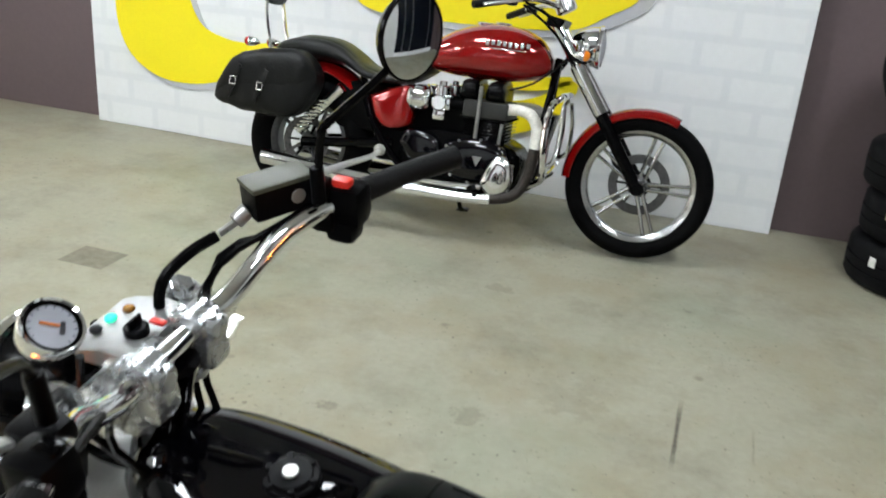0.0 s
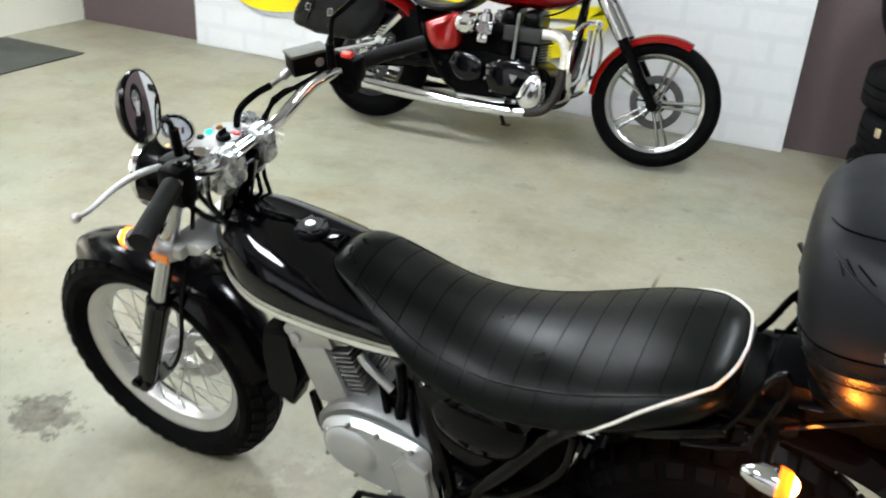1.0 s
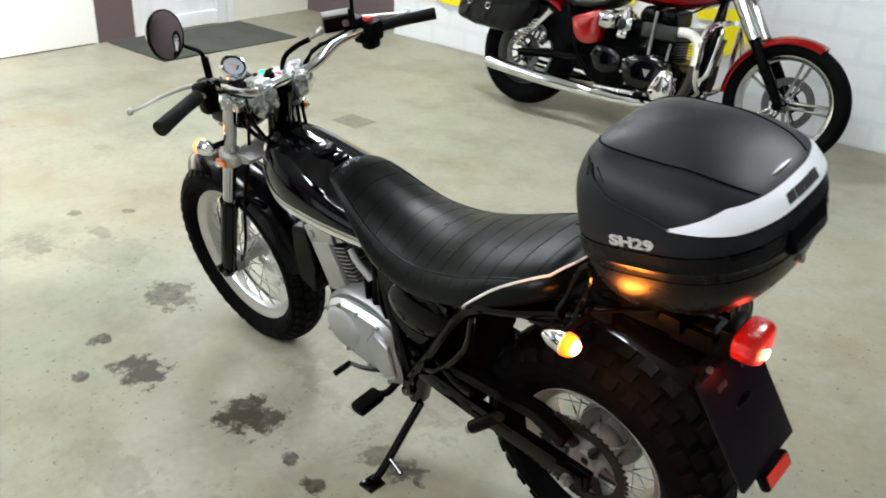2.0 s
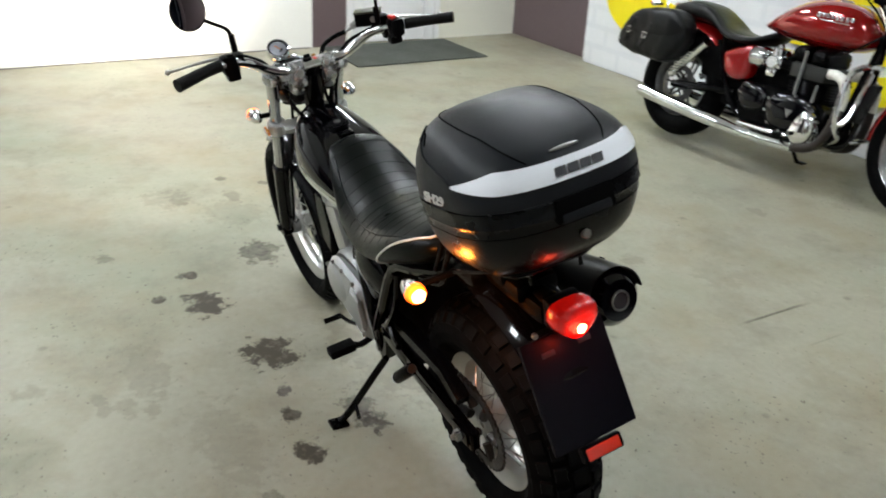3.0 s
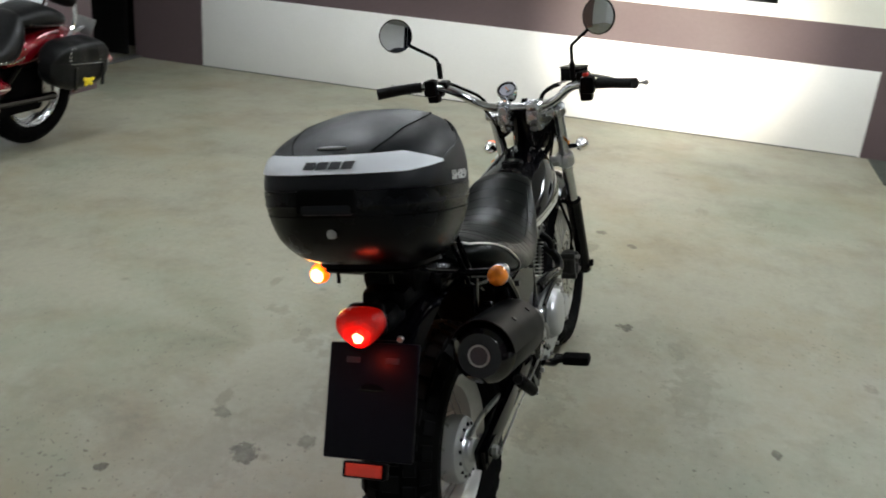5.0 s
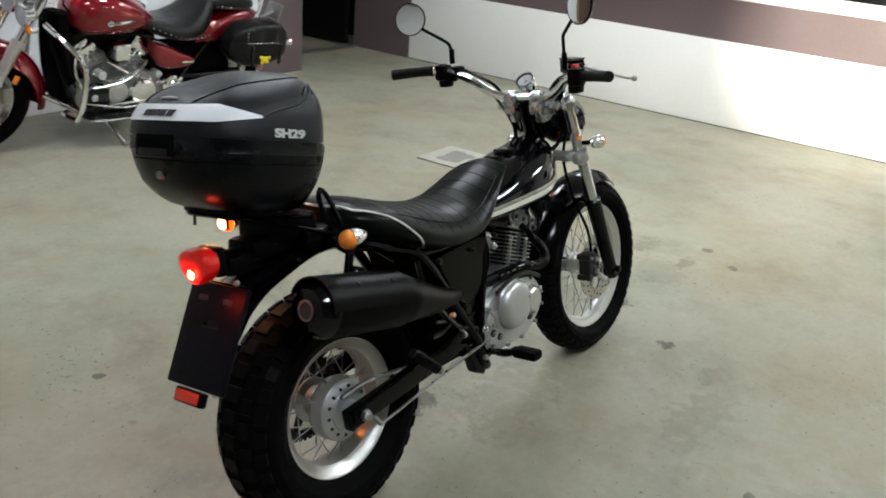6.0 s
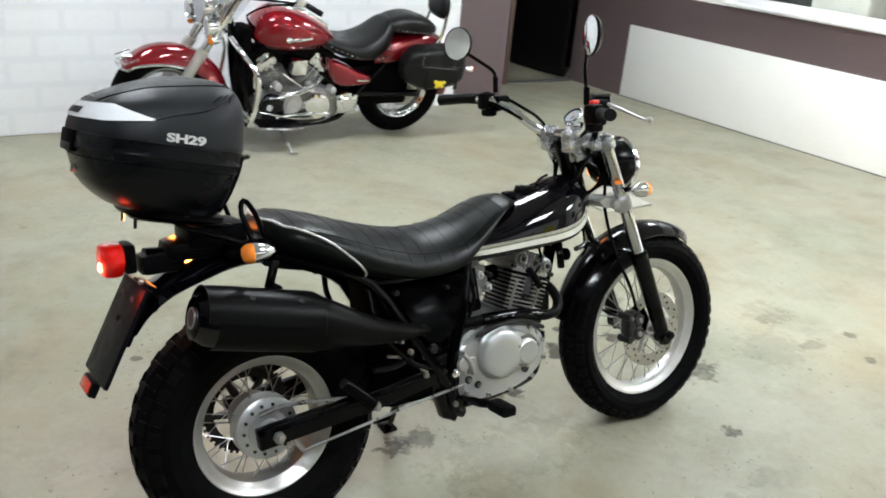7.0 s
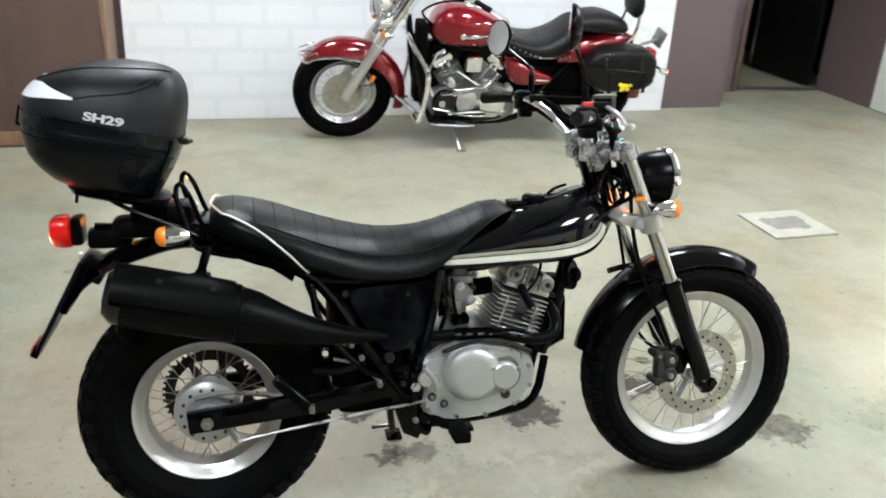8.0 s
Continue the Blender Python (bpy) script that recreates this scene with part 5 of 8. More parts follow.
# frame tubes and side covers
for s in (1, -1):
    part("frame_tube", G().tube([(0.03, s * 0.11, 0.775), (0.14, s * 0.125, 0.735), (0.28, s * 0.13, 0.675), (0.40, s * 0.135, 0.50), (0.50, s * 0.13, 0.36), (0.53, s * 0.12, 0.30)], 0.0155, 10), M["black_frame"], bike)
    part("frame_tube", G().tube([(0.60, s * 0.10, 0.68), (0.575, s * 0.115, 0.56), (0.535, s * 0.125, 0.42), (0.53, s * 0.12, 0.28), (0.57, s * 0.11, 0.24)], 0.017, 10), M["black_frame"], bike)
    part("frame_tube", G().tube([(0.28, s * 0.13, 0.68), (0.42, s * 0.12, 0.67), (0.62, s * 0.07, 0.69)], 0.013, 10), M["black_frame"], bike)
    cover = [(0.33, 0.655), (0.58, 0.665), (0.575, 0.60), (0.55, 0.50), (0.47, 0.46), (0.40, 0.53)]
    part("side_cover", G().prism(catmull(cover + cover[:1], 4)[:-1], s * 0.07, s * 0.130, 0.022), M["black_frame"], bike, "glossy black side cover")
    if s > 0:
        part("side_cover_bulge", G().ball((0.455, 0.112, 0.585), (0.115, 0.046, 0.078), 28, 18), M["black_frame"], bike, "rounded glossy black cover")
    part("pivot_plate", G().prism([(0.44, 0.42), (0.54, 0.44), (0.57, 0.27), (0.54, 0.22), (0.50, 0.24)], s * 0.09, s * 0.125, 0.006), M["black_frame"], bike)
    px_, pz_ = (-0.03, -0.008) if s > 0 else (0, 0)
    part("foot_peg", G().tube([(0.575, s * 0.13, 0.285), (0.61 + px_, s * 0.17, 0.278 + pz_), (0.63 + px_, s * 0.19, 0.276 + pz_)], 0.010, 8).box((0.628 + px_, s * 0.226, 0.277 + pz_), (0.046, 0.085, 0.030), 0.010), M["rubber"], bike, "black rubber foot peg")
    part("pillion_peg", G().tube([(0.40, s * 0.13, 0.45), (0.33, s * 0.15, 0.44), (0.26, s * 0.165, 0.45)], 0.009, 8).tube([(0.172, s * 0.172, 0.436), (0.180, s * 0.174, 0.430), (0.248, s * 0.186, 0.366)], [0.014, 0.018, 0.017], 14, smooth=0), M["black_satin"], bike, "folded black passenger peg")
    part("peg_end", G().disc((0.171, s * 0.172, 0.437), 0.0125, 0.006, (-0.72, 0, 0.69), 16), M["dark_steel"], bike)
    part("peg_pivot", G().box((0.256, s * 0.190, 0.360), (0.014, 0.02, 0.022), 0.004), M["steel"], bike)
    part("pillion_hanger", G().tube([(0.50, s * 0.13, 0.40), (0.40, s * 0.14, 0.43), (0.29, s * 0.14, 0.56), (0.27, s * 0.13, 0.66)], 0.009, 8), M["black_frame"], bike)
part("down_tube", G().tube([(1.05, 0, 0.82), (0.99, 0, 0.66), (0.945, 0, 0.48), (0.92, 0, 0.40)], 0.02, 12), M["black_frame"], bike)
part("skid_frame", G().tube([(0.92, 0.04, 0.40), (0.885, 0.05, 0.28), (0.78, 0.06, 0.25), (0.58, 0.07, 0.24)], 0.012, 10).tube([(0.92, -0.04, 0.40), (0.885, -0.05, 0.28), (0.78, -0.06, 0.25), (0.58, -0.07, 0.24)], 0.012, 10), M["black_frame"], bike)
part("backbone", G().tube([(1.05, 0, 0.85), (0.85, 0, 0.70), (0.60, 0, 0.67), (0.35, 0, 0.66)], 0.03, 10), M["black_frame"], bike)
# battery box and an added filler, both coloured as the shade inside the frame
part("battery_box", G().box((0.45, 0, 0.57), (0.26, 0.17, 0.20), 0.015), M["shadow_black"], bike)
part("frame_gusset", G().prism([(0.31, 0.66), (0.40, 0.66), (0.50, 0.46), (0.53, 0.30), (0.47, 0.30), (0.44, 0.42), (0.36, 0.53)], -0.105, 0.105, 0.006), M["shadow_black"], bike)
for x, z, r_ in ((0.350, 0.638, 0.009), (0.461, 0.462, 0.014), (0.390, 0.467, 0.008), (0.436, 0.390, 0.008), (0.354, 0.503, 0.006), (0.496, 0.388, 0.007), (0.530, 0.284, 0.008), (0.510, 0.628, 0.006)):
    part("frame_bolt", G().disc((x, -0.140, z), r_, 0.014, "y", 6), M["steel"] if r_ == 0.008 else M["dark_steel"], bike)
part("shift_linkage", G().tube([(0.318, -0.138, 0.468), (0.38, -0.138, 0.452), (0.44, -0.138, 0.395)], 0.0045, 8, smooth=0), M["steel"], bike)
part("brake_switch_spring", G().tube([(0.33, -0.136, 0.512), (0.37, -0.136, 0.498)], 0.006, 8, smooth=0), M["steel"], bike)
# added blocks that fill the gap before the rear wheel with painted shade
part("inner_mudguard", G().box((0.43, 0, 0.42), (0.20, 0.18, 0.26), 0.03).box((0.37, 0, 0.45), (0.10, 0.12, 0.20), 0.03), M["shadow_black"], bike)
part("horn", G().disc((0.985, -0.05, 0.635), 0.042, 0.022, (0.75, -0.6, 0.1), 24).ball((1.0, -0.06, 0.637), (0.012, 0.02, 0.02), 12, 8), M["black_satin"], bike, "round black horn")

# swing arm, chain, suspension
for s in (1, -1):
    arm = G()
    for (xa, za), (xb, zb) in (((-0.045, 0.321), (0.30, 0.353)), ((0.30, 0.353), (0.50, 0.385))):
        d = Vector((xb - xa, 0, zb - za))
        arm.box(((xa + xb) / 2, s * 0.122, (za + zb) / 2), (d.length + 0.006, 0.028, 0.056), 0.006, Matrix.Rotation(-math.atan2(d.z, d.x), 4, "Y"))
    a = part("swing_arm", arm, M["black_frame"], bike, "black square-section swing arm")
    part("chain_adjuster", G().box((0, s * 0.140, 0.328), (0.075, 0.004, 0.042), 0.001), M["black_frame"], a)
    part("axle_nut", G().disc((0, s * 0.148, 0.324), 0.016, 0.016, "y", 6).disc((0, s * 0.158, 0.324), 0.008, 0.014, "y", 10), M["steel"], a)
part("brake_rod", G().tube([(0.07, -0.13, 0.265), (0.40, -0.135, 0.315), (0.56, -0.14, 0.335)], 0.0038, 6, smooth=0), M["steel"], bike)
part("brake_arm", G().tube([(0.035, -0.10, 0.345), (0.05, -0.115, 0.30), (0.072, -0.125, 0.262)], 0.007, 8), M["steel"], bike)
part("torque_link", G().tube([(-0.03, -0.095, 0.372), (0.06, -0.10, 0.385), (0.22, -0.10, 0.36)], 0.007, 8), M["steel"], bike)
part("chain_guard", G().prism([(0.02, 0.41), (0.10, 0.455), (0.42, 0.455), (0.45, 0.44), (0.42, 0.425), (0.12, 0.425), (0.03, 0.385)], 0.085, 0.125, 0.006), M["black_satin"], bike, "black chain guard")
chain = part("chain", G().lathe([(0.028, 0.080), (0.036, 0.080), (0.036, 0.090), (0.028, 0.090), (0.028, 0.080)], 20, Matrix.Translation((0.51, 0, 0.372))), M["dark_steel"], bike, "oily drive chain on a small sprocket")
links = [G().box((0, 0, 0), (0.0095, w, 0.009), 0.002).mesh("chain_link") for w in (0.014, 0.010)]
for me in links:
    me.materials.append(M["dark_steel"])
for z0, z1 in ((0.442, 0.408), (0.204, 0.336)):
    for k in range(44):
        t = k / 43
        lk = part("chain_link", links[k % 2], M["dark_steel"], chain)
        lk.location = (0.51 * t, 0.085, z0 + (z1 - z0) * t)
spring = G()
sp_pts = []
for k in range(8 * 12 + 1):
    a = 2 * math.pi * k / 12
    t = k / 96
    sp_pts.append((0.42 - 0.06 * t + 0.03 * math.cos(a), 0.03 * math.sin(a), 0.40 + 0.22 * t))
spring.tube(sp_pts, 0.006, 6, smooth=0)
part("shock_spring", spring, M["black_frame"], bike)
stand = part("side_stand", G().tube([(0.50, 0.125, 0.245), (0.515, 0.18, 0.18), (0.535, 0.26, 0.085), (0.545, 0.295, 0.055)], 0.0115, 10), M["black_frame"], bike, "black side stand, folded out")
part("stand_foot", G().box((0.545, 0.302, 0.049), (0.05, 0.055, 0.012), 0.004, Matrix.Rotation(radians(11), 4, "X")), M["black_frame"], stand)
part("stand_tang", G().tube([(0.53, 0.24, 0.11), (0.47, 0.255, 0.10)], 0.006, 8), M["black_frame"], stand)
part("shift_lever", G().tube([(0.59, 0.15, 0.330), (0.66, 0.165, 0.308), (0.725, 0.17, 0.297)], 0.0065, 8).tube([(0.725, 0.17, 0.297), (0.727, 0.225, 0.297)], 0.009, 8), M["black_satin"], bike, "black gear shift lever")
part("brake_pedal", G().tube([(0.55, -0.14, 0.30), (0.60, -0.16, 0.270), (0.65, -0.165, 0.262)], 0.008, 8).box((0.66, -0.168, 0.264), (0.035, 0.04, 0.012), 0.004), M["black_satin"], bike, "black brake pedal")

# engine
case_out = [(0.545, 0.43), (0.59, 0.468), (0.65, 0.498), (0.74, 0.502), (0.81, 0.475), (0.86, 0.42), (0.86, 0.36), (0.835, 0.315), (0.77, 0.278), (0.66, 0.272), (0.57, 0.302), (0.54, 0.36)]
smooth_case = catmull(case_out + case_out[:1], 3)[:-1]
engine = part("engine", G().prism(smooth_case, -0.115, 0.115, 0.012), M["dull_alloy"], bike, "single-cylinder engine with silver cases and finned cylinder")
rc = [(0.545, 0.44), (0.58, 0.462), (0.67, 0.482), (0.78, 0.476), (0.845, 0.430), (0.858, 0.370), (0.83, 0.325), (0.752, 0.284), (0.63, 0.274), (0.552, 0.302), (0.555, 0.36)]
part("clutch_cover", G().prism(catmull(rc + rc[:1], 3)[:-1], -0.115, -0.142, 0.012), M["silver_paint"], engine, "silver engine side cover")
dome = [(0.599, 0.409), (0.612, 0.452), (0.645, 0.482), (0.690, 0.490), (0.735, 0.470), (0.790, 0.446), (0.812, 0.410), (0.800, 0.370), (0.760, 0.350), (0.720, 0.335), (0.668, 0.328), (0.622, 0.352)]
part("clutch_step", G().prism(catmull(dome + dome[:1], 4)[:-1], -0.138, -0.160, 0.012), M["silver_paint"], engine, "raised silver clutch housing")
part("clutch_dome", G().lathe([(0.0005, -0.020), (0.045, -0.0195), (0.064, -0.016), (0.072, -0.008), (0.076, 0.010)], 44, Matrix.Translation((0.680, -0.158, 0.409))), M["silver_paint"], engine, "round silver clutch cover")
part("filter_seat", G().lathe([(0.036, -0.003), (0.047, -0.003), (0.050, 0.002), (0.052, 0.016)], 36, Matrix.Translation((0.764, -0.160, 0.400))), M["dull_alloy"], engine)
part("filter_cover", G().lathe([(0.0005, -0.016), (0.032, -0.0155), (0.038, -0.010), (0.041, 0.010)], 36, Matrix.Translation((0.764, -0.162, 0.400))), M["silver_paint"], engine, "small round silver cover")
for k in range(3):
    a = radians(25 + 120 * k)
    part("bolt", G().disc((0.764 + 0.040 * math.cos(a), -0.172, 0.400 + 0.040 * math.sin(a)), 0.0065, 0.012, "y", 6), M["steel"], engine)
for x, z in ((0.560, 0.425), (0.605, 0.463), (0.66, 0.477), (0.79, 0.462), (0.838, 0.415), (0.842, 0.36), (0.80, 0.312), (0.72, 0.286), (0.64, 0.287), (0.565, 0.31)):
    part("bolt", G().disc((x, -0.145, z), 0.0065, 0.014, "y", 6), M["steel"], engine)
for x, z, r_ in ((0.573, 0.347, 0.012), (0.606, 0.325, 0.011), (0.712, 0.462, 0.013), (0.775, 0.338, 0.013)):
    part("cover_recess", G().disc((x, -0.144, z), r_, 0.006, "y", 16), M["mark_dark"], engine, "dark bolt recess")
part("recess_bolt", G().disc((0.573, -0.149, 0.347), 0.006, 0.008, "y", 6).disc((0.606, -0.149, 0.325), 0.006, 0.008, "y", 6), M["steel"], engine)
part("pivot_bolt", G().disc((0.530, -0.140, 0.377), 0.014, 0.018, "y", 6).disc((0.530, -0.150, 0.377), 0.008, 0.012, "y", 12), M["chrome"], engine, "bright pivot bolt")
part("shaft_boss", G().disc((0.556, -0.138, 0.398), 0.020, 0.03, "y", 16).box((0.585, -0.142, 0.388), (0.03, 0.02, 0.05), 0.008).tube([(0.552, -0.15, 0.43), (0.575, -0.155, 0.40), (0.585, -0.15, 0.365)], 0.007, 8), M["alloy_cast"], engine, "cast kick-shaft boss")
part("oil_line", G().tube([(0.60, -0.146, 0.468), (0.68, -0.15, 0.492), (0.76, -0.15, 0.490), (0.845, -0.14, 0.452)], 0.0065, 8), M["dark_steel"], engine)
part("engine_mount", G().prism([(0.85, 0.43), (0.885, 0.46), (0.90, 0.43), (0.875, 0.36), (0.855, 0.355)], -0.06, -0.04, 0.004).disc((0.872, -0.066, 0.425), 0.011, 0.02, "y", 6), M["black_frame"], engine)
lc_ = [(0.565, 0.40), (0.572, 0.470), (0.656, 0.488), (0.751, 0.490), (0.815, 0.455), (0.836, 0.405), (0.819, 0.357), (0.752, 0.318), (0.656, 0.300), (0.577, 0.276), (0.548, 0.315)]
part("alternator_cover", G().prism(catmull(lc_ + lc_[:1], 3)[:-1], 0.115, 0.150, 0.018), M["silver_paint"], engine, "silver left engine cover")
part("alternator_dome", G().lathe([(0.0005, 0.012), (0.05, 0.011), (0.060, 0.007), (0.068, -0.004)], 32, Matrix.Translation((0.750, 0.150, 0.402))), M["silver_paint"], engine)
part("sprocket_cover", G().prism([(0.552, 0.33), (0.562, 0.43), (0.61, 0.46), (0.648, 0.41), (0.632, 0.33), (0.59, 0.30)], 0.145, 0.160, 0.012), M["silver_paint"], engine)
for x, z in ((0.585, 0.295), (0.60, 0.47), (0.68, 0.478), (0.75, 0.478), (0.81, 0.443), (0.812, 0.368), (0.745, 0.328), (0.66, 0.312)):
    part("bolt", G().disc((x, 0.151, z), 0.0065, 0.010, "y", 6), M["steel"], engine)
# cylinder leaning forward
cyl_m = Matrix.Translation((0.806, 0, 0.474)) @ Matrix.Rotation(radians(19), 4, "Y")


def in_cylinder(g):
    g.v = [tuple(cyl_m @ Vector(p)) for p in g.v]
    return g


part("cylinder", in_cylinder(G().box((0, 0, 0.062), (0.105, 0.105, 0.13), 0.01)), M["dark_steel"], engine)
UP = Matrix.Rotation(radians(90), 4, "X")
plain = [(-0.070, -0.078), (0.072, -0.078), (0.072, 0.078), (-0.070, 0.078)]
notched = [(-0.070, -0.078), (-0.070, 0.078), (-0.014, 0.078), (-0.008, 0.040), (0.018, 0.040), (0.024, 0.078), (0.072, 0.078), (0.072, -0.078)]
for k in range(10):
    fg_ = G().prism(plain if k < 4 else notched, -0.0017, 0.0017, 0.0005)
    fg_.v = [tuple(UP @ Vector(p)) for p in fg_.v]
    part("fin", in_cylinder(G().add(fg_.v, fg_.f, Matrix.Translation((0, 0, 0.010 + 0.0122 * k)))), M["fin_alloy"], engine)
for x in (-0.042, 0.046):
    part("fin_web", in_cylinder(G().box((x, -0.072, 0.060), (0.005, 0.010, 0.100), 0.001)), M["fin_alloy"], engine)
hg = G().box((0, 0, 0.140), (0.140, 0.145, 0.014), 0.004).box((0.0, 0, 0.166), (0.105, 0.110, 0.044), 0.012)
hg.disc((-0.046, -0.050, 0.172), 0.024, 0.05, "y", 24).disc((0.050, -0.050, 0.168), 0.023, 0.05, "y", 24).disc((0.02, 0.072, 0.172), 0.028, 0.02, "y", 20)
part("cylinder_head", in_cylinder(hg), M["alloy_cast"], engine, "finned alloy cylinder head")
for k in range(6):
    part("head_fin", in_cylinder(G().box((-0.030 + 0.0125 * k, -0.010, 0.170), (0.0035, 0.140, 0.056), 0.0012)), M["fin_alloy"], engine)
for k in range(3):
    part("head_fin", in_cylinder(G().box((0.0, 0, 0.150 + 0.012 * k), (0.150 - 0.012 * k, 0.146, 0.0032), 0.001)), M["fin_alloy"], engine)
for x, z in ((-0.046, 0.172), (0.050, 0.168)):
    vc = part("valve_cap", in_cylinder(G().disc((x, -0.078, z), 0.0165, 0.012, "y", 24)), M["dull_alloy"], engine, "round alloy valve cap")
    part("cap_hex", in_cylinder(G().disc((x, -0.085, z), 0.008, 0.008, "y", 6)), M["dark_steel"], vc)
part("head_gasket", in_cylinder(G().box((0.004, -0.045, 0.128), (0.12, 0.06, 0.008), 0.002)), M["shadow_black"], engine)
# cam chain tunnel on the left of the cylinder
tun = G().box((0.022, 0.079, 0.065), (0.085, 0.022, 0.150), 0.008).box((0.020, 0.072, 0.160), (0.115, 0.024, 0.060), 0.008).disc((0.048, 0.086, 0.165), 0.013, 0.012, "y", 14)
tun.v = [tuple(cyl_m @ Vector(p)) for p in tun.v]
part("chain_tunnel", tun, M["alloy_cast"], engine, "cast alloy side of the cylinder")
part("water_pipe", G().tube([(0.748, 0.078, 0.622), (0.728, 0.084, 0.600), (0.676, 0.084, 0.556)], 0.010, 12), M["silver_paint"], engine)
part("regulator_box", G().prism([(1.005, 0.54), (0.990, 0.61), (0.925, 0.615), (0.912, 0.49), (0.945, 0.390), (1.005, 0.42)], 0.022, 0.092, 0.010), M["black_satin"], bike)
part("wiring_loom", G().tube([(0.66, 0.07, 0.62), (0.645, 0.092, 0.56), (0.655, 0.095, 0.50), (0.635, 0.09, 0.46)], 0.012, 8).tube([(0.70, 0.08, 0.56), (0.685, 0.095, 0.51), (0.68, 0.10, 0.47)], 0.009, 8).tube([(0.62, 0.10, 0.60), (0.615, 0.11, 0.53), (0.61, 0.105, 0.47)], 0.007, 8), M["black_satin"], bike)
pr = G().box((0.006, -0.058, 0.100), (0.034, 0.020, 0.06), 0.004)
pr.v = [tuple(cyl_m @ Vector(p)) for p in pr.v]
part("plug_recess", pr, M["mark_dark"], engine)
for x, y, z, rr in ((-0.072, -0.078, 0.146, 0.007), (0.076, -0.078, 0.146, 0.007), (0.004, -0.076, 0.168, 0.008), (0.020, -0.076, 0.190, 0.006)):
    part("head_bolt", G().disc(cyl_m @ Vector((x, y, z)), rr, 0.014, "y", 12), M["dark_steel"], engine)
for x, z, rr, mm in ((0.655, 0.575, 0.014, "steel"), (0.695, 0.585, 0.011, "alloy_cast"), (0.665, 0.625, 0.012, "alloy_cast"), (0.70, 0.62, 0.008, "dark_steel"), (0.64, 0.60, 0.008, "dark_steel")):
    part("carburettor_fitting", G().disc((x, -0.066, z), rr, 0.03, "y", 12).disc((x, -0.083, z), rr * 0.5, 0.012, "y", 6), M[mm], engine)
part("spark_plug_cap", G().tube([(0.83, -0.09, 0.62), (0.835, -0.115, 0.60), (0.85, -0.12, 0.57)], 0.011, 10), M["black_plastic"], engine)
part("plug_lead", G().tube([(0.835, -0.11, 0.605), (0.87, -0.10, 0.64), (0.90, -0.05, 0.675)], 0.004, 6), M["black_satin"], engine)
part("carburettor", G().box((0.675, 0, 0.60), (0.075, 0.08, 0.09), 0.014).disc((0.675, -0.05, 0.60), 0.026, 0.03, "y", 18).disc((0.675, 0, 0.65), 0.03, 0.035, "z", 18).disc((0.675, 0, 0.545), 0.026, 0.03, "z", 18).disc((0.675, 0.05, 0.60), 0.02, 0.03, "y", 18), M["dull_alloy"], engine, "alloy carburettor")
part("intake", G().tube([(0.72, 0, 0.60), (0.77, 0, 0.605)], 0.024, 14, smooth=0), M["rubber"], engine)
part("intake", G().tube([(0.63, 0, 0.60), (0.54, 0, 0.60)], 0.03, 14, smooth=0), M["rubber"], engine)
part("starter_motor", G().disc((0.68, 0.03, 0.515), 0.026, 0.11, "y", 18), M["black_satin"], engine)
part("wiring", G().tube([(0.60, -0.10, 0.66), (0.62, -0.11, 0.58), (0.60, -0.10, 0.50)], 0.006, 6).tube([(0.64, -0.08, 0.65), (0.645, -0.09, 0.58), (0.66, -0.08, 0.53)], 0.004, 6), M["black_satin"], bike)

# exhaust
hd = [(0.885, -0.03, 0.566), (0.918, -0.06, 0.556), (0.926, -0.105, 0.522), (0.905, -0.128, 0.490), (0.85, -0.132, 0.484), (0.76, -0.128, 0.503), (0.66, -0.118, 0.506), (0.56, -0.106, 0.500), (0.47, -0.112, 0.508), (0.39, -0.150, 0.528), (0.33, -0.178, 0.545)]
ex = part("exhaust", G().tube(hd, 0.0150, 14, smooth=4), M["muffler"], bike, "black exhaust pipe and upswept silencer")
sh = G().tube([(0.84, -0.134, 0.487), (0.76, -0.131, 0.505), (0.64, -0.119, 0.506)], 0.0172, 14)
part("heat_shield", sh, M["black_frame"], ex, "slotted black heat shield")
for k in range(7):
    x = 0.825 - 0.03 * k
    part("shield_slot", G().box((x, -0.1500 + 0.0022 * k, 0.499 + 0.003 * min(k, 4)), (0.016, 0.004, 0.005), 0.0015), M["dark_disc"], ex)
axm = Vector((-0.27, 0, 0.055)).normalized()
m0, m1 = Vector((0.085, -0.205, 0.622)), Vector((-0.165, -0.207, 0.678))
part("silencer", G().tube([m0 + (m0 - m1) * 0.02, m0, m1, m1 - (m0 - m1) * 0.08, m1 - (m0 - m1) * 0.16], [0.062, 0.071, 0.071, 0.064, 0.048], 28, smooth=0), M["muffler"], ex, "matt black silencer")
part("end_cap", G().tube([m1 - (m0 - m1) * 0.005, m1 - (m0 - m1) * 0.09, m1 - (m0 - m1) * 0.163], [0.0712, 0.0655, 0.0490], 28, smooth=0), M["black_paint"], ex, "glossy black silencer end cap")
part("silencer_collar", G().tube([m0 + (m0 - m1) * 0.045, m0 + (m0 - m1) * 0.015], 0.059, 28, smooth=0), M["mark_dark"], ex)
part("silencer_cone", G().tube([(0.072, -0.205, 0.624), (0.098, -0.205, 0.617), (0.16, -0.203, 0.597), (0.215, -0.200, 0.577), (0.28, -0.194, 0.560), (0.34, -0.180, 0.544), (0.39, -0.155, 0.530)], [0.060, 0.066, 0.054, 0.043, 0.031, 0.023, 0.019], 28, smooth=2), M["muffler"], ex)
tip = m1 - (m0 - m1) * 0.17
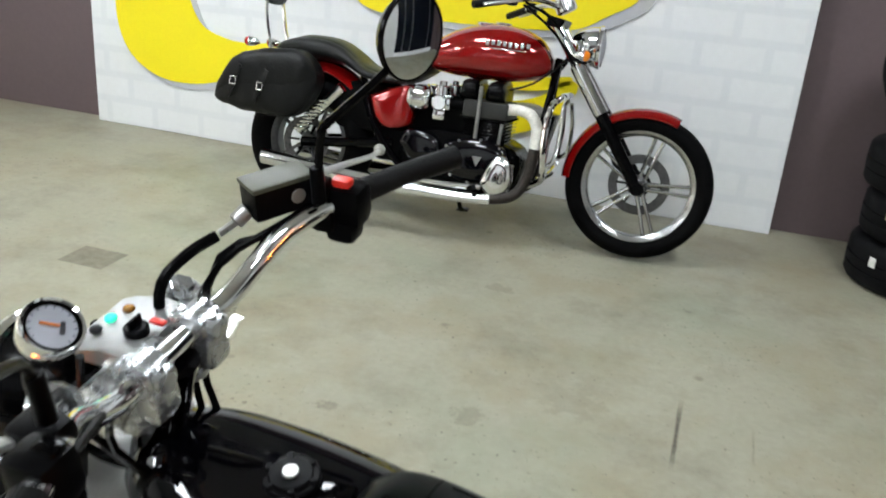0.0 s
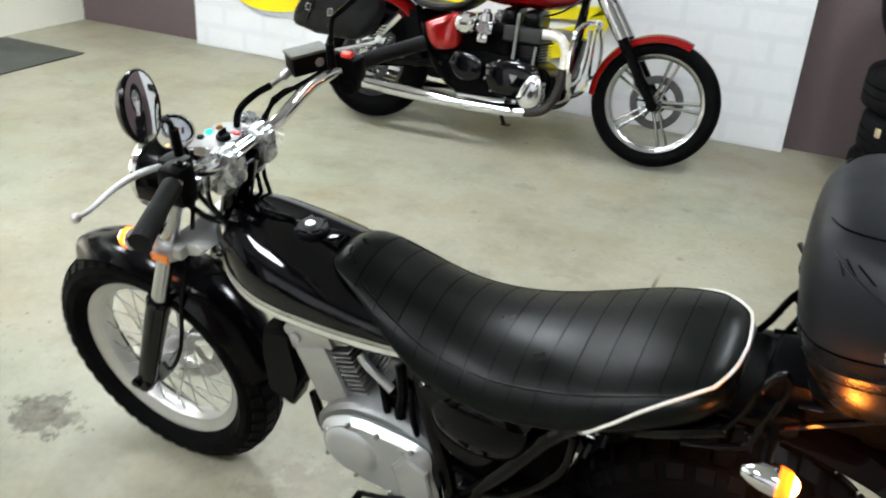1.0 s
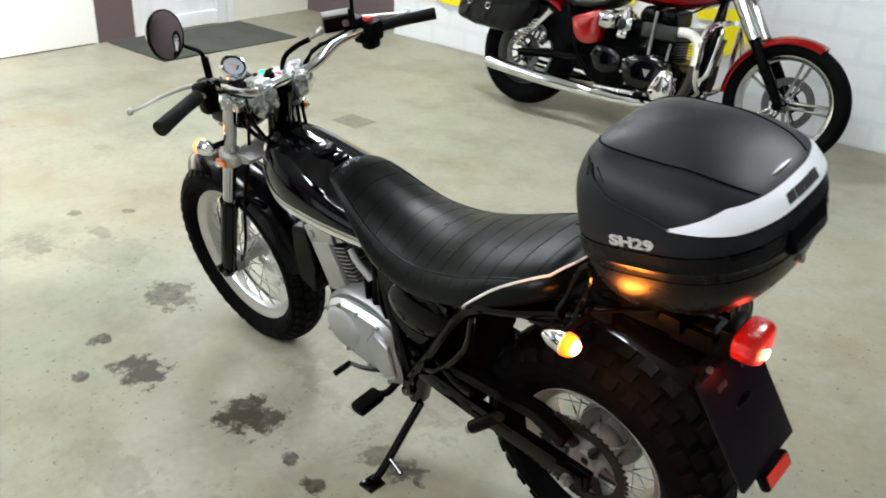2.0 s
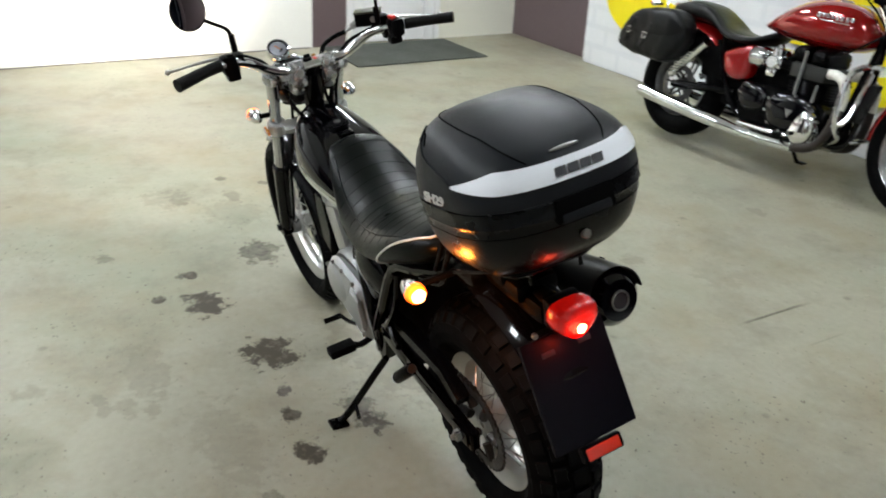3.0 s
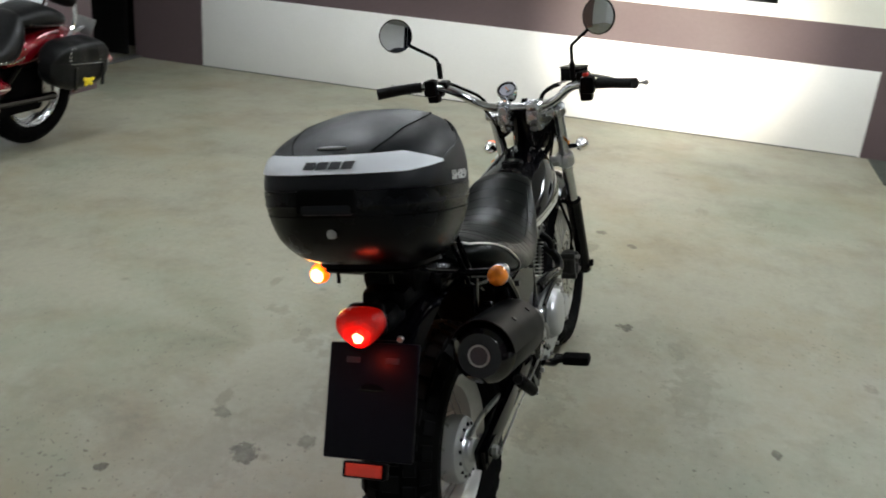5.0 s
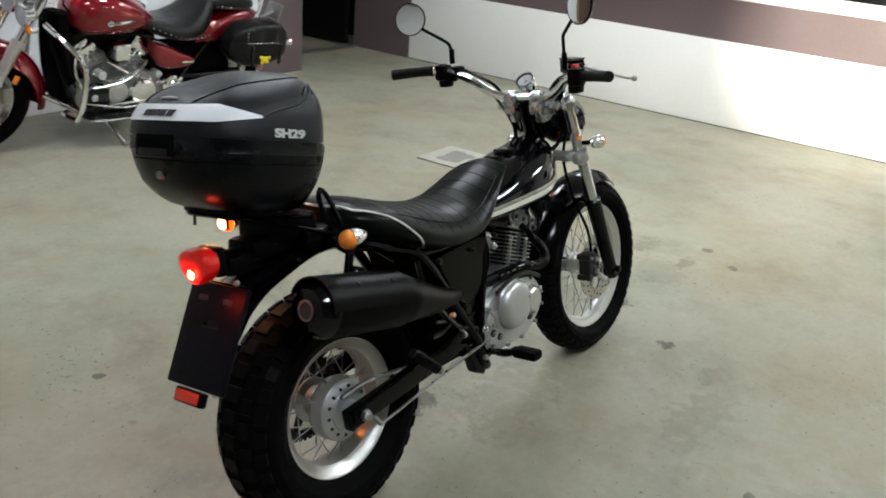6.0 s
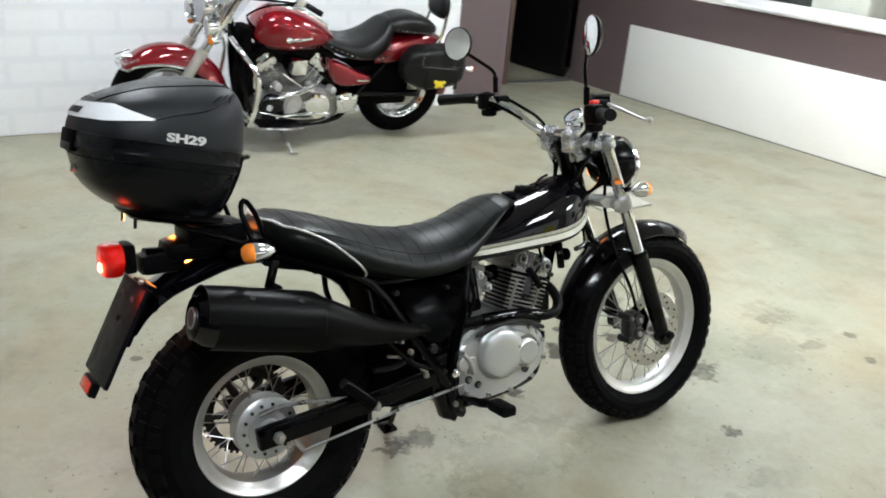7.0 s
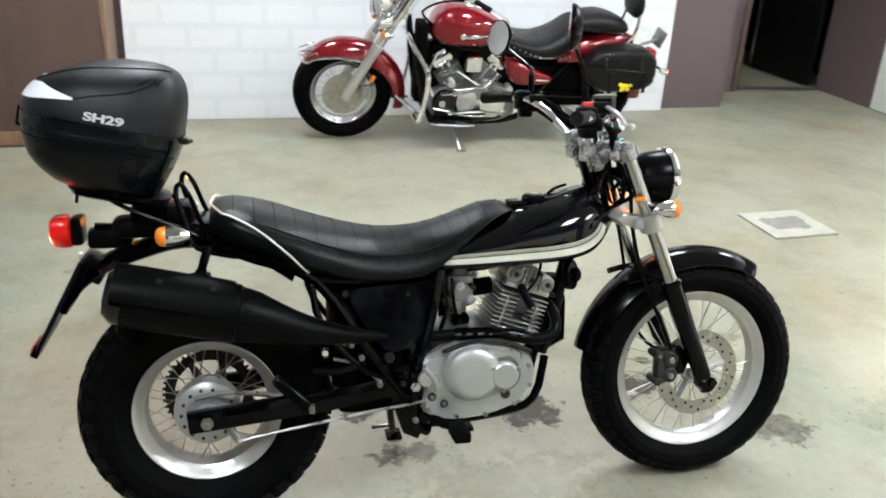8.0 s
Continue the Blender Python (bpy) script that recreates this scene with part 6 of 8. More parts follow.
part("outlet", G().tube([m1 - (m0 - m1) * 0.13, tip], [0.030, 0.025], 24, smooth=0), M["dark_steel"], ex)
part("outlet_ring", G().lathe([(0.0205, -0.003), (0.0245, -0.003), (0.0245, 0.003), (0.0205, 0.003), (0.0205, -0.003)], 28, Matrix.Translation(tip) @ Vector((0, 1, 0)).rotation_difference(m1 - m0).to_matrix().to_4x4()), M["steel"], ex, "bright silencer outlet ring")
part("outlet_bore", G().disc(tip + (m0 - m1) * 0.004, 0.021, 0.004, (m1 - m0), 20), M["mark_dark"], ex)
# shield plate over the silencer
pl = []
dirv = (m1 - m0).normalized()
sidev = Vector((0, -1, 0))
upv = dirv.cross(sidev)
upv = upv if upv.z > 0 else -upv
for k in range(9):
    p = m0 + (m1 - m0) * (0.06 + 1.05 * k / 8)
    ring = []
    for rr_ in (0.0765, 0.0735):
        angs = range(-8, 9) if rr_ > 0.075 else range(8, -9, -1)
        for j in angs:
            a = radians(100 + j * 9.5)
            ring.append(p + rr_ * (math.cos(a) * -sidev + math.sin(a) * upv))
    pl.append(ring)
part("heat_shield", G().rings(pl), M["muffler"], ex, "matt black heat shield plate")
for k in (0.25, 0.72):
    p = m0 + (m1 - m0) * k + 0.077 * (0.62 * sidev + 0.78 * upv)
    part("bolt", G().disc(p, 0.007, 0.006, 0.62 * sidev + 0.78 * upv, 12), M["dark_steel"], ex)
part("silencer_bracket", G().box((0.012, -0.135, 0.735), (0.022, 0.014, 0.085), 0.005, Matrix.Rotation(radians(18), 4, "Y")).box((0.004, -0.155, 0.695), (0.05, 0.02, 0.04), 0.008).disc((0.005, -0.165, 0.706), 0.019, 0.026, "y", 20).disc((0.005, -0.180, 0.706), 0.010, 0.010, "y", 6), M["black_frame"], ex)

# rear mudguard, tail light, plate
mg = []
path = catmull([(0.24, 0.69), (0.16, 0.745), (0.08, 0.778), (0.0, 0.793), (-0.07, 0.789), (-0.15, 0.767), (-0.225, 0.740), (-0.285, 0.700), (-0.325, 0.655)], 5)
for i, (x, z) in enumerate(path):
    ring = []
    n = 15
    nx, nz = (path[max(i - 1, 0)][1] - path[min(i + 1, len(path) - 1)][1]), (path[min(i + 1, len(path) - 1)][0] - path[max(i - 1, 0)][0])
    l = math.hypot(nx, nz)
    nx, nz = -nx / l, -nz / l
    for j in range(n):
        u = -1 + 2 * j / (n - 1)
        drop = 0.028 * abs(u) ** 2.5
        ring.append((x - nx * drop * (1 if nz > 0 else -1), u * 0.088, z - abs(nz) * drop))
    inner = [(p[0], p[1] * 0.965, p[2] - 0.005) for p in reversed(ring)]
    mg.append(ring + inner)
part("rear_mudguard", G().rings(mg), M["black_paint"], bike, "glossy black rear mudguard")
part("tail_box", G().box((-0.085, 0, 0.835), (0.15, 0.13, 0.06), 0.02).box((-0.13, 0, 0.805), (0.15, 0.11, 0.05), 0.02), M["black_plastic"], bike)
part("under_tray", G().box((0.02, 0, 0.80), (0.2, 0.19, 0.05), 0.02), M["black_satin"], bike)
# number plate carrier
pm = Matrix.Translation((-0.328, 0, 0.631)) @ Matrix.Rotation(radians(28), 4, "Y")
bg = G().box((0, 0, 0), (0.012, 0.206, 0.245), 0.008)
bg.v = [tuple(pm @ Vector(p)) for p in bg.v]
pb = part("plate_carrier", bg, M["plate_navy"], bike, "blank dark plate carrier with no plate")
rg = G().box((0.012, 0, 0.05), (0.02, 0.16, 0.14), 0.008).box((0.03, 0, 0.10), (0.06, 0.10, 0.06), 0.012)
rg.v = [tuple(pm @ Vector(p)) for p in rg.v]
part("carrier_arm", rg, M["black_plastic"], pb)
for y in (0.045, -0.045):
    slot = G().box((-0.007, y, 0.085), (0.003, 0.032, 0.012), 0.003)
    slot.v = [tuple(pm @ Vector(p)) for p in slot.v]
    part("slot", slot, M["mark_dark"], pb)
rf = G().box((-0.006, 0, -0.142), (0.02, 0.10, 0.035), 0.006)
rf.v = [tuple(pm @ Vector(p)) for p in rf.v]
part("reflector_base", rf, M["black_plastic"], pb)
rf = G().box((-0.0165, 0, -0.142), (0.005, 0.082, 0.026), 0.002)
rf.v = [tuple(pm @ Vector(p)) for p in rf.v]
part("rear_reflector", rf, M["red_reflector_glow"], pb, "small red rear reflector")
tl_rings = []
for x, hy, hz, dz in ((-0.300, 0.040, 0.033, 0), (-0.304, 0.047, 0.040, 0), (-0.320, 0.049, 0.042, 0), (-0.338, 0.047, 0.040, 0), (-0.346, 0.042, 0.035, 0), (-0.350, 0.028, 0.022, 0)):
    ring = []
    for k in range(28):
        a = 2 * math.pi * k / 28
        c, s_ = math.cos(a), math.sin(a)
        y = hy * math.copysign(abs(c) ** 0.75, c)
        z = 0.801 + dz + hz * math.copysign(abs(s_) ** (0.55 if s_ > 0 else 0.9), s_) * (0.92 if s_ > 0 else 1.08)
        y *= 1.06 if s_ > 0 else 1.06 - 0.52 * abs(s_) ** 1.2
        ring.append((x, y, z))
    tl_rings.append(ring)
tail = part("tail_light", G().rings(tl_rings), M["red_lens"], bike, "red tail light, switched on", sharp=50)
part("lamp_glow", film_wrap((-0.337, 0, 0.790), (0.0125, 0.027, 0.022), 5.3), M["red_lit"], tail, "bright lit lamp behind the red lens")
part("bulb", film_wrap((-0.348, -0.003, 0.785), (0.005, 0.0115, 0.0105), 9.2), M["bulb_hot"], tail, "white-hot bulb")
part("tail_base", G().box((-0.287, 0, 0.801), (0.028, 0.078, 0.070), 0.010).box((-0.215, 0, 0.780), (0.10, 0.075, 0.05), 0.016).tube([(-0.25, 0, 0.79), (-0.20, 0, 0.785), (-0.16, 0, 0.775)], 0.028, 12), M["black_plastic"], tail)
for s in (1, -1):
    part("bolt", G().disc((-0.275, s * 0.062, 0.752), 0.007, 0.01, "x", 8), M["steel"], tail)
    indicator(bike, (-0.045, s * 0.222, 0.818), s, M["orange_lit"] if s > 0 else M["orange_lens"], True, "chrome rear indicator, lit orange" if s > 0 else "chrome rear indicator with orange lens", 0.11)

# luggage rack, tilted with the case
TILT = Matrix.Translation((-0.19, 0, 0.90)) @ Matrix.Rotation(radians(11.5), 4, "Y")
for s in (1, -1):
    part("grab_rail", G().tube([(0.09, s * 0.14, 0.745), (0.0, s * 0.132, 0.768), (-0.018, s * 0.126, 0.808), (-0.044, s * 0.115, 0.890), (-0.036, s * 0.112, 0.922), (-0.014, s * 0.114, 0.895), (0.010, s * 0.122, 0.830), (0.03, s * 0.125, 0.79)], 0.0064, 10), M["black_frame"], bike, "black bent grab rail")
    part("rack_stay", G().tube([TILT @ Vector((-0.02, s * 0.088, -0.008)), (-0.16, s * 0.095, 0.865), (-0.06, s * 0.115, 0.825), (0.0, s * 0.13, 0.800)], 0.0055, 8), M["black_frame"], bike)
rk = G().tube([(0.13, -0.10, -0.012), (0.03, -0.10, -0.012), (-0.08, -0.085, -0.012), (-0.086, 0, -0.012), (-0.08, 0.085, -0.012), (0.03, 0.10, -0.012), (0.13, 0.10, -0.012)], 0.006, 8)
for x in (0.11, 0.03, -0.05):
    rk.tube([(x, -0.095, -0.012), (x, 0.095, -0.012)], 0.005, 8)
rk.tube([(-0.082, -0.06, -0.012), (-0.080, -0.06, -0.040)], 0.004, 6).tube([(-0.082, 0.06, -0.012), (-0.080, 0.06, -0.040)], 0.004, 6)
rk.v = [tuple(TILT @ Vector(p)) for p in rk.v]
part("rack", rk, M["black_frame"], bike, "black tubular luggage rack")

# ---------- top box on the rack ----------
box = thing("top_case", "black plastic motorcycle top box with silver reflector band", "top box", bike.matrix_basis @ TILT)
# height, front, rear, half width, slope of the section
LEVELS = ((0.000, 0.085, -0.092, 0.108, 0.0), (0.012, 0.101, -0.142, 0.146, 0.0), (0.050, 0.116, -0.194, 0.178, 0.0), (0.090, 0.128, -0.215, 0.195, 0.0), (0.130, 0.136, -0.227, 0.202, 0.0),
          (0.163, 0.138, -0.231, 0.204, 0.0), (0.190, 0.137, -0.229, 0.203, 0.02), (0.220, 0.135, -0.219, 0.197, 0.06), (0.245, 0.129, -0.206, 0.186, 0.10), (0.266, 0.118, -0.187, 0.168, 0.14),
          (0.283, 0.102, -0.160, 0.143, 0.17), (0.297, 0.076, -0.128, 0.110, 0.19), (0.306, 0.042, -0.094, 0.072, 0.20), (0.311, 0.006, -0.062, 0.036, 0.20), (0.313, -0.018, -0.040, 0.012, 0.20))
LZ = [l[0] for l in LEVELS]
L_F, L_R, L_HY, L_T = (curve1(LZ, [l[i] * (0.97 if i == 3 else 1) for l in LEVELS]) for i in (1, 2, 3, 4))
SEAM = 0.163


def case_point(a, z, grow=0.0):
    """Point on the case: a from 0 (front) through the left side to 180 (rear)."""
    c, s = math.cos(radians(a)), math.sin(radians(a))
    mid, half_ = (L_F(z) + L_R(z)) / 2, (L_F(z) - L_R(z)) / 2 + grow
    # squarer towards the front, rounder towards the rear
    e = 2 / (3.6 if c > 0 else 2.7)
    x = half_ * math.copysign(abs(c) ** e, c)
    y = (L_HY(z) + grow) * math.copysign(abs(s) ** e, s)
    return (mid + x, y, z + L_T(z) * x)


def case_ring(z, grow=0.0, n=72):
    return [case_point(360 * k / n, z, grow) for k in range(n)]


def case_rear(y, z, grow=0.0):
    """Point on the rear face at a given y."""
    q = min(0.999, abs(y) / (L_HY(z) + grow)) ** (2.7 / 2)
    return case_point(180 - math.copysign(math.degrees(math.asin(q)), y), z, grow)


low_z = [0.0, 0.005, 0.012, 0.025, 0.04, 0.06, 0.08, 0.10, 0.120, 0.128, 0.132, 0.138, 0.150, SEAM - 0.002]
part("lower_shell", G().rings([case_ring(z, 0.002 if 0.129 < z < 0.137 else 0) for z in low_z]), M["case_plastic"], box, "grained black lower shell", sharp=40)
up_z = [SEAM + 0.001, SEAM + 0.005, 0.18, 0.195, 0.21, 0.225, 0.24, 0.252, 0.262, 0.272, 0.281, 0.289, 0.296, 0.301, 0.306, 0.309, 0.311, 0.3125, 0.313]
part("lid", G().rings([case_ring(z, -0.001) for z in up_z]), M["case_lid"], box, "grained dark grey lid", sharp=50)
part("seam_strip", G().rings([case_ring(z, -0.005) for z in (SEAM - 0.004, SEAM + 0.004)]), M["mark_dark"], box)
# reflector band: wraps the rear, tapers to a point on each flank
band = []
for k in range(61):
    a = 101 + 158 * k / 60
    t = min(1.0, (k / 60) / 0.22, (1 - k / 60) / 0.22)
    zl = 0.199 + 0.012 * (1 - t)
    zu = zl + 0.004 + 0.043 * t
    band.append([case_point(a, zl + (zu - zl) * j / 5, 0.0025) for j in range(6)])
part("reflector_band", G().rings(band, closed=False, cap=False), M["reflector"], box, "silver-white reflector band")
# raised ridge that runs from the band's tip up to the lid's corner, with three vents
for s in (1, -1):
    pts = [case_point(s * a, z, 0.0008) for a, z in ((102, 0.212), (93, 0.226), (84, 0.240), (74, 0.254), (62, 0.266), (50, 0.274))]
    part("lid_ridge", G().tube(pts, 0.0022, 6), M["case_lid"], box)
    # vents and panel edge are near-black tubes that draw the shade of gaps
    for k in range(3):
        part("vent_slot", G().tube([case_point(s * (78 - 8 * k), 0.258, 0.0003), case_point(s * (68 - 8 * k), 0.271 + 0.001 * k, 0.0003)], 0.0017, 5), M["shadow_black"], box)
    part("panel_edge", G().tube([case_point(s * a, z, 0.0003) for a, z in ((22, 0.286), (36, 0.288), (52, 0.290), (75, 0.292), (100, 0.292), (118, 0.290), (132, 0.284), (144, 0.274), (153, 0.262), (159, 0.250))], 0.0015, 6, smooth=3), M["shadow_black"], box)
# maker's mark on the band, as plain slanted bars
for k in range(4):
    y = 0.036 - 0.0265 * k
    c0, c1 = Vector(case_rear(y, 0.211, 0.0032)), Vector(case_rear(y - 0.005, 0.230, 0.0032))
    side_ = Vector((0, 0.0115, 0))
    mk = G().rings([[p + o for p in (c0 - side_, c0 + side_, c1 + side_, c1 - side_)] for o in (Vector((0, 0, 0)), Vector((-0.0016, 0, 0)))])
    part("mark_bar", mk, M["mark_dark"], box, "dark plain mark on the reflector")
part("lid_emblem", G().ball(case_rear(0, 0.262, 0.0005), (0.005, 0.032, 0.004), 16, 8, Matrix.Rotation(radians(40), 4, "Y")), M["alloy_cast"], box, "small oval silver emblem")
hx_ = case_rear(0, 0.140)[0]
# near-black block drawn in place of the shade within the handle recess
part("handle_recess", G().box((hx_ + 0.004, 0, 0.142), (0.018, 0.124, 0.046), 0.004), M["shadow_black"], box)
part("opening_handle", G().box((hx_ + 0.003, 0, 0.126), (0.020, 0.108, 0.020), 0.006), M["case_lid"], box, "black opening handle")
part("lock", G().disc((case_rear(0, 0.078)[0] - 0.001, 0, 0.078), 0.009, 0.014, "x", 20), M["steel"], box, "round steel key lock")
# the groove's shade is a thin near-black tube round the shell
part("groove", G().tube([case_point(a, 0.112, -0.0006) for a in range(18, 345, 8)], 0.0016, 5, smooth=0), M["shadow_black"], box)
part("front_rib", G().tube([case_point(s_, z_, 0.001) for s_, z_ in ((-38, 0.02), (-38, 0.07), (-37, 0.12), (-36, 0.155))], 0.004, 6), M["case_plastic"], box)
part("hinge_clip", G().box((0.142, -0.045, 0.150), (0.018, 0.05, 0.016), 0.004).tube([(0.148, -0.07, 0.148), (0.158, -0.085, 0.156)], 0.005, 8), M["dark_steel"], box, "small dark hinge clip")
part("base_plate", G().rings([[(0.01 + x, y, z) for x, y, z in ring_section(0, 0.118, 0.118, z_, 40)] for z_ in (-0.006, -0.004, 0.001, 0.004)]), M["black_plastic"], box)
for s in (1, -1):
    cu = bpy.data.curves.new("model_text", "FONT")
    cu.body, cu.size, cu.extrude, cu.offset, cu.align_x, cu.align_y = "SH29", 0.0250, 0.0007, 0.0010, "CENTER", "CENTER"
    tob = new("model_text", cu)
    tob.parent = box
    cu.materials.append(M["mark_pale"])
    tob.matrix_basis = Matrix.Translation((-0.028, s * 0.1990, 0.178)) @ Matrix.Rotation(radians(180 if s > 0 else 0), 4, "Z") @ Matrix.Rotation(radians(90 - 4), 4, "X") @ Matrix.Diagonal((1.55, 1, 1, 1))
    tagged(tob, "pale model number lettering")
# glow of the lit indicators and the tail light
for n_, at_, col_, w_ in (("indicator_bulb", (-0.112, 0.225, 0.828), (1.0, 0.26, 0.03), 4.2), ("indicator_bulb", (1.262, 0.172, 0.830), (1.0, 0.26, 0.03), 0.25), ("tail_bulb", (-0.365, 0, 0.775), (1.0, 0.05, 0.02), 0.8)):
    ld = bpy.data.lights.new(n_, "POINT")
    ld.energy, ld.color, ld.shadow_soft_size = w_, col_, 0.02
    new(n_, ld).location = bike.matrix_basis @ Vector(at_)
# headlight: the wide spread of the lens, then the beam
wd = bpy.data.lights.new("headlight_spread", "SPOT")
wd.energy, wd.color, wd.spot_size, wd.spot_blend, wd.shadow_soft_size = 300.0, (1.0, 0.93, 0.84), radians(96), 1.0, 0.085
new("headlight_spread", wd).matrix_basis = look(bike.matrix_basis @ Vector((1.315, 0, 0.898)), (-4.67, 0.9, 0.62))
sd = bpy.data.lights.new("headlight_beam", "SPOT")
sd.energy, sd.color, sd.spot_size, sd.spot_blend, sd.shadow_soft_size = HEAD_POWER, (1.0, 0.90, 0.76), radians(35), 1.0, 0.085
so = new("headlight_beam", sd)
so.matrix_basis = look(bike.matrix_basis @ Vector((1.315, 0, 0.898)), (-4.67, 1.22, 0.80))


# ---------- red cruiser before the yellow banner ----------
def cast_wheel(name, parent, at, R, w, rim, rimw, pairs, label, metal="alloy"):
    """Alloy wheel with pairs of straight spokes."""
    hub = G().lathe([(0.012, -0.06), (0.03, -0.06), (0.042, -0.045), (0.046, 0.045), (0.03, 0.06), (0.012, 0.06)], 24)
    wheel = part(name, hub, M[metal], parent, label)
    wheel.location = at
    part("tyre", tyre_mesh(R, w, rim, 0, 0, rimw), M["rubber"], wheel, "black road tyre")
    part("rim", G().lathe([(rim - 0.014, -rimw * 0.3), (rim - 0.014, rimw * 0.3), (rim - 0.006, rimw * 0.42), (rim + 0.008, rimw * 0.50), (rim + 0.004, rimw * 0.52), (rim - 0.010, rimw * 0.44), (rim - 0.022, rimw * 0.30),
                           (rim - 0.022, -rimw * 0.30), (rim - 0.010, -rimw * 0.44), (rim + 0.004, -rimw * 0.52), (rim + 0.008, -rimw * 0.50), (rim - 0.006, -rimw * 0.42), (rim - 0.014, -rimw * 0.3)], 56), M[metal], wheel, "silver alloy rim")
    me = G()
    for z in (0.017, -0.017):
        me.tube([(0.03, 0, z * 0.75), (rim * 0.5, 0, z * 0.9), (rim - 0.018, 0, z * 1.25)], [0.011, 0.0085, 0.0095], 8, smooth=0)
    me = me.mesh("spoke")
    me.materials.append(M[metal])
    for k in range(pairs):
        sp = part("spoke", me, M[metal], wheel)
        sp.rotation_euler = (0, 2 * math.pi * k / pairs - 0.03, 0)
    return wheel


def brake_rotor(wheel, y, r, metal="dark_disc"):
    d = part("brake_disc", G().lathe([(r * 0.70, y - 0.002), (r, y - 0.002), (r, y + 0.002), (r * 0.70, y + 0.002), (r * 0.70, y - 0.002)], 48), M[metal], wheel, "drilled dark steel brake disc")
    for k in range(24):
        a = 2 * math.pi * k / 24
        rr = r * (0.80, 0.91)[k % 2]
        part("disc_hole", G().disc((rr * math.cos(a), y + math.copysign(0.0025, y), rr * math.sin(a)), 0.0045, 0.002, "y", 8), M["mark_dark"], d)
    for k in range(6):
        a = 2 * math.pi * k / 6
        part("disc_arm", G().tube([(0.04 * math.cos(a), y * 0.92, 0.04 * math.sin(a)), (r * 0.73 * math.cos(a), y, r * 0.73 * math.sin(a))], 0.006, 6, smooth=0), M["black_satin"], d)


def mudguard(parent, c, r, a0, a1, w, material, label, drop=0.05, name="front_mudguard", rear_drop=None):
    rings = []
    for k in range(29):
        a = radians(a0 + (a1 - a0) * k / 28)
        ring = []
        ww = w * (1 - 0.12 * abs(2 * k / 28 - 1) ** 3)
        for j in range(13):
            u = -1 + 2 * j / 12
            t = max(0.0, 1 - k / 12)
            rr = r - (drop + ((rear_drop or drop) - drop) * t) * abs(u) ** 2.6
            ring.append((c[0] + rr * math.cos(a), u * ww, c[2] + rr * math.sin(a)))
        rings.append(ring + [(c[0] + (p[0] - c[0]) * 0.985, p[1] * 0.96, c[2] + (p[2] - c[2]) * 0.985) for p in reversed(ring)])
    return part(name, G().rings(rings), material, parent, label)


def body_loft(xs, tops, bots, widths, p=2.6, n=36, steps=24, mid=0.45):
    ft, fb, fw = curve1(xs, tops), curve1(xs, bots), curve1(xs, widths)
    rings = []
    for k in range(steps + 1):
        x = xs[0] + (xs[-1] - xs[0]) * k / steps
        zt, zb, w = ft(x), fb(x), fw(x)
        zm = zb + (zt - zb) * mid
        ring = []
        for j in range(n):
            a = 2 * math.pi * j / n
            c, s = math.cos(a), math.sin(a)
            ring.append((x, w * math.copysign(abs(c) ** (2 / p), c), zm + ((zt - zm) if s > 0 else (zm - zb)) * math.copysign(abs(s) ** (2 / p), s)))
        rings.append(ring)
    return G().rings(rings)


def creased(g, amp=0.006, freq=13.0, seed=0.0):
    """Pushes the points of a soft body in and out a little."""
    off = Vector((seed, 1.7 * seed, 0))
    g.v = [tuple(Vector(p) + amp * (noise.noise_vector(Vector(p) * freq + off) + 0.5 * noise.noise_vector(Vector(p) * freq * 2.3 + off))) for p in g.v]
    return g


def strap_buckle(parent, at, normal_y, lean=0.0):
    st = part("strap", G().box((at[0], at[1], at[2]), (0.028, 0.008, 0.17), 0.003, Matrix.Rotation(lean, 4, "Y")), M["leather"], parent, "black leather strap")
    b = G()
    y = at[1] + normal_y * 0.007
    for dx, dz, sx, sz in ((0, 0.017, 0.038, 0.005), (0, -0.017, 0.038, 0.005), (0.017, 0, 0.005, 0.034), (-0.017, 0, 0.005, 0.034)):
        b.box((at[0] + dx, y, at[2] + dz), (sx, 0.006, sz), 0.002)
    part("buckle", b, M["chrome"], st, "chrome buckle")


tri = thing("motorcycle", "red cruiser motorcycle with black saddlebags and chrome exhaust", "motorcycle", pose(-1.580, 3.955, 0.012, -9.0, 0, 2.6))
tf = cast_wheel("front_wheel", tri, (1.622, 0, 0.335), 0.335, 0.112, 0.252, 0.070, 5, "silver five-spoke front wheel", "wheel_metal")
brake_rotor(tf, 0.058, 0.142)
tr = cast_wheel("rear_wheel", tri, (0, 0, 0.325), 0.325, 0.17, 0.195, 0.11, 5, "dark five-spoke rear wheel", "dark_disc")
brake_rotor(tr, -0.075, 0.12)
mudguard(tri, (1.622, 0, 0.335), 0.356, 180, 66, 0.072, M["red_paint"], "glossy red front mudguard", 0.038)
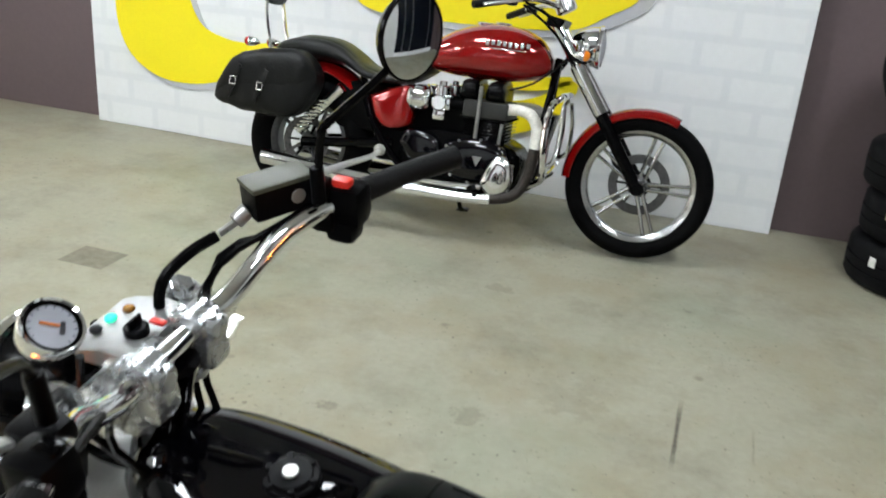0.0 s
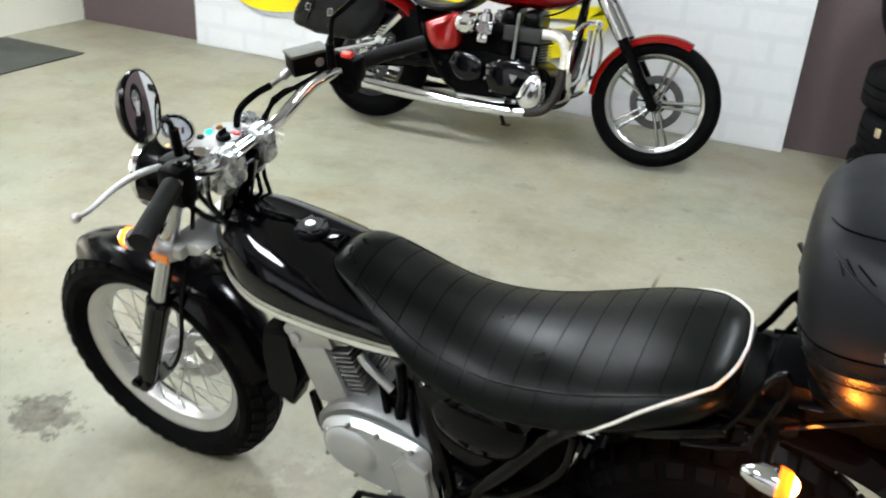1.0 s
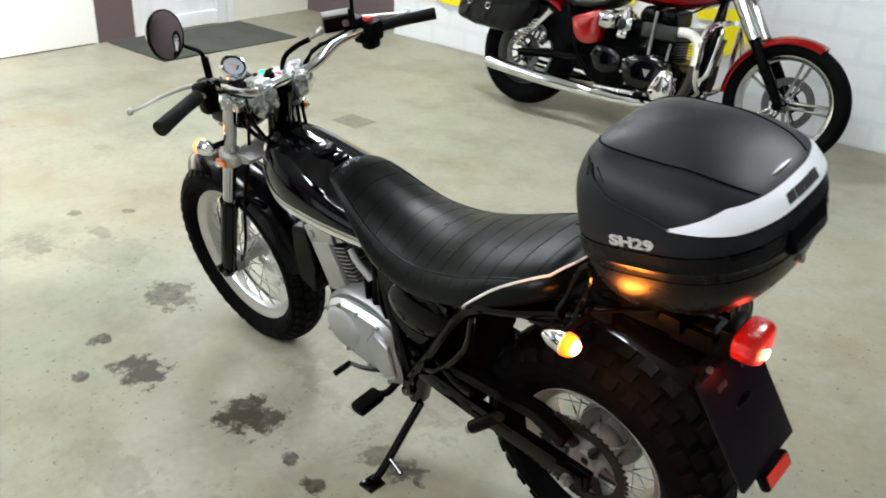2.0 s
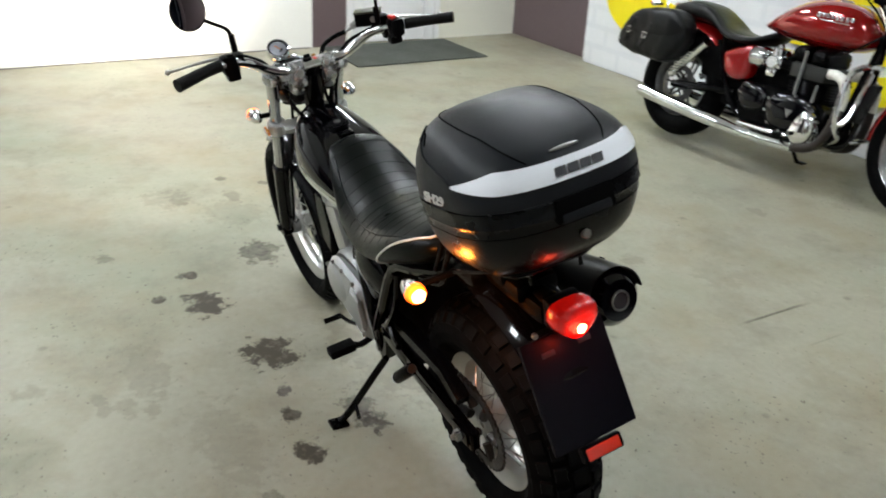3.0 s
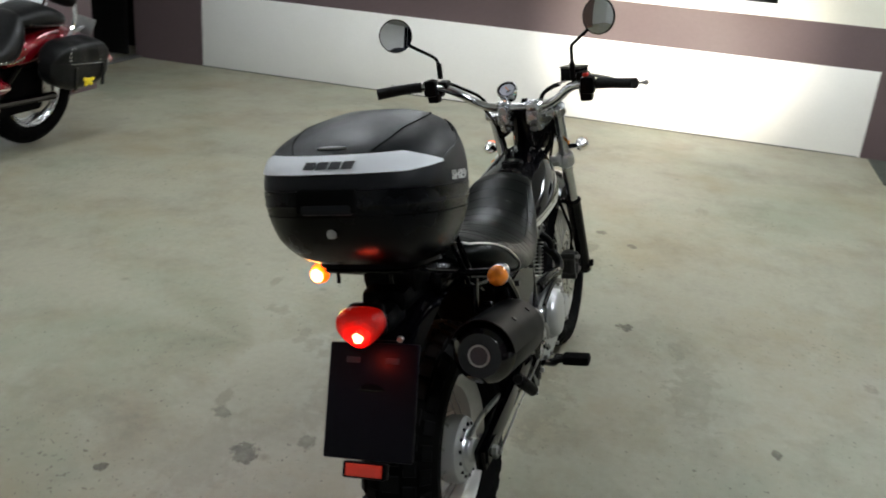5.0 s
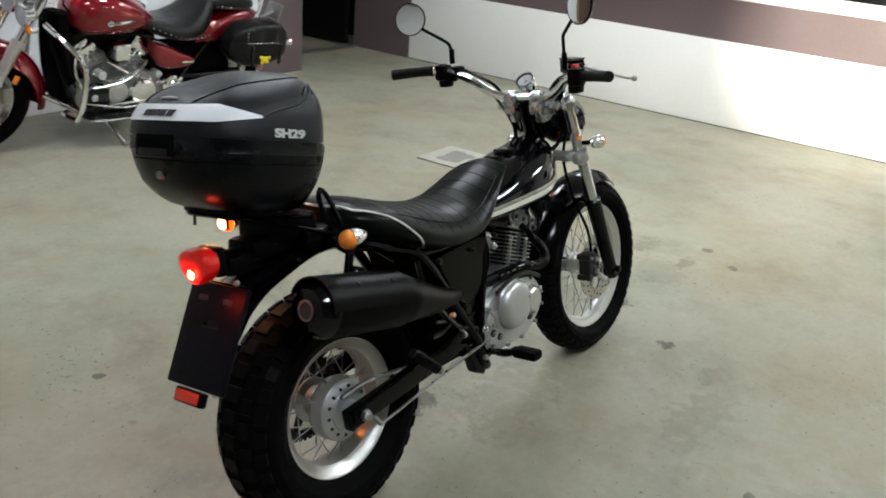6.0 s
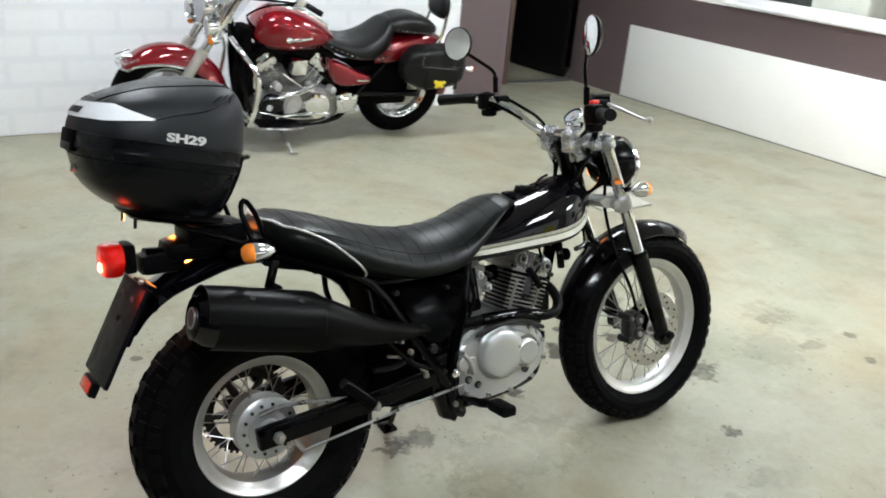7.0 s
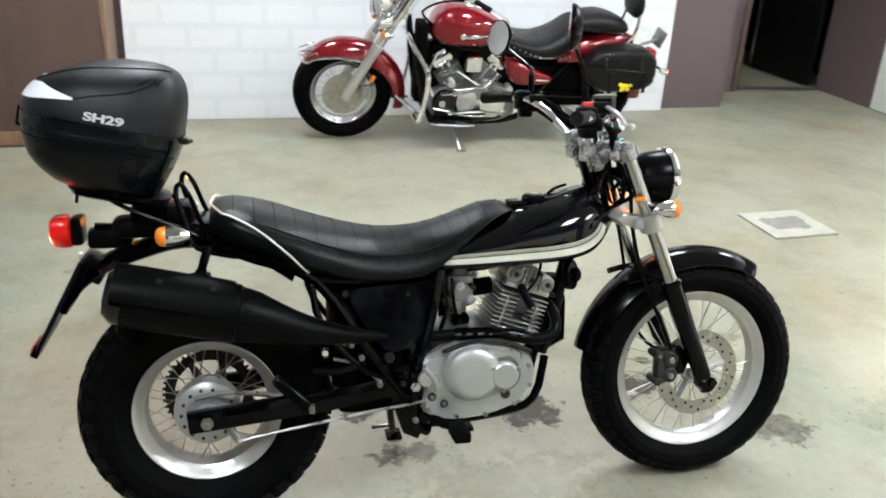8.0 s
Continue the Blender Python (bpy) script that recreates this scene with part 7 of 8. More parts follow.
for s in (1, -1):
    leg = part("fork_leg", G().tube([(1.150, s * 0.10, 1.02), (1.402, s * 0.10, 0.655)], 0.024, 16, smooth=0), M["chrome"], tri, "chrome fork tube with black slider")
    part("fork_cover", G().tube([(1.275, s * 0.10, 0.840), (1.398, s * 0.10, 0.662), (1.412, s * 0.10, 0.642)], 0.034, 16, smooth=0), M["chrome"], leg)
    part("slider", G().tube([(1.402, s * 0.10, 0.655), (1.592, s * 0.10, 0.375), (1.618, s * 0.10, 0.325)], [0.03, 0.028, 0.022], 16, smooth=0), M["black_satin"], leg)
    part("axle_cap", G().disc((1.622, s * 0.115, 0.335), 0.03, 0.05, "y", 18), M["black_satin"], leg)
part("disc_carrier", G().disc((0, 0.062, 0), 0.058, 0.012, "y", 24).disc((0, 0.072, 0), 0.03, 0.012, "y", 18), M["black_satin"], tf)
part("brake_caliper", G().box((1.51, 0.075, 0.43), (0.06, 0.05, 0.11), 0.014, Matrix.Rotation(radians(-25), 4, "Y")), M["black_satin"], tri)
part("fork_clamp", G().prism([(1.11, 1.0), (1.18, 0.99), (1.20, 1.03), (1.12, 1.045)], -0.13, 0.13, 0.01).prism([(1.23, 0.86), (1.31, 0.85), (1.32, 0.88), (1.24, 0.89)], -0.13, 0.13, 0.01), M["black_satin"], tri)
ttank = part("fuel_tank", body_loft([0.52, 0.60, 0.72, 0.86, 1.0, 1.10, 1.155], [0.80, 0.880, 0.948, 0.982, 0.975, 0.93, 0.86], [0.762, 0.742, 0.728, 0.725, 0.732, 0.755, 0.79], [0.085, 0.125, 0.155, 0.165, 0.15, 0.115, 0.065], 2.3), M["red_paint"], tri, "glossy red teardrop fuel tank", 60)
part("filler_cap", G().disc((0.90, 0, 0.982), 0.038, 0.018, "z", 24).disc((0.82, 0, 0.978), 0.045, 0.012, "z", 24), M["chrome"], ttank)
for s in (1, -1):
    eb = G()
    for k in range(8):
        eb.box((0.87 + 0.026 * k, s * (0.164 - 0.0022 * k - (0.003 * max(0, k - 4))), 0.895 + 0.002 * math.sin(k)), (0.017, 0.008, 0.026 - 0.004 * (k % 2)), 0.003)
    eb.box((0.95, s * 0.158, 0.872), (0.2, 0.008, 0.006), 0.002)
    part("emblem", eb, M["chrome"], ttank, "chrome raised emblem bars")
part("seat", body_loft([-0.21, -0.17, -0.05, 0.10, 0.20, 0.28, 0.38, 0.50, 0.61], [0.765, 0.795, 0.828, 0.824, 0.778, 0.722, 0.700, 0.715, 0.775], [0.74, 0.73, 0.725, 0.715, 0.70, 0.665, 0.650, 0.665, 0.73], [0.05, 0.085, 0.115, 0.130, 0.145, 0.160, 0.165, 0.145, 0.085], 2.8), M["leather"], tri, "black two-level leather seat", 60)
part("seat_pad", body_loft([-0.15, -0.05, 0.10, 0.20, 0.28, 0.38, 0.46], [0.795, 0.834, 0.831, 0.786, 0.732, 0.710, 0.706], [0.76, 0.78, 0.78, 0.74, 0.69, 0.67, 0.68], [0.04, 0.085, 0.098, 0.105, 0.115, 0.11, 0.06], 2.6, steps=18), mat("olive_vinyl", (0.022, 0.025, 0.014), 0.4, spec=0.25, bump=0.2, bscale=300), tri, "olive-tinged seat top")
mudguard(tri, (0, 0, 0.345), 0.385, 160, 50, 0.10, M["red_paint"], "glossy red rear mudguard", 0.05, "rear_mudguard")
COVER = [(0.335, 0.590), (0.43, 0.636), (0.538, 0.662), (0.548, 0.56), (0.540, 0.475), (0.435, 0.446), (0.368, 0.495)]
for s in (1, -1):
    part("side_cover", G().bulge(COVER, s * 0.09, s * 0.185, 4), M["red_paint"], tri, "glossy red side cover")
# frame and engine
for s in (1, -1):
    part("frame_tube", G().tube([(0.28, s * 0.12, 0.70), (0.34, s * 0.13, 0.50), (0.46, s * 0.13, 0.33), (0.60, s * 0.13, 0.25), (1.0, s * 0.12, 0.215), (1.12, s * 0.09, 0.30), (1.16, s * 0.05, 0.62), (1.18, 0, 0.86)], 0.018, 10), M["black_frame"], tri)
    part("swing_arm", G().tube([(0.0, s * 0.125, 0.325), (0.22, s * 0.125, 0.35), (0.46, s * 0.11, 0.38)], 0.024, 10), M["black_frame"], tri)
    sh = part("shock", G().tube([(-0.015, s * 0.145, 0.372), (0.08, s * 0.145, 0.485)], 0.020, 12, smooth=0).tube([(0.08, s * 0.145, 0.485), (0.19, s * 0.145, 0.610)], 0.027, 12, smooth=0), M["chrome"], tri, "chrome rear shock absorber")
    cp = []
    for k in range(9 * 10 + 1):
        t = k / 90
        a = 2 * math.pi * k / 10
        cp.append((-0.01 + 0.12 * t + 0.034 * math.cos(a), s * 0.150 + 0.034 * math.sin(a), 0.38 + 0.16 * t))
    part("spring", G().tube(cp, 0.0058, 6, smooth=0), M["chrome"], sh)
ten = part("engine", G().prism(catmull([(0.50, 0.34), (0.54, 0.44), (0.66, 0.48), (0.92, 0.47), (1.06, 0.42), (1.08, 0.32), (1.0, 0.22), (0.74, 0.20), (0.56, 0.23), (0.50, 0.34)], 4)[:-1], -0.15, 0.15, 0.02), M["black_satin"], tri, "black parallel-twin engine with chrome covers")
for s in (1, -1):
    part("clutch_cover", G().bulge([(0.722, 0.36), (0.735, 0.425), (0.85, 0.462), (0.966, 0.455), (1.035, 0.404), (1.02, 0.32), (0.985, 0.279), (0.88, 0.252), (0.774, 0.272)], s * 0.15, s * 0.205), M["black_paint"], ten, "black engine cover")
    part("cover_badge", G().prism([(0.872, 0.385), (0.918, 0.385), (0.895, 0.340)], s * 0.202, s * 0.209, 0.001), M["dull_alloy"], ten, "small grey triangular badge")
    part("timing_cover", G().bulge([(0.915, 0.262), (0.945, 0.350), (0.998, 0.412), (1.056, 0.372), (1.068, 0.300), (1.045, 0.235), (0.972, 0.205)], s * 0.15, s * 0.222), M["chrome"], ten, "chrome engine cover")
    part("sprocket_cover", G().bulge([(0.50, 0.40), (0.54, 0.462), (0.66, 0.455), (0.71, 0.40), (0.69, 0.33), (0.57, 0.31)], s * 0.13, s * 0.178), M["black_paint"], ten, "black gearbox cover")
    for x, z in ((0.742, 0.412), (0.80, 0.442), (0.90, 0.458), (0.99, 0.43), (0.775, 0.283), (0.86, 0.262), (0.735, 0.345), (1.058, 0.36), (0.93, 0.31), (1.05, 0.25)):
        part("bolt", G().disc((x, s * 0.178, z), 0.007, 0.03, "y", 6), M["steel"], ten)
part("cylinder_block", G().box((0.90, 0, 0.50), (0.17, 0.24, 0.14), 0.012), M["black_satin"], ten)
for k in range(6):
    part("fin", G().box((0.90, 0, 0.452 + 0.016 * k), (0.20, 0.275, 0.006), 0.002), M["black_frame"], ten)
part("cylinder_head", G().box((0.892, 0, 0.590), (0.21, 0.285, 0.085), 0.012), M["head_grey"], ten, "dark grey cylinder head")
part("head_joint", G().box((0.892, 0, 0.553), (0.222, 0.296, 0.008), 0.002), M["shadow_black"], ten)
for x in (0.802, 0.925):
    part("cam_cover", body_loft([x - 0.045, x - 0.030, x + 0.030, x + 0.045], [0.69, 0.722, 0.728, 0.70], [0.63, 0.625, 0.625, 0.63], [0.11, 0.135, 0.135, 0.11], 3.4, steps=8), M["black_satin"], ten, "black cam cover")
part("head_tube", G().tube([(0.865, -0.155, 0.46), (0.868, -0.158, 0.70)], 0.009, 8), M["dull_alloy"], ten)
part("head_tube", G().tube([(0.975, -0.150, 0.44), (0.982, -0.152, 0.54)], 0.008, 8), M["dull_alloy"], ten)
# block behind the covers, its colour standing in for deep shade
part("engine_core", G().box((0.66, 0, 0.46), (0.42, 0.18, 0.34), 0.03), M["shadow_black"], ten)
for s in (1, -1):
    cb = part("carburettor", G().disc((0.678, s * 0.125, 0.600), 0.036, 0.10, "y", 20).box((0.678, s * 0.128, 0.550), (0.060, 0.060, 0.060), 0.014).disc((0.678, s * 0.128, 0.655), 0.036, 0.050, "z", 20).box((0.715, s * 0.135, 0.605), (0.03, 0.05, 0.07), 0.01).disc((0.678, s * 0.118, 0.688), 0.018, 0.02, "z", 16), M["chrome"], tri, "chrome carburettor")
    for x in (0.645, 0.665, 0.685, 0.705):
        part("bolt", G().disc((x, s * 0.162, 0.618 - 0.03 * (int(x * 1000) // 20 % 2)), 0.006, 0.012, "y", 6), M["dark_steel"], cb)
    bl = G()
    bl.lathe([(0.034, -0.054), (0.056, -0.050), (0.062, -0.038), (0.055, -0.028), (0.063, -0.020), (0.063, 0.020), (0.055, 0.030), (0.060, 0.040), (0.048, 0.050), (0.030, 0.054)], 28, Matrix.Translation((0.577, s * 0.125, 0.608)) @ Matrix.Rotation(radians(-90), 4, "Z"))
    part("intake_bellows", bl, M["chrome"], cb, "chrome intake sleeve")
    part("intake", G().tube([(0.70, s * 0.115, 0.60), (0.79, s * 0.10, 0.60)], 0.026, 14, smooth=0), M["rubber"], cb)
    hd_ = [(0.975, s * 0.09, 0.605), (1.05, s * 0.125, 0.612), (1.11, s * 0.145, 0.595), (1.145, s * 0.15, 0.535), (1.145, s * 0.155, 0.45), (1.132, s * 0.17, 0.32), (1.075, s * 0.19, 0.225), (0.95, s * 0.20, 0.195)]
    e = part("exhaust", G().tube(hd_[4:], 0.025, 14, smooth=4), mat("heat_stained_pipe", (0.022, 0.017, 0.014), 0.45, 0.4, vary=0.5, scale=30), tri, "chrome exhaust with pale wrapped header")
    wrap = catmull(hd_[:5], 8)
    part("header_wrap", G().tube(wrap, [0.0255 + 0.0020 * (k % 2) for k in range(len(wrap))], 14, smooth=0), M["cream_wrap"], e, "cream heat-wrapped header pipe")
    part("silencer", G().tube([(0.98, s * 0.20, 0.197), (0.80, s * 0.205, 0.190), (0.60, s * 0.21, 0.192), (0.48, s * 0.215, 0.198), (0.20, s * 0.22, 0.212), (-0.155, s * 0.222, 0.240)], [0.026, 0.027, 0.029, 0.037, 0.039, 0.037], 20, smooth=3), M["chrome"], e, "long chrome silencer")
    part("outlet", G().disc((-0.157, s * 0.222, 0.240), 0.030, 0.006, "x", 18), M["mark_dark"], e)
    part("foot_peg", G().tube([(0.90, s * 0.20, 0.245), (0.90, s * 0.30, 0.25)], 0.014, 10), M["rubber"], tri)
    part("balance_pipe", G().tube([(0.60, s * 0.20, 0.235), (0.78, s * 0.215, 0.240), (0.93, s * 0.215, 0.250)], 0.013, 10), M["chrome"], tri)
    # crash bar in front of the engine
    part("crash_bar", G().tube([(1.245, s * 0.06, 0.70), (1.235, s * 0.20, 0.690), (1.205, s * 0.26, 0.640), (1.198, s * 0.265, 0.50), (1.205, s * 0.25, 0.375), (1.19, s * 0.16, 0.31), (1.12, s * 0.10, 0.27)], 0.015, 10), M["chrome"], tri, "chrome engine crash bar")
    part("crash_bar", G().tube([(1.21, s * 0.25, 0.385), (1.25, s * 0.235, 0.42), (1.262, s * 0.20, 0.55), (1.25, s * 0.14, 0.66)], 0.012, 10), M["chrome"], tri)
# dark blocks added to close the rear frame, shade put into their colour
part("inner_mudguard", G().box((0.30, 0, 0.53), (0.34, 0.17, 0.24), 0.05), M["shadow_black"], tri)
part("swing_pivot", G().box((0.44, 0, 0.37), (0.16, 0.22, 0.16), 0.03), M["shadow_black"], tri)
part("oil_cooler", G().box((1.17, 0, 0.50), (0.04, 0.16, 0.22), 0.008, Matrix.Rotation(radians(12), 4, "Y")), M["black_satin"], tri)
part("side_stand", G().tube([(0.72, 0.12, 0.22), (0.74, 0.26, 0.06), (0.745, 0.30, 0.035)], 0.012, 8).box((0.745, 0.31, 0.038), (0.06, 0.05, 0.01), 0.003, Matrix.Rotation(radians(9), 4, "X")), M["black_frame"], tri)
# saddlebags
for s in (1, -1):
    bag = part("saddlebag", creased(body_loft([-0.43, -0.405, -0.31, -0.135, 0.02, 0.10, 0.17, 0.21], [0.530, 0.580, 0.700, 0.752, 0.766, 0.760, 0.722, 0.675], [0.505, 0.488, 0.470, 0.455, 0.455, 0.475, 0.550, 0.620], [0.045, 0.065, 0.085, 0.095, 0.095, 0.09, 0.075, 0.05], 3.6, n=48, steps=34), 0.007, 12, 3 + s), M["leather"], tri, "black leather saddlebag with two chrome buckles")
    bag.location = (-0.065, s * 0.215, -0.015)
    bag.scale = (0.81, 1, 1.0)
    part("flap", creased(body_loft([-0.425, -0.405, -0.31, -0.135, 0.02, 0.10, 0.165, 0.205], [0.540, 0.590, 0.708, 0.760, 0.774, 0.768, 0.73, 0.685], [0.525, 0.535, 0.555, 0.565, 0.575, 0.590, 0.62, 0.650], [0.05, 0.070, 0.091, 0.101, 0.101, 0.096, 0.080, 0.055], 3.6, n=48, steps=34), 0.006, 12, 3 + s), M["leather"], bag)
    for x, z in ((-0.275, 0.602), (-0.105, 0.590)):
        strap_buckle(bag, (x, s * 0.102, z), s, radians(24))
# sissy bar
for s in (1, -1):
    part("sissy_bar", G().tube([(0.02, s * 0.115, 0.70), (-0.19, s * 0.11, 0.74), (-0.225, s * 0.10, 0.80), (-0.252, s * 0.095, 0.93), (-0.262, s * 0.06, 1.04)], 0.008, 8), M["chrome"], tri, "chrome sissy bar")
part("backrest", body_loft([-0.285, -0.270, -0.245, -0.230], [1.03, 1.06, 1.06, 1.03], [0.985, 0.960, 0.960, 0.985], [0.08, 0.105, 0.105, 0.08], 3, steps=8), M["leather"], tri, "small black backrest pad")
tb = [(0.85, 0.38, 1.045), (0.95, 0.28, 1.076), (1.06, 0.18, 1.10), (1.14, 0.08, 1.09), (1.15, 0, 1.085)]
tb = tb + [(x, -y, z) for x, y, z in reversed(tb[:-1])]
part("handlebar", G().tube(tb, 0.0125, 12, smooth=4), M["chrome"], tri, "chrome handlebar")
for s in (1, -1):
    part("grip", G().tube([(0.945, s * 0.285, 1.075), (0.838, s * 0.39, 1.040)], 0.017, 12, smooth=0), M["grip"], tri)
    part("switch_housing", G().box((0.975, s * 0.262, 1.084), (0.05, 0.05, 0.05), 0.012), M["black_plastic"], tri)
    part("lever", G().tube([(1.01, s * 0.25, 1.085), (0.96, s * 0.35, 1.065), (0.89, s * 0.42, 1.045)], 0.007, 8), M["alloy"], tri)
    indicator(tri, (1.29, s * 0.17, 0.885), s, M["orange_lens"], False, "chrome front indicator with orange lens", 0.07)
    indicator(tri, (-0.30, s * 0.12, 0.77), s, M["red_dull"], True, "red rear lamp", 0.05)
part("brake_reservoir", G().disc((1.03, -0.23, 1.125), 0.026, 0.05, "z", 18), M["black_plastic"], tri)
part("speedometer", G().disc((1.17, 0, 1.10), 0.05, 0.07, (-0.5, 0, 0.86), 24), M["chrome"], tri)
thm = Matrix.Translation((1.345, 0, 0.930)) @ Matrix.Rotation(radians(-90), 4, "Z")
th = part("headlight", G().lathe([(0.0005, -0.12), (0.04, -0.115), (0.07, -0.085), (0.088, -0.03), (0.092, 0.0)], 32, thm), M["chrome"], tri, "round chrome headlight")
part("rim", G().lathe([(0.090, -0.002), (0.098, 0.004), (0.096, 0.018), (0.086, 0.022)], 32, thm), M["chrome"], th)
part("lamp_lens", G().lathe([(0.0005, 0.036), (0.05, 0.030), (0.088, 0.016)], 32, thm), M["dial"], th)
for pts in ([(1.03, -0.23, 1.08), (1.15, -0.16, 1.02), (1.23, -0.10, 0.90), (1.19, -0.07, 0.82)], [(1.02, -0.22, 1.07), (1.17, -0.15, 0.96), (1.33, -0.12, 0.75), (1.48, -0.10, 0.50)], [(1.03, 0.21, 1.08), (1.15, 0.13, 1.0), (1.21, 0.06, 0.85), (1.14, 0.03, 0.78)], [(1.24, -0.12, 0.86), (1.10, -0.16, 0.74), (1.00, -0.17, 0.70)]):
    part("cable", G().tube(pts, 0.006, 6), M["black_satin"], tri)


# ---------- deep red tourer before the plain banner ----------
yam = thing("motorcycle", "deep red chrome tourer motorcycle with studded saddlebags", "motorcycle", pose(-1.868, -2.545, 0.012, -9.0, 0, -2.4))
YW = 1.765
yf = spoked_wheel("front_wheel", yam, (YW, 0, 0.316), 0.322, 0.135, 0.206, 0.085, 0.05, 0.12, 0, 0, 0, M["rubber"], 40, "wire-spoked front wheel with wide hub disc", "fork_chrome")
part("hub_cover", G().lathe([(0.0005, 0.078), (0.03, 0.077), (0.035, 0.070), (0.06, 0.069), (0.065, 0.066), (0.134, 0.064), (0.138, 0.060), (0.134, 0.056)], 40), mat("disc_grey", (0.40, 0.39, 0.34), 0.34, 0.85, vary=0.2, scale=30), yf, "wide steel brake disc with cover")
yr = spoked_wheel("rear_wheel", yam, (0.08, 0, 0.322), 0.328, 0.155, 0.206, 0.095, 0.06, 0.13, 0, 0, 0, M["rubber"], 40, "wire-spoked rear wheel", "fork_chrome")
part("hub_cover", G().lathe([(0.0005, 0.08), (0.06, 0.078), (0.11, 0.074), (0.115, 0.066)], 36), M["steel"], yr)
# deep front mudguard with chrome trim
F_OUT = curve1([40, 48, 75, 100, 130, 155, 175, 194], [0.335, 0.346, 0.360, 0.364, 0.378, 0.398, 0.410, 0.414])
F_DROP = curve1([40, 48, 60, 75, 100, 130, 150, 175, 194], [0.010, 0.025, 0.062, 0.095, 0.118, 0.115, 0.105, 0.090, 0.080])
FC = 0.312
rings = []
for k in range(41):
    a_ = 194 - 152 * k / 40
    ca, sa = math.cos(radians(a_)), math.sin(radians(a_))
    ring = []
    for j in range(17):
        u = -1 + 2 * j / 16
        rr = F_OUT(a_) - F_DROP(a_) * abs(u) ** 2.2
        ring.append((YW + rr * ca, 0.100 * math.copysign(abs(u) ** 0.8, u) * (1 - 0.10 * max(0, (k - 34) / 6) ** 2), FC + rr * sa))
    rings.append(ring + [(YW + (p_[0] - YW) * 0.985, p_[1] * 0.965, FC + (p_[2] - FC) * 0.985) for p_ in reversed(ring)])
fm = part("front_mudguard", G().rings(rings), M["deep_red"], yam, "deep glossy red front mudguard with chrome rail")
rail = []
for a_ in range(44, 118, 6):
    rr = F_OUT(a_) - F_DROP(a_) + 0.004
    rail.append((YW + rr * math.cos(radians(a_)), 0.105, FC + rr * math.sin(radians(a_))))
nose = rail[0]
rail = [(x, y, z) for x, y, z in reversed(rail)] + [(nose[0] + 0.030, 0.075, nose[2] + 0.004), (nose[0] + 0.040, 0.0, nose[2] + 0.006)]
part("trim_rail", G().tube(rail + [(x, -y, z) for x, y, z in reversed(rail[:-1])], 0.0085, 8), M["chrome"], fm, "chrome mudguard rail")
part("trim_rail", G().tube([(x + 0.004, y * 0.93, z + 0.036) for x, y, z in rail[-5:]] + [(x + 0.004, -y * 0.93, z + 0.036) for x, y, z in reversed(rail[-5:-1])], 0.006, 8), M["chrome"], fm, "chrome mudguard rail")
part("fender_lamp", G().ball((YW + 0.205, 0, 0.592), (0.028, 0.022, 0.017), 14, 8), M["chrome"], fm)
for s in (1, -1):
    leg = part("fork_leg", G().tube([(1.36, s * 0.125, 1.0), (1.60, s * 0.125, 0.60)], 0.030, 16, smooth=0), M["chrome"], yam, "polished fork leg")
    part("slider", G().tube([(1.56, s * 0.125, 0.665), (1.60, s * 0.125, 0.60), (1.745, s * 0.125, 0.35), (1.768, s * 0.125, 0.305)], [0.036, 0.032, 0.030, 0.026], 16, smooth=0), M["alloy"], leg)
    part("fork_reflector", G().box((1.60, s * 0.158, 0.455), (0.05, 0.01, 0.028), 0.003, Matrix.Rotation(radians(60), 4, "Y")), M["orange_lens"], leg, "orange fork reflector")
    part("brake_caliper", G().box((1.63, s * 0.11, 0.35), (0.06, 0.04, 0.10), 0.014), M["steel"], leg)
part("fork_clamp", G().prism([(1.34, 0.98), (1.41, 0.97), (1.42, 1.01), (1.35, 1.02)], -0.15, 0.15, 0.01).prism([(1.44, 0.82), (1.52, 0.81), (1.53, 0.84), (1.45, 0.85)], -0.15, 0.15, 0.01), M["chrome"], yam)
ytank = part("fuel_tank", body_loft([0.675, 0.76, 0.89, 1.02, 1.12, 1.19, 1.228], [0.735, 0.812, 0.880, 0.912, 0.900, 0.848, 0.775], [0.69, 0.660, 0.640, 0.636, 0.645, 0.670, 0.71], [0.09, 0.145, 0.185, 0.19, 0.17, 0.130, 0.07], 2.6), M["deep_red"], yam, "deep glossy red fuel tank", 60)
part("console", body_loft([0.70, 0.78, 0.88, 1.00, 1.10], [0.80, 0.850, 0.900, 0.922, 0.905], [0.75, 0.79, 0.84, 0.855, 0.84], [0.03, 0.05, 0.06, 0.06, 0.03], 2.4, steps=14), M["chrome"], ytank, "chrome tank console")
for s in (1, -1):
    part("emblem", G().tube([(0.88, s * 0.186, 0.752), (0.97, s * 0.190, 0.745), (1.06, s * 0.190, 0.742)], [0.004, 0.012, 0.005], 8).disc((1.04, s * 0.189, 0.744), 0.018, 0.008, "y", 16), M["chrome"], ytank, "chrome tank emblem")
def studs(parent, pts, y, r=0.007):
    me = G().ball((0, 0, 0), (r, r, r), 8, 5).mesh("stud")
    me.materials.append(M["chrome"])
    for p in pts:
        st = part("stud", me, M["chrome"], parent)
        st.location = (p[0], y(p) if callable(y) else y, p[1])


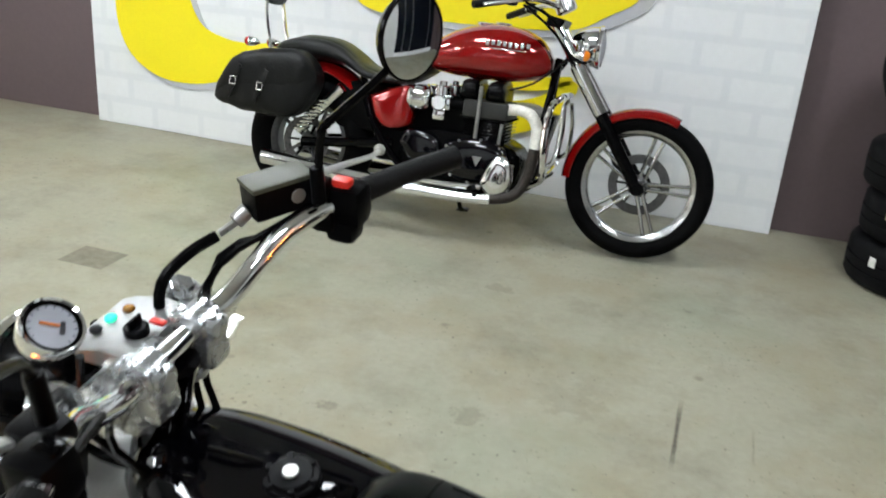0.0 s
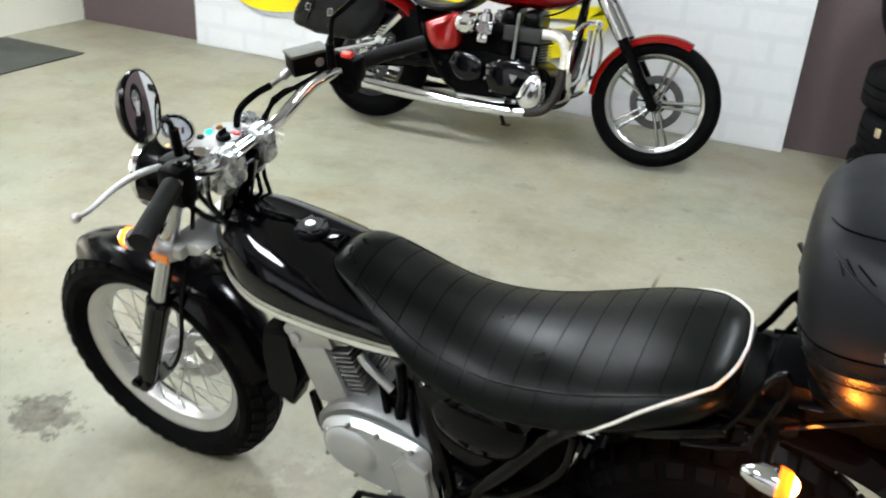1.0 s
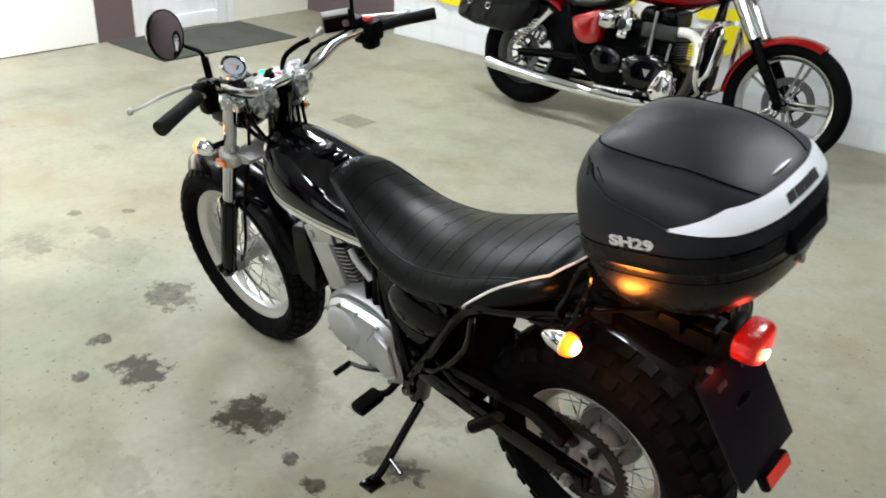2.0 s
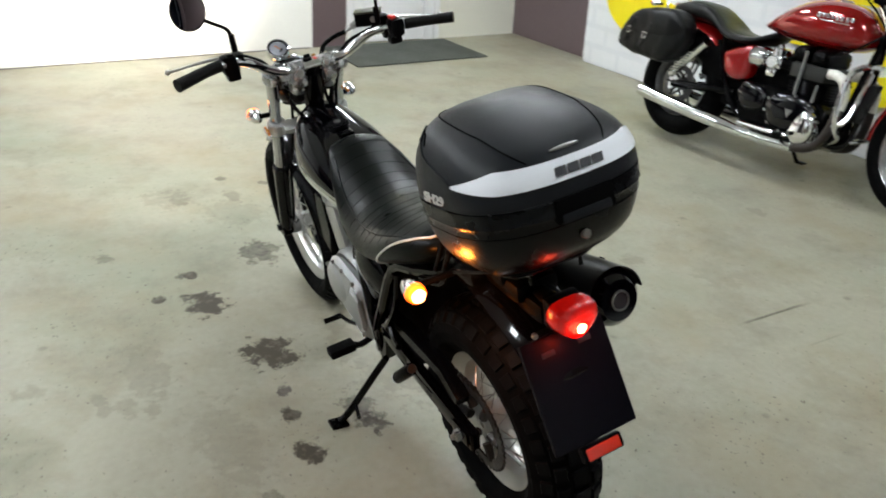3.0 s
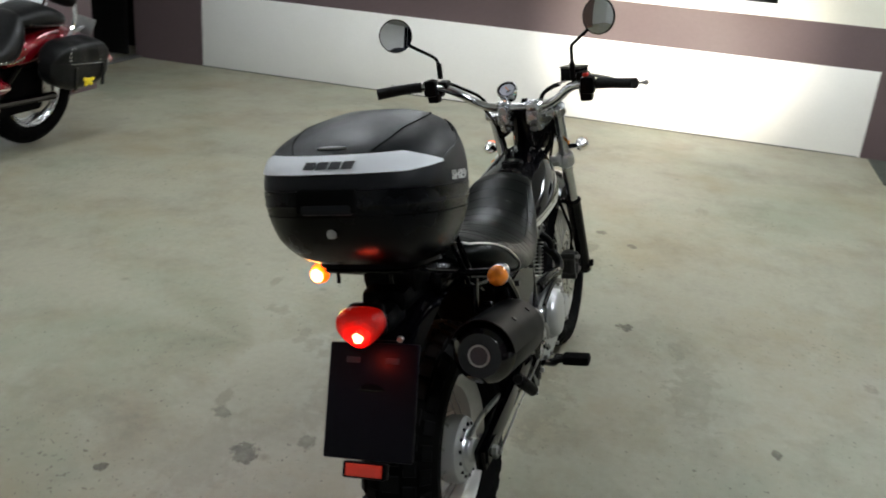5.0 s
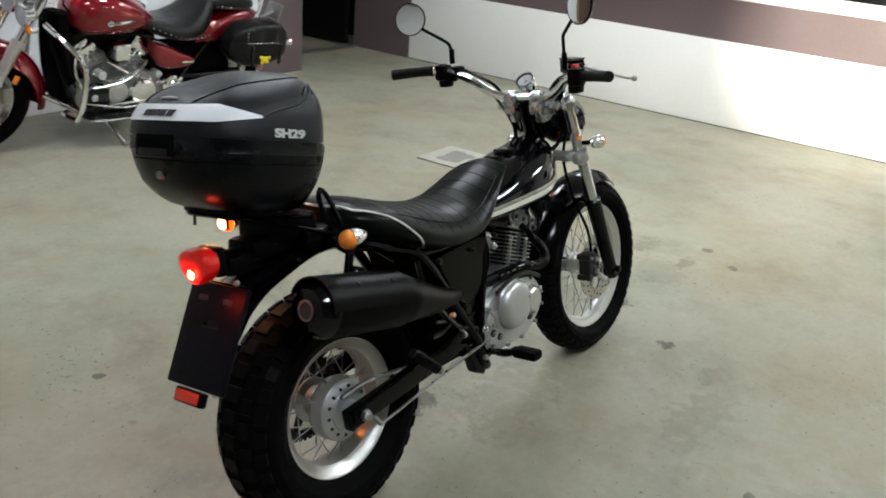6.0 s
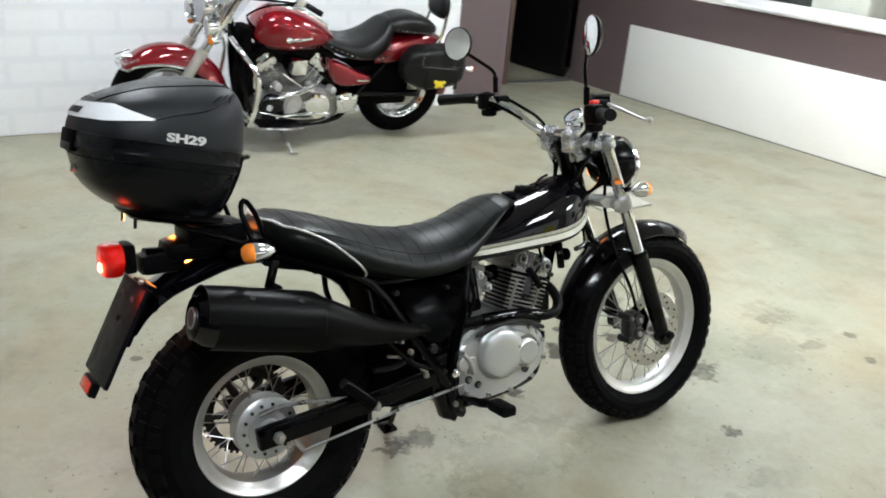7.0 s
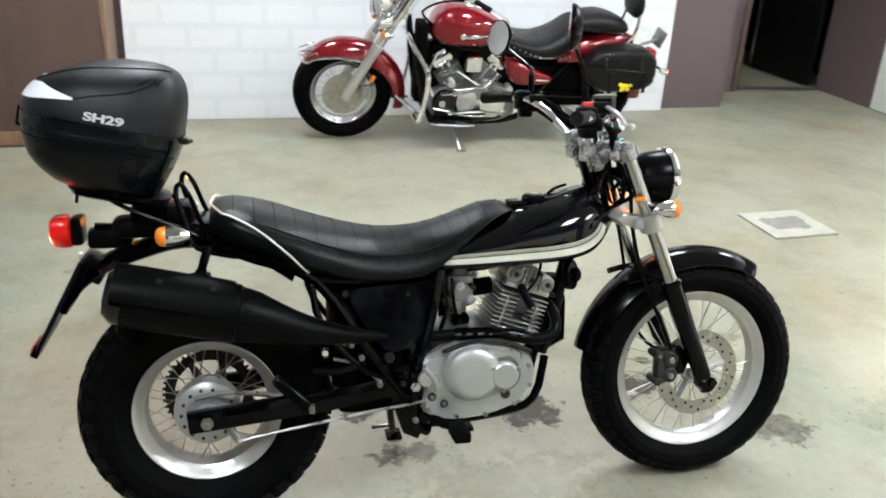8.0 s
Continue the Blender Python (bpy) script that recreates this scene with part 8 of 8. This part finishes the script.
ys = part("seat", body_loft([0.25, 0.29, 0.38, 0.50, 0.64, 0.76, 0.84], [0.845, 0.835, 0.755, 0.705, 0.715, 0.745, 0.755], [0.70, 0.63, 0.585, 0.580, 0.610, 0.665, 0.72], [0.11, 0.15, 0.19, 0.205, 0.195, 0.14, 0.08], 2.8), M["leather"], yam, "black leather rider seat with chrome studs", 60)
pst = part("pillion_seat", body_loft([-0.12, -0.08, 0.03, 0.13, 0.25, 0.31], [0.775, 0.825, 0.866, 0.876, 0.845, 0.80], [0.75, 0.742, 0.740, 0.745, 0.755, 0.775], [0.06, 0.115, 0.14, 0.14, 0.12, 0.06], 2.8, steps=16), M["leather"], yam, "black pillion seat with chrome studs", 60)
for s in (1, -1):
    studs(ys, [(0.735 - 0.036 * k, 0.690 - 0.085 * math.sin(math.pi * 0.62 * k / 12)) for k in range(13)], lambda p: s * (0.150 + 0.055 * math.sin(math.pi * min(1, max(0, (0.80 - p[0]) / 0.52)))))
    studs(ys, [(0.285 - 0.006 * k, 0.66 + 0.030 * k) for k in range(5)], lambda p: s * (0.150 - 0.012 * (p[1] - 0.66) / 0.03))
    studs(pst, [(0.235 - 0.035 * k, 0.790 - 0.004 * k) for k in range(9)], lambda p: s * (0.142 - 0.02 * max(0, -p[0] * 6)))
part("backrest", body_loft([-0.19, -0.17, -0.14, -0.12], [0.975, 1.01, 1.01, 0.975], [0.88, 0.845, 0.845, 0.88], [0.09, 0.12, 0.12, 0.09], 3, steps=8), M["leather"], yam, "black studded backrest pad")
for s in (1, -1):
    part("sissy_bar", G().tube([(0.0, s * 0.13, 0.62), (-0.13, s * 0.13, 0.74), (-0.165, s * 0.10, 0.92)], 0.012, 8), M["chrome"], yam, "chrome sissy bar")
mudguard(yam, (0.08, 0, 0.34), 0.40, 190, 40, 0.11, M["deep_red"], "deep glossy red rear mudguard", 0.12, "rear_mudguard")
part("rear_body", body_loft([-0.16, -0.06, 0.10, 0.24, 0.36], [0.72, 0.755, 0.74, 0.70, 0.62], [0.60, 0.58, 0.56, 0.53, 0.52], [0.09, 0.12, 0.135, 0.14, 0.10], 3, steps=12), M["deep_red"], yam)
for s in (1, -1):
    part("side_cover", G().bulge([(0.735, 0.606), (0.62, 0.570), (0.509, 0.515), (0.410, 0.475), (0.405, 0.430), (0.52, 0.410), (0.655, 0.418), (0.722, 0.495)], s * 0.10, s * 0.195), M["deep_red"], yam, "deep red side cover")
    part("side_emblem", G().box((0.48, s * 0.192, 0.458), (0.09, 0.006, 0.010), 0.002, Matrix.Rotation(radians(-3), 4, "Y")), M["chrome"], yam)
# V-twin engine
yen = part("engine", G().prism(catmull([(0.64, 0.22), (0.66, 0.36), (0.80, 0.42), (1.05, 0.40), (1.22, 0.34), (1.22, 0.24), (1.10, 0.17), (0.76, 0.16), (0.64, 0.22)], 4)[:-1], -0.17, 0.17, 0.02), M["dull_alloy"], yam, "large chrome V-twin engine")
for x, z in ((0.70, 0.345), (0.76, 0.385), (0.90, 0.40), (1.05, 0.385), (1.13, 0.34), (1.15, 0.26), (1.06, 0.205), (0.90, 0.20), (0.73, 0.215)):
    part("bolt", G().disc((x, 0.176, z), 0.009, 0.02, "y", 6), M["chrome"], yen)
part("gear_case", G().bulge([(1.03, 0.36), (1.13, 0.385), (1.20, 0.33), (1.19, 0.25), (1.08, 0.20), (1.02, 0.26)], 0.15, 0.20), M["black_paint"], yen, "dark engine front cover")
part("primary_cover", G().lathe([(0.0005, 0.045), (0.05, 0.042), (0.085, 0.030), (0.095, 0.0)], 32, Matrix.Translation((0.803, 0.17, 0.290))), M["chrome"], yen, "round chrome engine cover")
part("alternator_cover", G().lathe([(0.0005, 0.035), (0.04, 0.033), (0.045, 0.028), (0.06, 0.027), (0.074, 0.018), (0.078, 0.0)], 32, Matrix.Translation((0.985, 0.17, 0.310))), M["alloy_cast"], yen, "round silver engine cover")
part("lower_cover", G().prism(catmull([(0.72, 0.20), (0.80, 0.26), (1.0, 0.25), (1.18, 0.24), (1.14, 0.19), (0.92, 0.17), (0.72, 0.20)], 3)[:-1], 0.16, 0.20, 0.012), M["dark_steel"], yen)
for lean, cx in ((31, 1.03), (-35, 0.90)):
    vm = Matrix.Translation((cx, 0, 0.375)) @ Matrix.Rotation(radians(lean), 4, "Y") @ Matrix.Diagonal((0.95, 1, 1.14, 1))
    cg = G().box((0, 0, 0.07), (0.15, 0.20, 0.16), 0.03)
    cg.v = [tuple(vm @ Vector(p)) for p in cg.v]
    cy = part("cylinder", cg, M["dull_alloy"], yen, "finned silver-grey cylinder")
    fm_ = G().box((0, 0, 0), (0.182, 0.235, 0.0065), 0.003).mesh("fin")
    fm_.materials.append(M["dull_alloy"])
    for k in range(9):
        f = part("fin", fm_, M["dull_alloy"], cy)
        f.matrix_basis = vm @ Matrix.Translation((0, 0, 0.005 + 0.0165 * k))
    hg = G().box((0, 0, 0.185), (0.15, 0.21, 0.055), 0.025).box((0, 0, 0.222), (0.10, 0.15, 0.03), 0.014)
    hg.v = [tuple(vm @ Vector(p)) for p in hg.v]
    part("rocker_cover", hg, M["chrome"], cy, "chrome rocker cover")
    for dx in (-0.03, 0.03):
        part("pushrod_tube", G().tube([vm @ Vector((dx, 0.10, 0.0)), vm @ Vector((dx * 0.7, 0.105, 0.17))], 0.011, 10, smooth=0), M["chrome"], cy)
for pts_, r_ in (([(1.14, 0.17, 0.44), (1.05, 0.20, 0.395), (0.93, 0.20, 0.41), (0.82, 0.19, 0.47)], 0.0065), ([(1.15, 0.20, 0.36), (0.98, 0.215, 0.385), (0.86, 0.21, 0.43), (0.79, 0.19, 0.50)], 0.0065), ([(1.20, 0.20, 0.27), (1.12, 0.215, 0.255), (0.98, 0.22, 0.225), (0.84, 0.215, 0.22)], 0.008)):
    part("engine_pipe", G().tube(pts_, r_, 10), M["wheel_metal"], yen, "bright pipe along the engine")
for x, z, r_ in ((1.09, 0.435, 0.026), (0.86, 0.425, 0.024), (1.14, 0.30, 0.024), (0.90, 0.30, 0.016), (0.70, 0.40, 0.022), (1.06, 0.365, 0.014)):
    part("engine_boss", G().disc((x, 0.165, z), r_, 0.07, "y", 20).disc((x, 0.203, z), r_ * 0.45, 0.014, "y", 6), M["alloy_cast"], yen)
part("engine_core", G().box((0.96, 0, 0.47), (0.52, 0.12, 0.38), 0.03).box((0.95, 0, 0.42), (0.62, 0.13, 0.42), 0.03).box((0.62, 0, 0.36), (0.36, 0.20, 0.30), 0.03), M["black_satin"], yen)
# added block under the seat; it and the radiator are coloured as shade
part("frame_cover", G().box((0.30, 0, 0.38), (0.50, 0.19, 0.30), 0.04), M["shadow_black"], yen)
part("radiator", G().box((1.27, 0, 0.52), (0.07, 0.16, 0.52), 0.02), M["shadow_black"], yen)
part("air_cleaner", G().box((0.948, 0.14, 0.560), (0.105, 0.10, 0.105), 0.02), M["chrome"], yen, "chrome cover between the cylinders")
part("chrome_cover", G().lathe([(0.0005, 0.045), (0.035, 0.043), (0.040, 0.036), (0.060, 0.036), (0.072, 0.026), (0.076, 0.0)], 28, Matrix.Translation((0.588, 0.165, 0.305))).box((0.575, 0.17, 0.29), (0.15, 0.02, 0.13), 0.02), M["chrome"], yen, "round chrome side cover")
for s in (1, -1):
    part("frame_tube", G().tube([(0.30, s * 0.12, 0.55), (0.48, s * 0.13, 0.36), (0.62, s * 0.14, 0.18), (0.95, s * 0.14, 0.15), (1.20, s * 0.13, 0.18), (1.30, s * 0.09, 0.45), (1.36, 0, 0.82)], 0.019, 10), M["black_frame"], yam)
    part("swing_arm", G().tube([(0, s * 0.12, 0.322), (0.25, s * 0.12, 0.33), (0.5, s * 0.12, 0.34)], 0.025, 10), M["black_frame"], yam)
    part("floorboard", G().prism(catmull([(0.93, 0.190), (0.95, 0.205), (1.09, 0.212), (1.22, 0.222), (1.235, 0.210), (1.09, 0.192), (0.93, 0.190)], 3)[:-1], s * 0.18, s * 0.31, 0.01), M["black_satin"], yam, "chrome-edged rider floorboard")
    part("board_edge", G().tube([(0.945, s * 0.20, 0.198), (0.945, s * 0.305, 0.196), (0.975, s * 0.318, 0.198), (1.09, s * 0.318, 0.202), (1.20, s * 0.318, 0.210), (1.23, s * 0.30, 0.213)], 0.008, 8), M["chrome"], yam)
    part("crash_bar", G().tube([(1.37, s * 0.06, 0.72), (1.34, s * 0.22, 0.66), (1.275, s * 0.31, 0.54), (1.29, s * 0.32, 0.34), (1.32, s * 0.30, 0.22)], 0.016, 10).tube([(1.32, s * 0.30, 0.225), (1.32, s * 0.16, 0.21), (1.24, s * 0.12, 0.21)], 0.014, 10).tube([(1.31, s * 0.30, 0.27), (1.38, s * 0.24, 0.31), (1.44, s * 0.16, 0.34)], 0.013, 8), M["chrome"], yam, "chrome engine crash bar")
    part("exhaust", G().tube([(1.12, s * -0.10 if s < 0 else -0.14, 0.52), (1.20, -0.20, 0.40), (1.05, -0.23, 0.22), (0.5, -0.24, 0.20), (-0.3, -0.25, 0.24)] if s > 0 else [(0.88, -0.12, 0.55), (0.80, -0.21, 0.42), (0.60, -0.24, 0.30), (0.2, -0.25, 0.30), (-0.34, -0.26, 0.33)], 0.036, 12), M["chrome"], yam)
    # saddlebags with studs
    bag = part("saddlebag", creased(body_loft([-0.305, -0.28, -0.18, -0.04, 0.12, 0.22, 0.265], [0.60, 0.680, 0.738, 0.742, 0.732, 0.69, 0.62], [0.53, 0.465, 0.425, 0.410, 0.425, 0.475, 0.54], [0.05, 0.075, 0.09, 0.092, 0.09, 0.07, 0.045], 3.8, n=44, steps=30), 0.005, 12, 8 + s), M["leather"], yam, "black leather saddlebag with chrome studs")
    bag.location = (-0.004, s * 0.235, 0.049)
    bag.scale = (0.86, 1, 0.88)
    part("flap", creased(body_loft([-0.300, -0.275, -0.18, -0.04, 0.12, 0.215, 0.258], [0.608, 0.688, 0.746, 0.750, 0.740, 0.698, 0.63], [0.585, 0.580, 0.578, 0.585, 0.60, 0.61, 0.615], [0.054, 0.08, 0.096, 0.098, 0.096, 0.075, 0.05], 3.8, n=44, steps=30), 0.004, 12, 8 + s), M["leather"], bag)
    studs(bag, [(-0.17 + 0.030 * k, 0.596 + 0.0025 * k) for k in range(11)], s * 0.098, 0.006)
    studs(bag, [(-0.13 + 0.031 * k, 0.712 + 0.001 * k) for k in range(9)], s * 0.084, 0.006)
    studs(bag, [(0.138, 0.645), (0.142, 0.67), (0.140, 0.695), (-0.160, 0.62), (-0.152, 0.645), (-0.146, 0.67), (-0.138, 0.693)], s * 0.094, 0.006)
    badge = part("concho", G().ball((-0.040, s * 0.100, 0.478), (0.035, 0.008, 0.026), 12, 8), M["yellow_badge"], bag, "yellow badge")
    for dx, dz in ((-0.045, 0.012), (0.035, 0.02), (0.02, -0.022), (-0.03, -0.02)):
        part("badge_wing", G().ball((-0.040 + dx, s * 0.100, 0.478 + dz), (0.018, 0.006, 0.014), 10, 6), M["yellow_badge"], badge)
    for x in (-0.20, 0.08):
        part("strap", G().box((x, s * 0.098, 0.51), (0.03, 0.008, 0.16), 0.003), M["leather"], bag)
    indicator(yam, (-0.375, s * 0.19, 0.520), s, M["red_dull"], True, "chrome rear indicator with red lens", 0.10)
part("tail_light", G().box((-0.345, 0, 0.57), (0.05, 0.11, 0.09), 0.02), mat("dull_red_lens", (0.4, 0.01, 0.01), 0.15, coat=0.5), yam, "red tail light, unlit")
part("plate_frame", G().box((-0.385, 0, 0.69), (0.008, 0.15, 0.11), 0.01, Matrix.Rotation(radians(-20), 4, "Y")).tube([(-0.26, 0, 0.64), (-0.38, 0, 0.68)], 0.012, 8), M["dull_alloy"], yam, "grey plate back seen from its edge")
part("side_stand", G().tube([(1.06, 0.15, 0.17), (1.05, 0.32, 0.09), (1.04, 0.375, 0.062)], 0.011, 8).box((1.038, 0.385, 0.062), (0.055, 0.05, 0.01), 0.003, Matrix.Rotation(radians(9), 4, "X")), M["steel"], yam)
# bars, headlight, lamps, windshield
yb = [(0.98, 0.44, 1.0), (1.06, 0.40, 1.04), (1.20, 0.34, 1.10), (1.31, 0.20, 1.09), (1.36, 0.08, 1.05), (1.365, 0, 1.045)]
yb = yb + [(x, -y, z) for x, y, z in reversed(yb[:-1])]
part("handlebar", G().tube(yb, 0.014, 12, smooth=4), M["chrome"], yam, "wide chrome handlebar")
for s in (1, -1):
    part("grip", G().tube([(1.05, s * 0.405, 1.035), (0.96, s * 0.45, 0.992)], 0.018, 12, smooth=0), M["grip"], yam)
    part("switch_housing", G().box((1.085, s * 0.39, 1.05), (0.06, 0.06, 0.06), 0.015), M["chrome"], yam)
    mr = part("mirror", G().tube([(1.10, s * 0.385, 1.07), (1.12, s * 0.41, 1.15), (1.10, s * 0.44, 1.20)], 0.006, 8), M["chrome"], yam, "chrome teardrop mirror")
    part("shell", G().ball((1.09, s * 0.45, 1.215), (0.03, 0.075, 0.045), 16, 10), M["chrome"], mr)
    sl = Matrix.Translation((1.555, s * 0.17, 0.825)) @ Matrix.Rotation(radians(-90), 4, "Z")
    fl = part("spot_lamp", G().lathe([(0.0005, -0.07), (0.03, -0.06), (0.05, -0.03), (0.058, 0.0), (0.062, 0.012), (0.055, 0.018)], 24, sl), M["chrome"], yam, "round chrome spot lamp")
    part("lamp_lens", G().lathe([(0.0005, 0.024), (0.055, 0.012)], 24, sl), M["dial"], fl)
    indicator(yam, (1.52, s * 0.20, 0.75), s, M["orange_lens"], False, "chrome front indicator with orange lens", 0.08)
yl = Matrix.Translation((1.535, 0, 0.895)) @ Matrix.Rotation(radians(-90), 4, "Z")
yh = part("headlight", G().lathe([(0.0005, -0.14), (0.05, -0.13), (0.085, -0.08), (0.10, -0.02), (0.105, 0.01), (0.11, 0.02), (0.10, 0.03)], 32, yl), M["chrome"], yam, "large round chrome headlight")
part("lamp_lens", G().lathe([(0.0005, 0.045), (0.06, 0.036), (0.10, 0.022)], 32, yl), M["dial"], yh)
part("fork_nacelle", G().box((1.43, 0, 0.88), (0.12, 0.20, 0.14), 0.04), M["chrome"], yam)
wsr = []
for k in range(13):
    u = -1 + 2 * k / 12
    row = []
    for j in range(9):
        v = j / 8
        row.append((1.50 - 0.20 * v - 0.10 * u * u, u * (0.20 + 0.06 * math.sin(math.pi * v)), 0.90 + 0.42 * v - 0.02 * u * u))
    wsr.append(row)
wg_ = G()
outer = wsr
inner_ = [[(p[0] - 0.004, p[1], p[2]) for p in row] for row in wsr]
wg_.rings([o + i_[::-1] for o, i_ in zip(outer, inner_)])
M["screen"] = mat("screen", (0.85, 0.87, 0.88), 0.03, trans=1.0, vary=0.0, rvary=0.0, ior=1.1)
ws = part("windshield", wg_, M["screen"], yam, "clear curved windshield")
ws.visible_shadow = False
for s in (1, -1):
    part("shield_bracket", G().tube([(1.46, s * 0.10, 0.88), (1.44, s * 0.15, 0.98), (1.36, s * 0.20, 1.10)], 0.009, 8), M["chrome"], ws)
for pts in ([(1.08, 0.38, 1.03), (1.22, 0.28, 1.02), (1.38, 0.14, 0.98), (1.40, 0.06, 0.85)], [(1.08, 0.37, 1.02), (1.20, 0.24, 0.98), (1.30, 0.12, 0.88), (1.22, 0.06, 0.78)], [(1.30, 0.12, 0.66), (1.28, 0.15, 0.5), (1.24, 0.15, 0.36)]):
    part("cable", G().tube(pts, 0.007, 6), M["black_satin"], yam)
for pts in ([(0.74, 0.17, 0.36), (0.90, 0.19, 0.42), (1.06, 0.18, 0.52)], [(1.18, 0.12, 0.62), (1.24, 0.14, 0.48), (1.20, 0.17, 0.34)], [(0.72, 0.20, 0.24), (0.92, 0.215, 0.25), (1.10, 0.215, 0.235)]):
    part("engine_pipe", G().tube(pts, 0.009, 8), M["chrome"], yam)


# ---------- loose things ----------
def car_tyre(at, m=None, label="used black car tyre lying in a stack"):
    prof = []
    for r, h in ((0.205, -0.085), (0.225, -0.100), (0.255, -0.108), (0.290, -0.104), (0.312, -0.092), (0.322, -0.075), (0.324, -0.030), (0.317, -0.027), (0.317, -0.021), (0.325, -0.018), (0.325, 0.018), (0.317, 0.021), (0.317, 0.027), (0.324, 0.030),
                 (0.322, 0.075), (0.312, 0.092), (0.290, 0.104), (0.255, 0.108), (0.225, 0.100), (0.205, 0.085), (0.200, 0.07), (0.215, 0.0), (0.200, -0.07), (0.205, -0.085)):
        prof.append((r, h))
    t = thing("car_tyre", label, "tyre", Matrix.Translation(at) @ (m or Matrix.Rotation(radians(90), 4, "X")), group="stacked tyres")
    part("carcass", G().lathe(prof, 56), M["tyre_dusty"], t)
    return t


TX, TY = 1.34, 4.38
for i, (dx, dy) in enumerate(((0, 0), (0.02, 0.01), (-0.01, 0.03))):
    t = car_tyre((TX + dx, TY + dy, 0.11 + 0.218 * i))
    if i < 2:
        part("sticker", G().box((-0.245, 0.035, 0.2155), (0.035, 0.045, 0.003), 0.001, Matrix.Rotation(radians(-49), 4, "Y")), M["kraft"] if i else M["paper"], t, "small paper sticker")
up = Matrix.Rotation(radians(8), 4, "X")
aw = car_tyre((TX - 0.03, TY + 0.06, 0.655 + 0.325), Matrix.Rotation(radians(6), 4, "X"), "black car tyre on a silver alloy wheel standing on the stack")
part("rim", G().lathe([(0.205, -0.085), (0.21, -0.09), (0.19, -0.08), (0.18, -0.05), (0.18, 0.05), (0.205, 0.085)], 48), M["silver_paint"], aw)
me = G().box((0.11, -0.055, 0), (0.17, 0.02, 0.045), 0.008).mesh("spoke")
me.materials.append(M["silver_paint"])
for k in range(6):
    sp = part("spoke", me, M["silver_paint"], aw)
    sp.rotation_euler = (0, 2 * math.pi * k / 6 + 0.35, 0)
part("hub", G().disc((0, -0.05, 0), 0.05, 0.05, "y", 24), M["silver_paint"], aw)
card = thing("price_card", "white paper card with red border leaning on a tyre", "card", pose(TX - 0.02, TY - 0.20, 0.665, -14, -9, 6))
part("sheet", G().box((0, 0, 0.16), (0.21, 0.004, 0.30), 0.001), M["paper"], card)
bg = G()
for x, z, w, h in ((0, 0.305, 0.21, 0.006), (0, 0.013, 0.21, 0.006), (-0.102, 0.16, 0.006, 0.29), (0.102, 0.16, 0.006, 0.29)):
    bg.box((x, -0.003, z), (w, 0.002, h), 0)
part("border", bg, M["red_ink"], card, "thin red printed border")
for k in range(7):
    part("print_line", G().box((-0.01 + 0.01 * (k % 2), -0.003, 0.27 - 0.032 * k), (0.15 - 0.02 * (k % 3), 0.002, 0.010), 0), M["grey_ink"], card)
part("note", G().box((0.03, -0.012, 0.05), (0.09, 0.006, 0.07), 0.001, Matrix.Rotation(radians(12), 4, "Y")), M["tile_plate"], card)

# pale square slab on the floor
M["plate_stain"] = mat("plate_stain", (0.20, 0.19, 0.165), 0.75, scale=20, vary=0.35, bump=0.1, bscale=120)
slab_t = thing("floor_slab", "pale square board with a dark worn middle lying on the floor", "board", pose(-2.215, -0.712, 0, 0, 0, 1.0))
part("board", G().box((0, 0, 0.006), (0.385, 0.35, 0.012), 0.003), M["tile_plate"], slab_t)
wear, edge = G(), []
for (xa, ya), (xb, yb) in (((-0.125, -0.085), (0.13, -0.08)), ((0.13, -0.08), (0.12, 0.075)), ((0.12, 0.075), (-0.11, 0.085)), ((-0.11, 0.085), (-0.125, -0.085))):
    for k in range(14):
        t = k / 14
        edge.append((xa + (xb - xa) * t + random.uniform(-0.012, 0.012), ya + (yb - ya) * t + random.uniform(-0.014, 0.012)))
n = len(edge)
wear.add([(0, 0, 0.0128)] + [(x, y, 0.0126) for x, y in edge], [(0, 1 + k, 1 + (k + 1) % n) for k in range(n)])
part("worn_middle", wear, M["plate_stain"], slab_t, "dark worn patches")
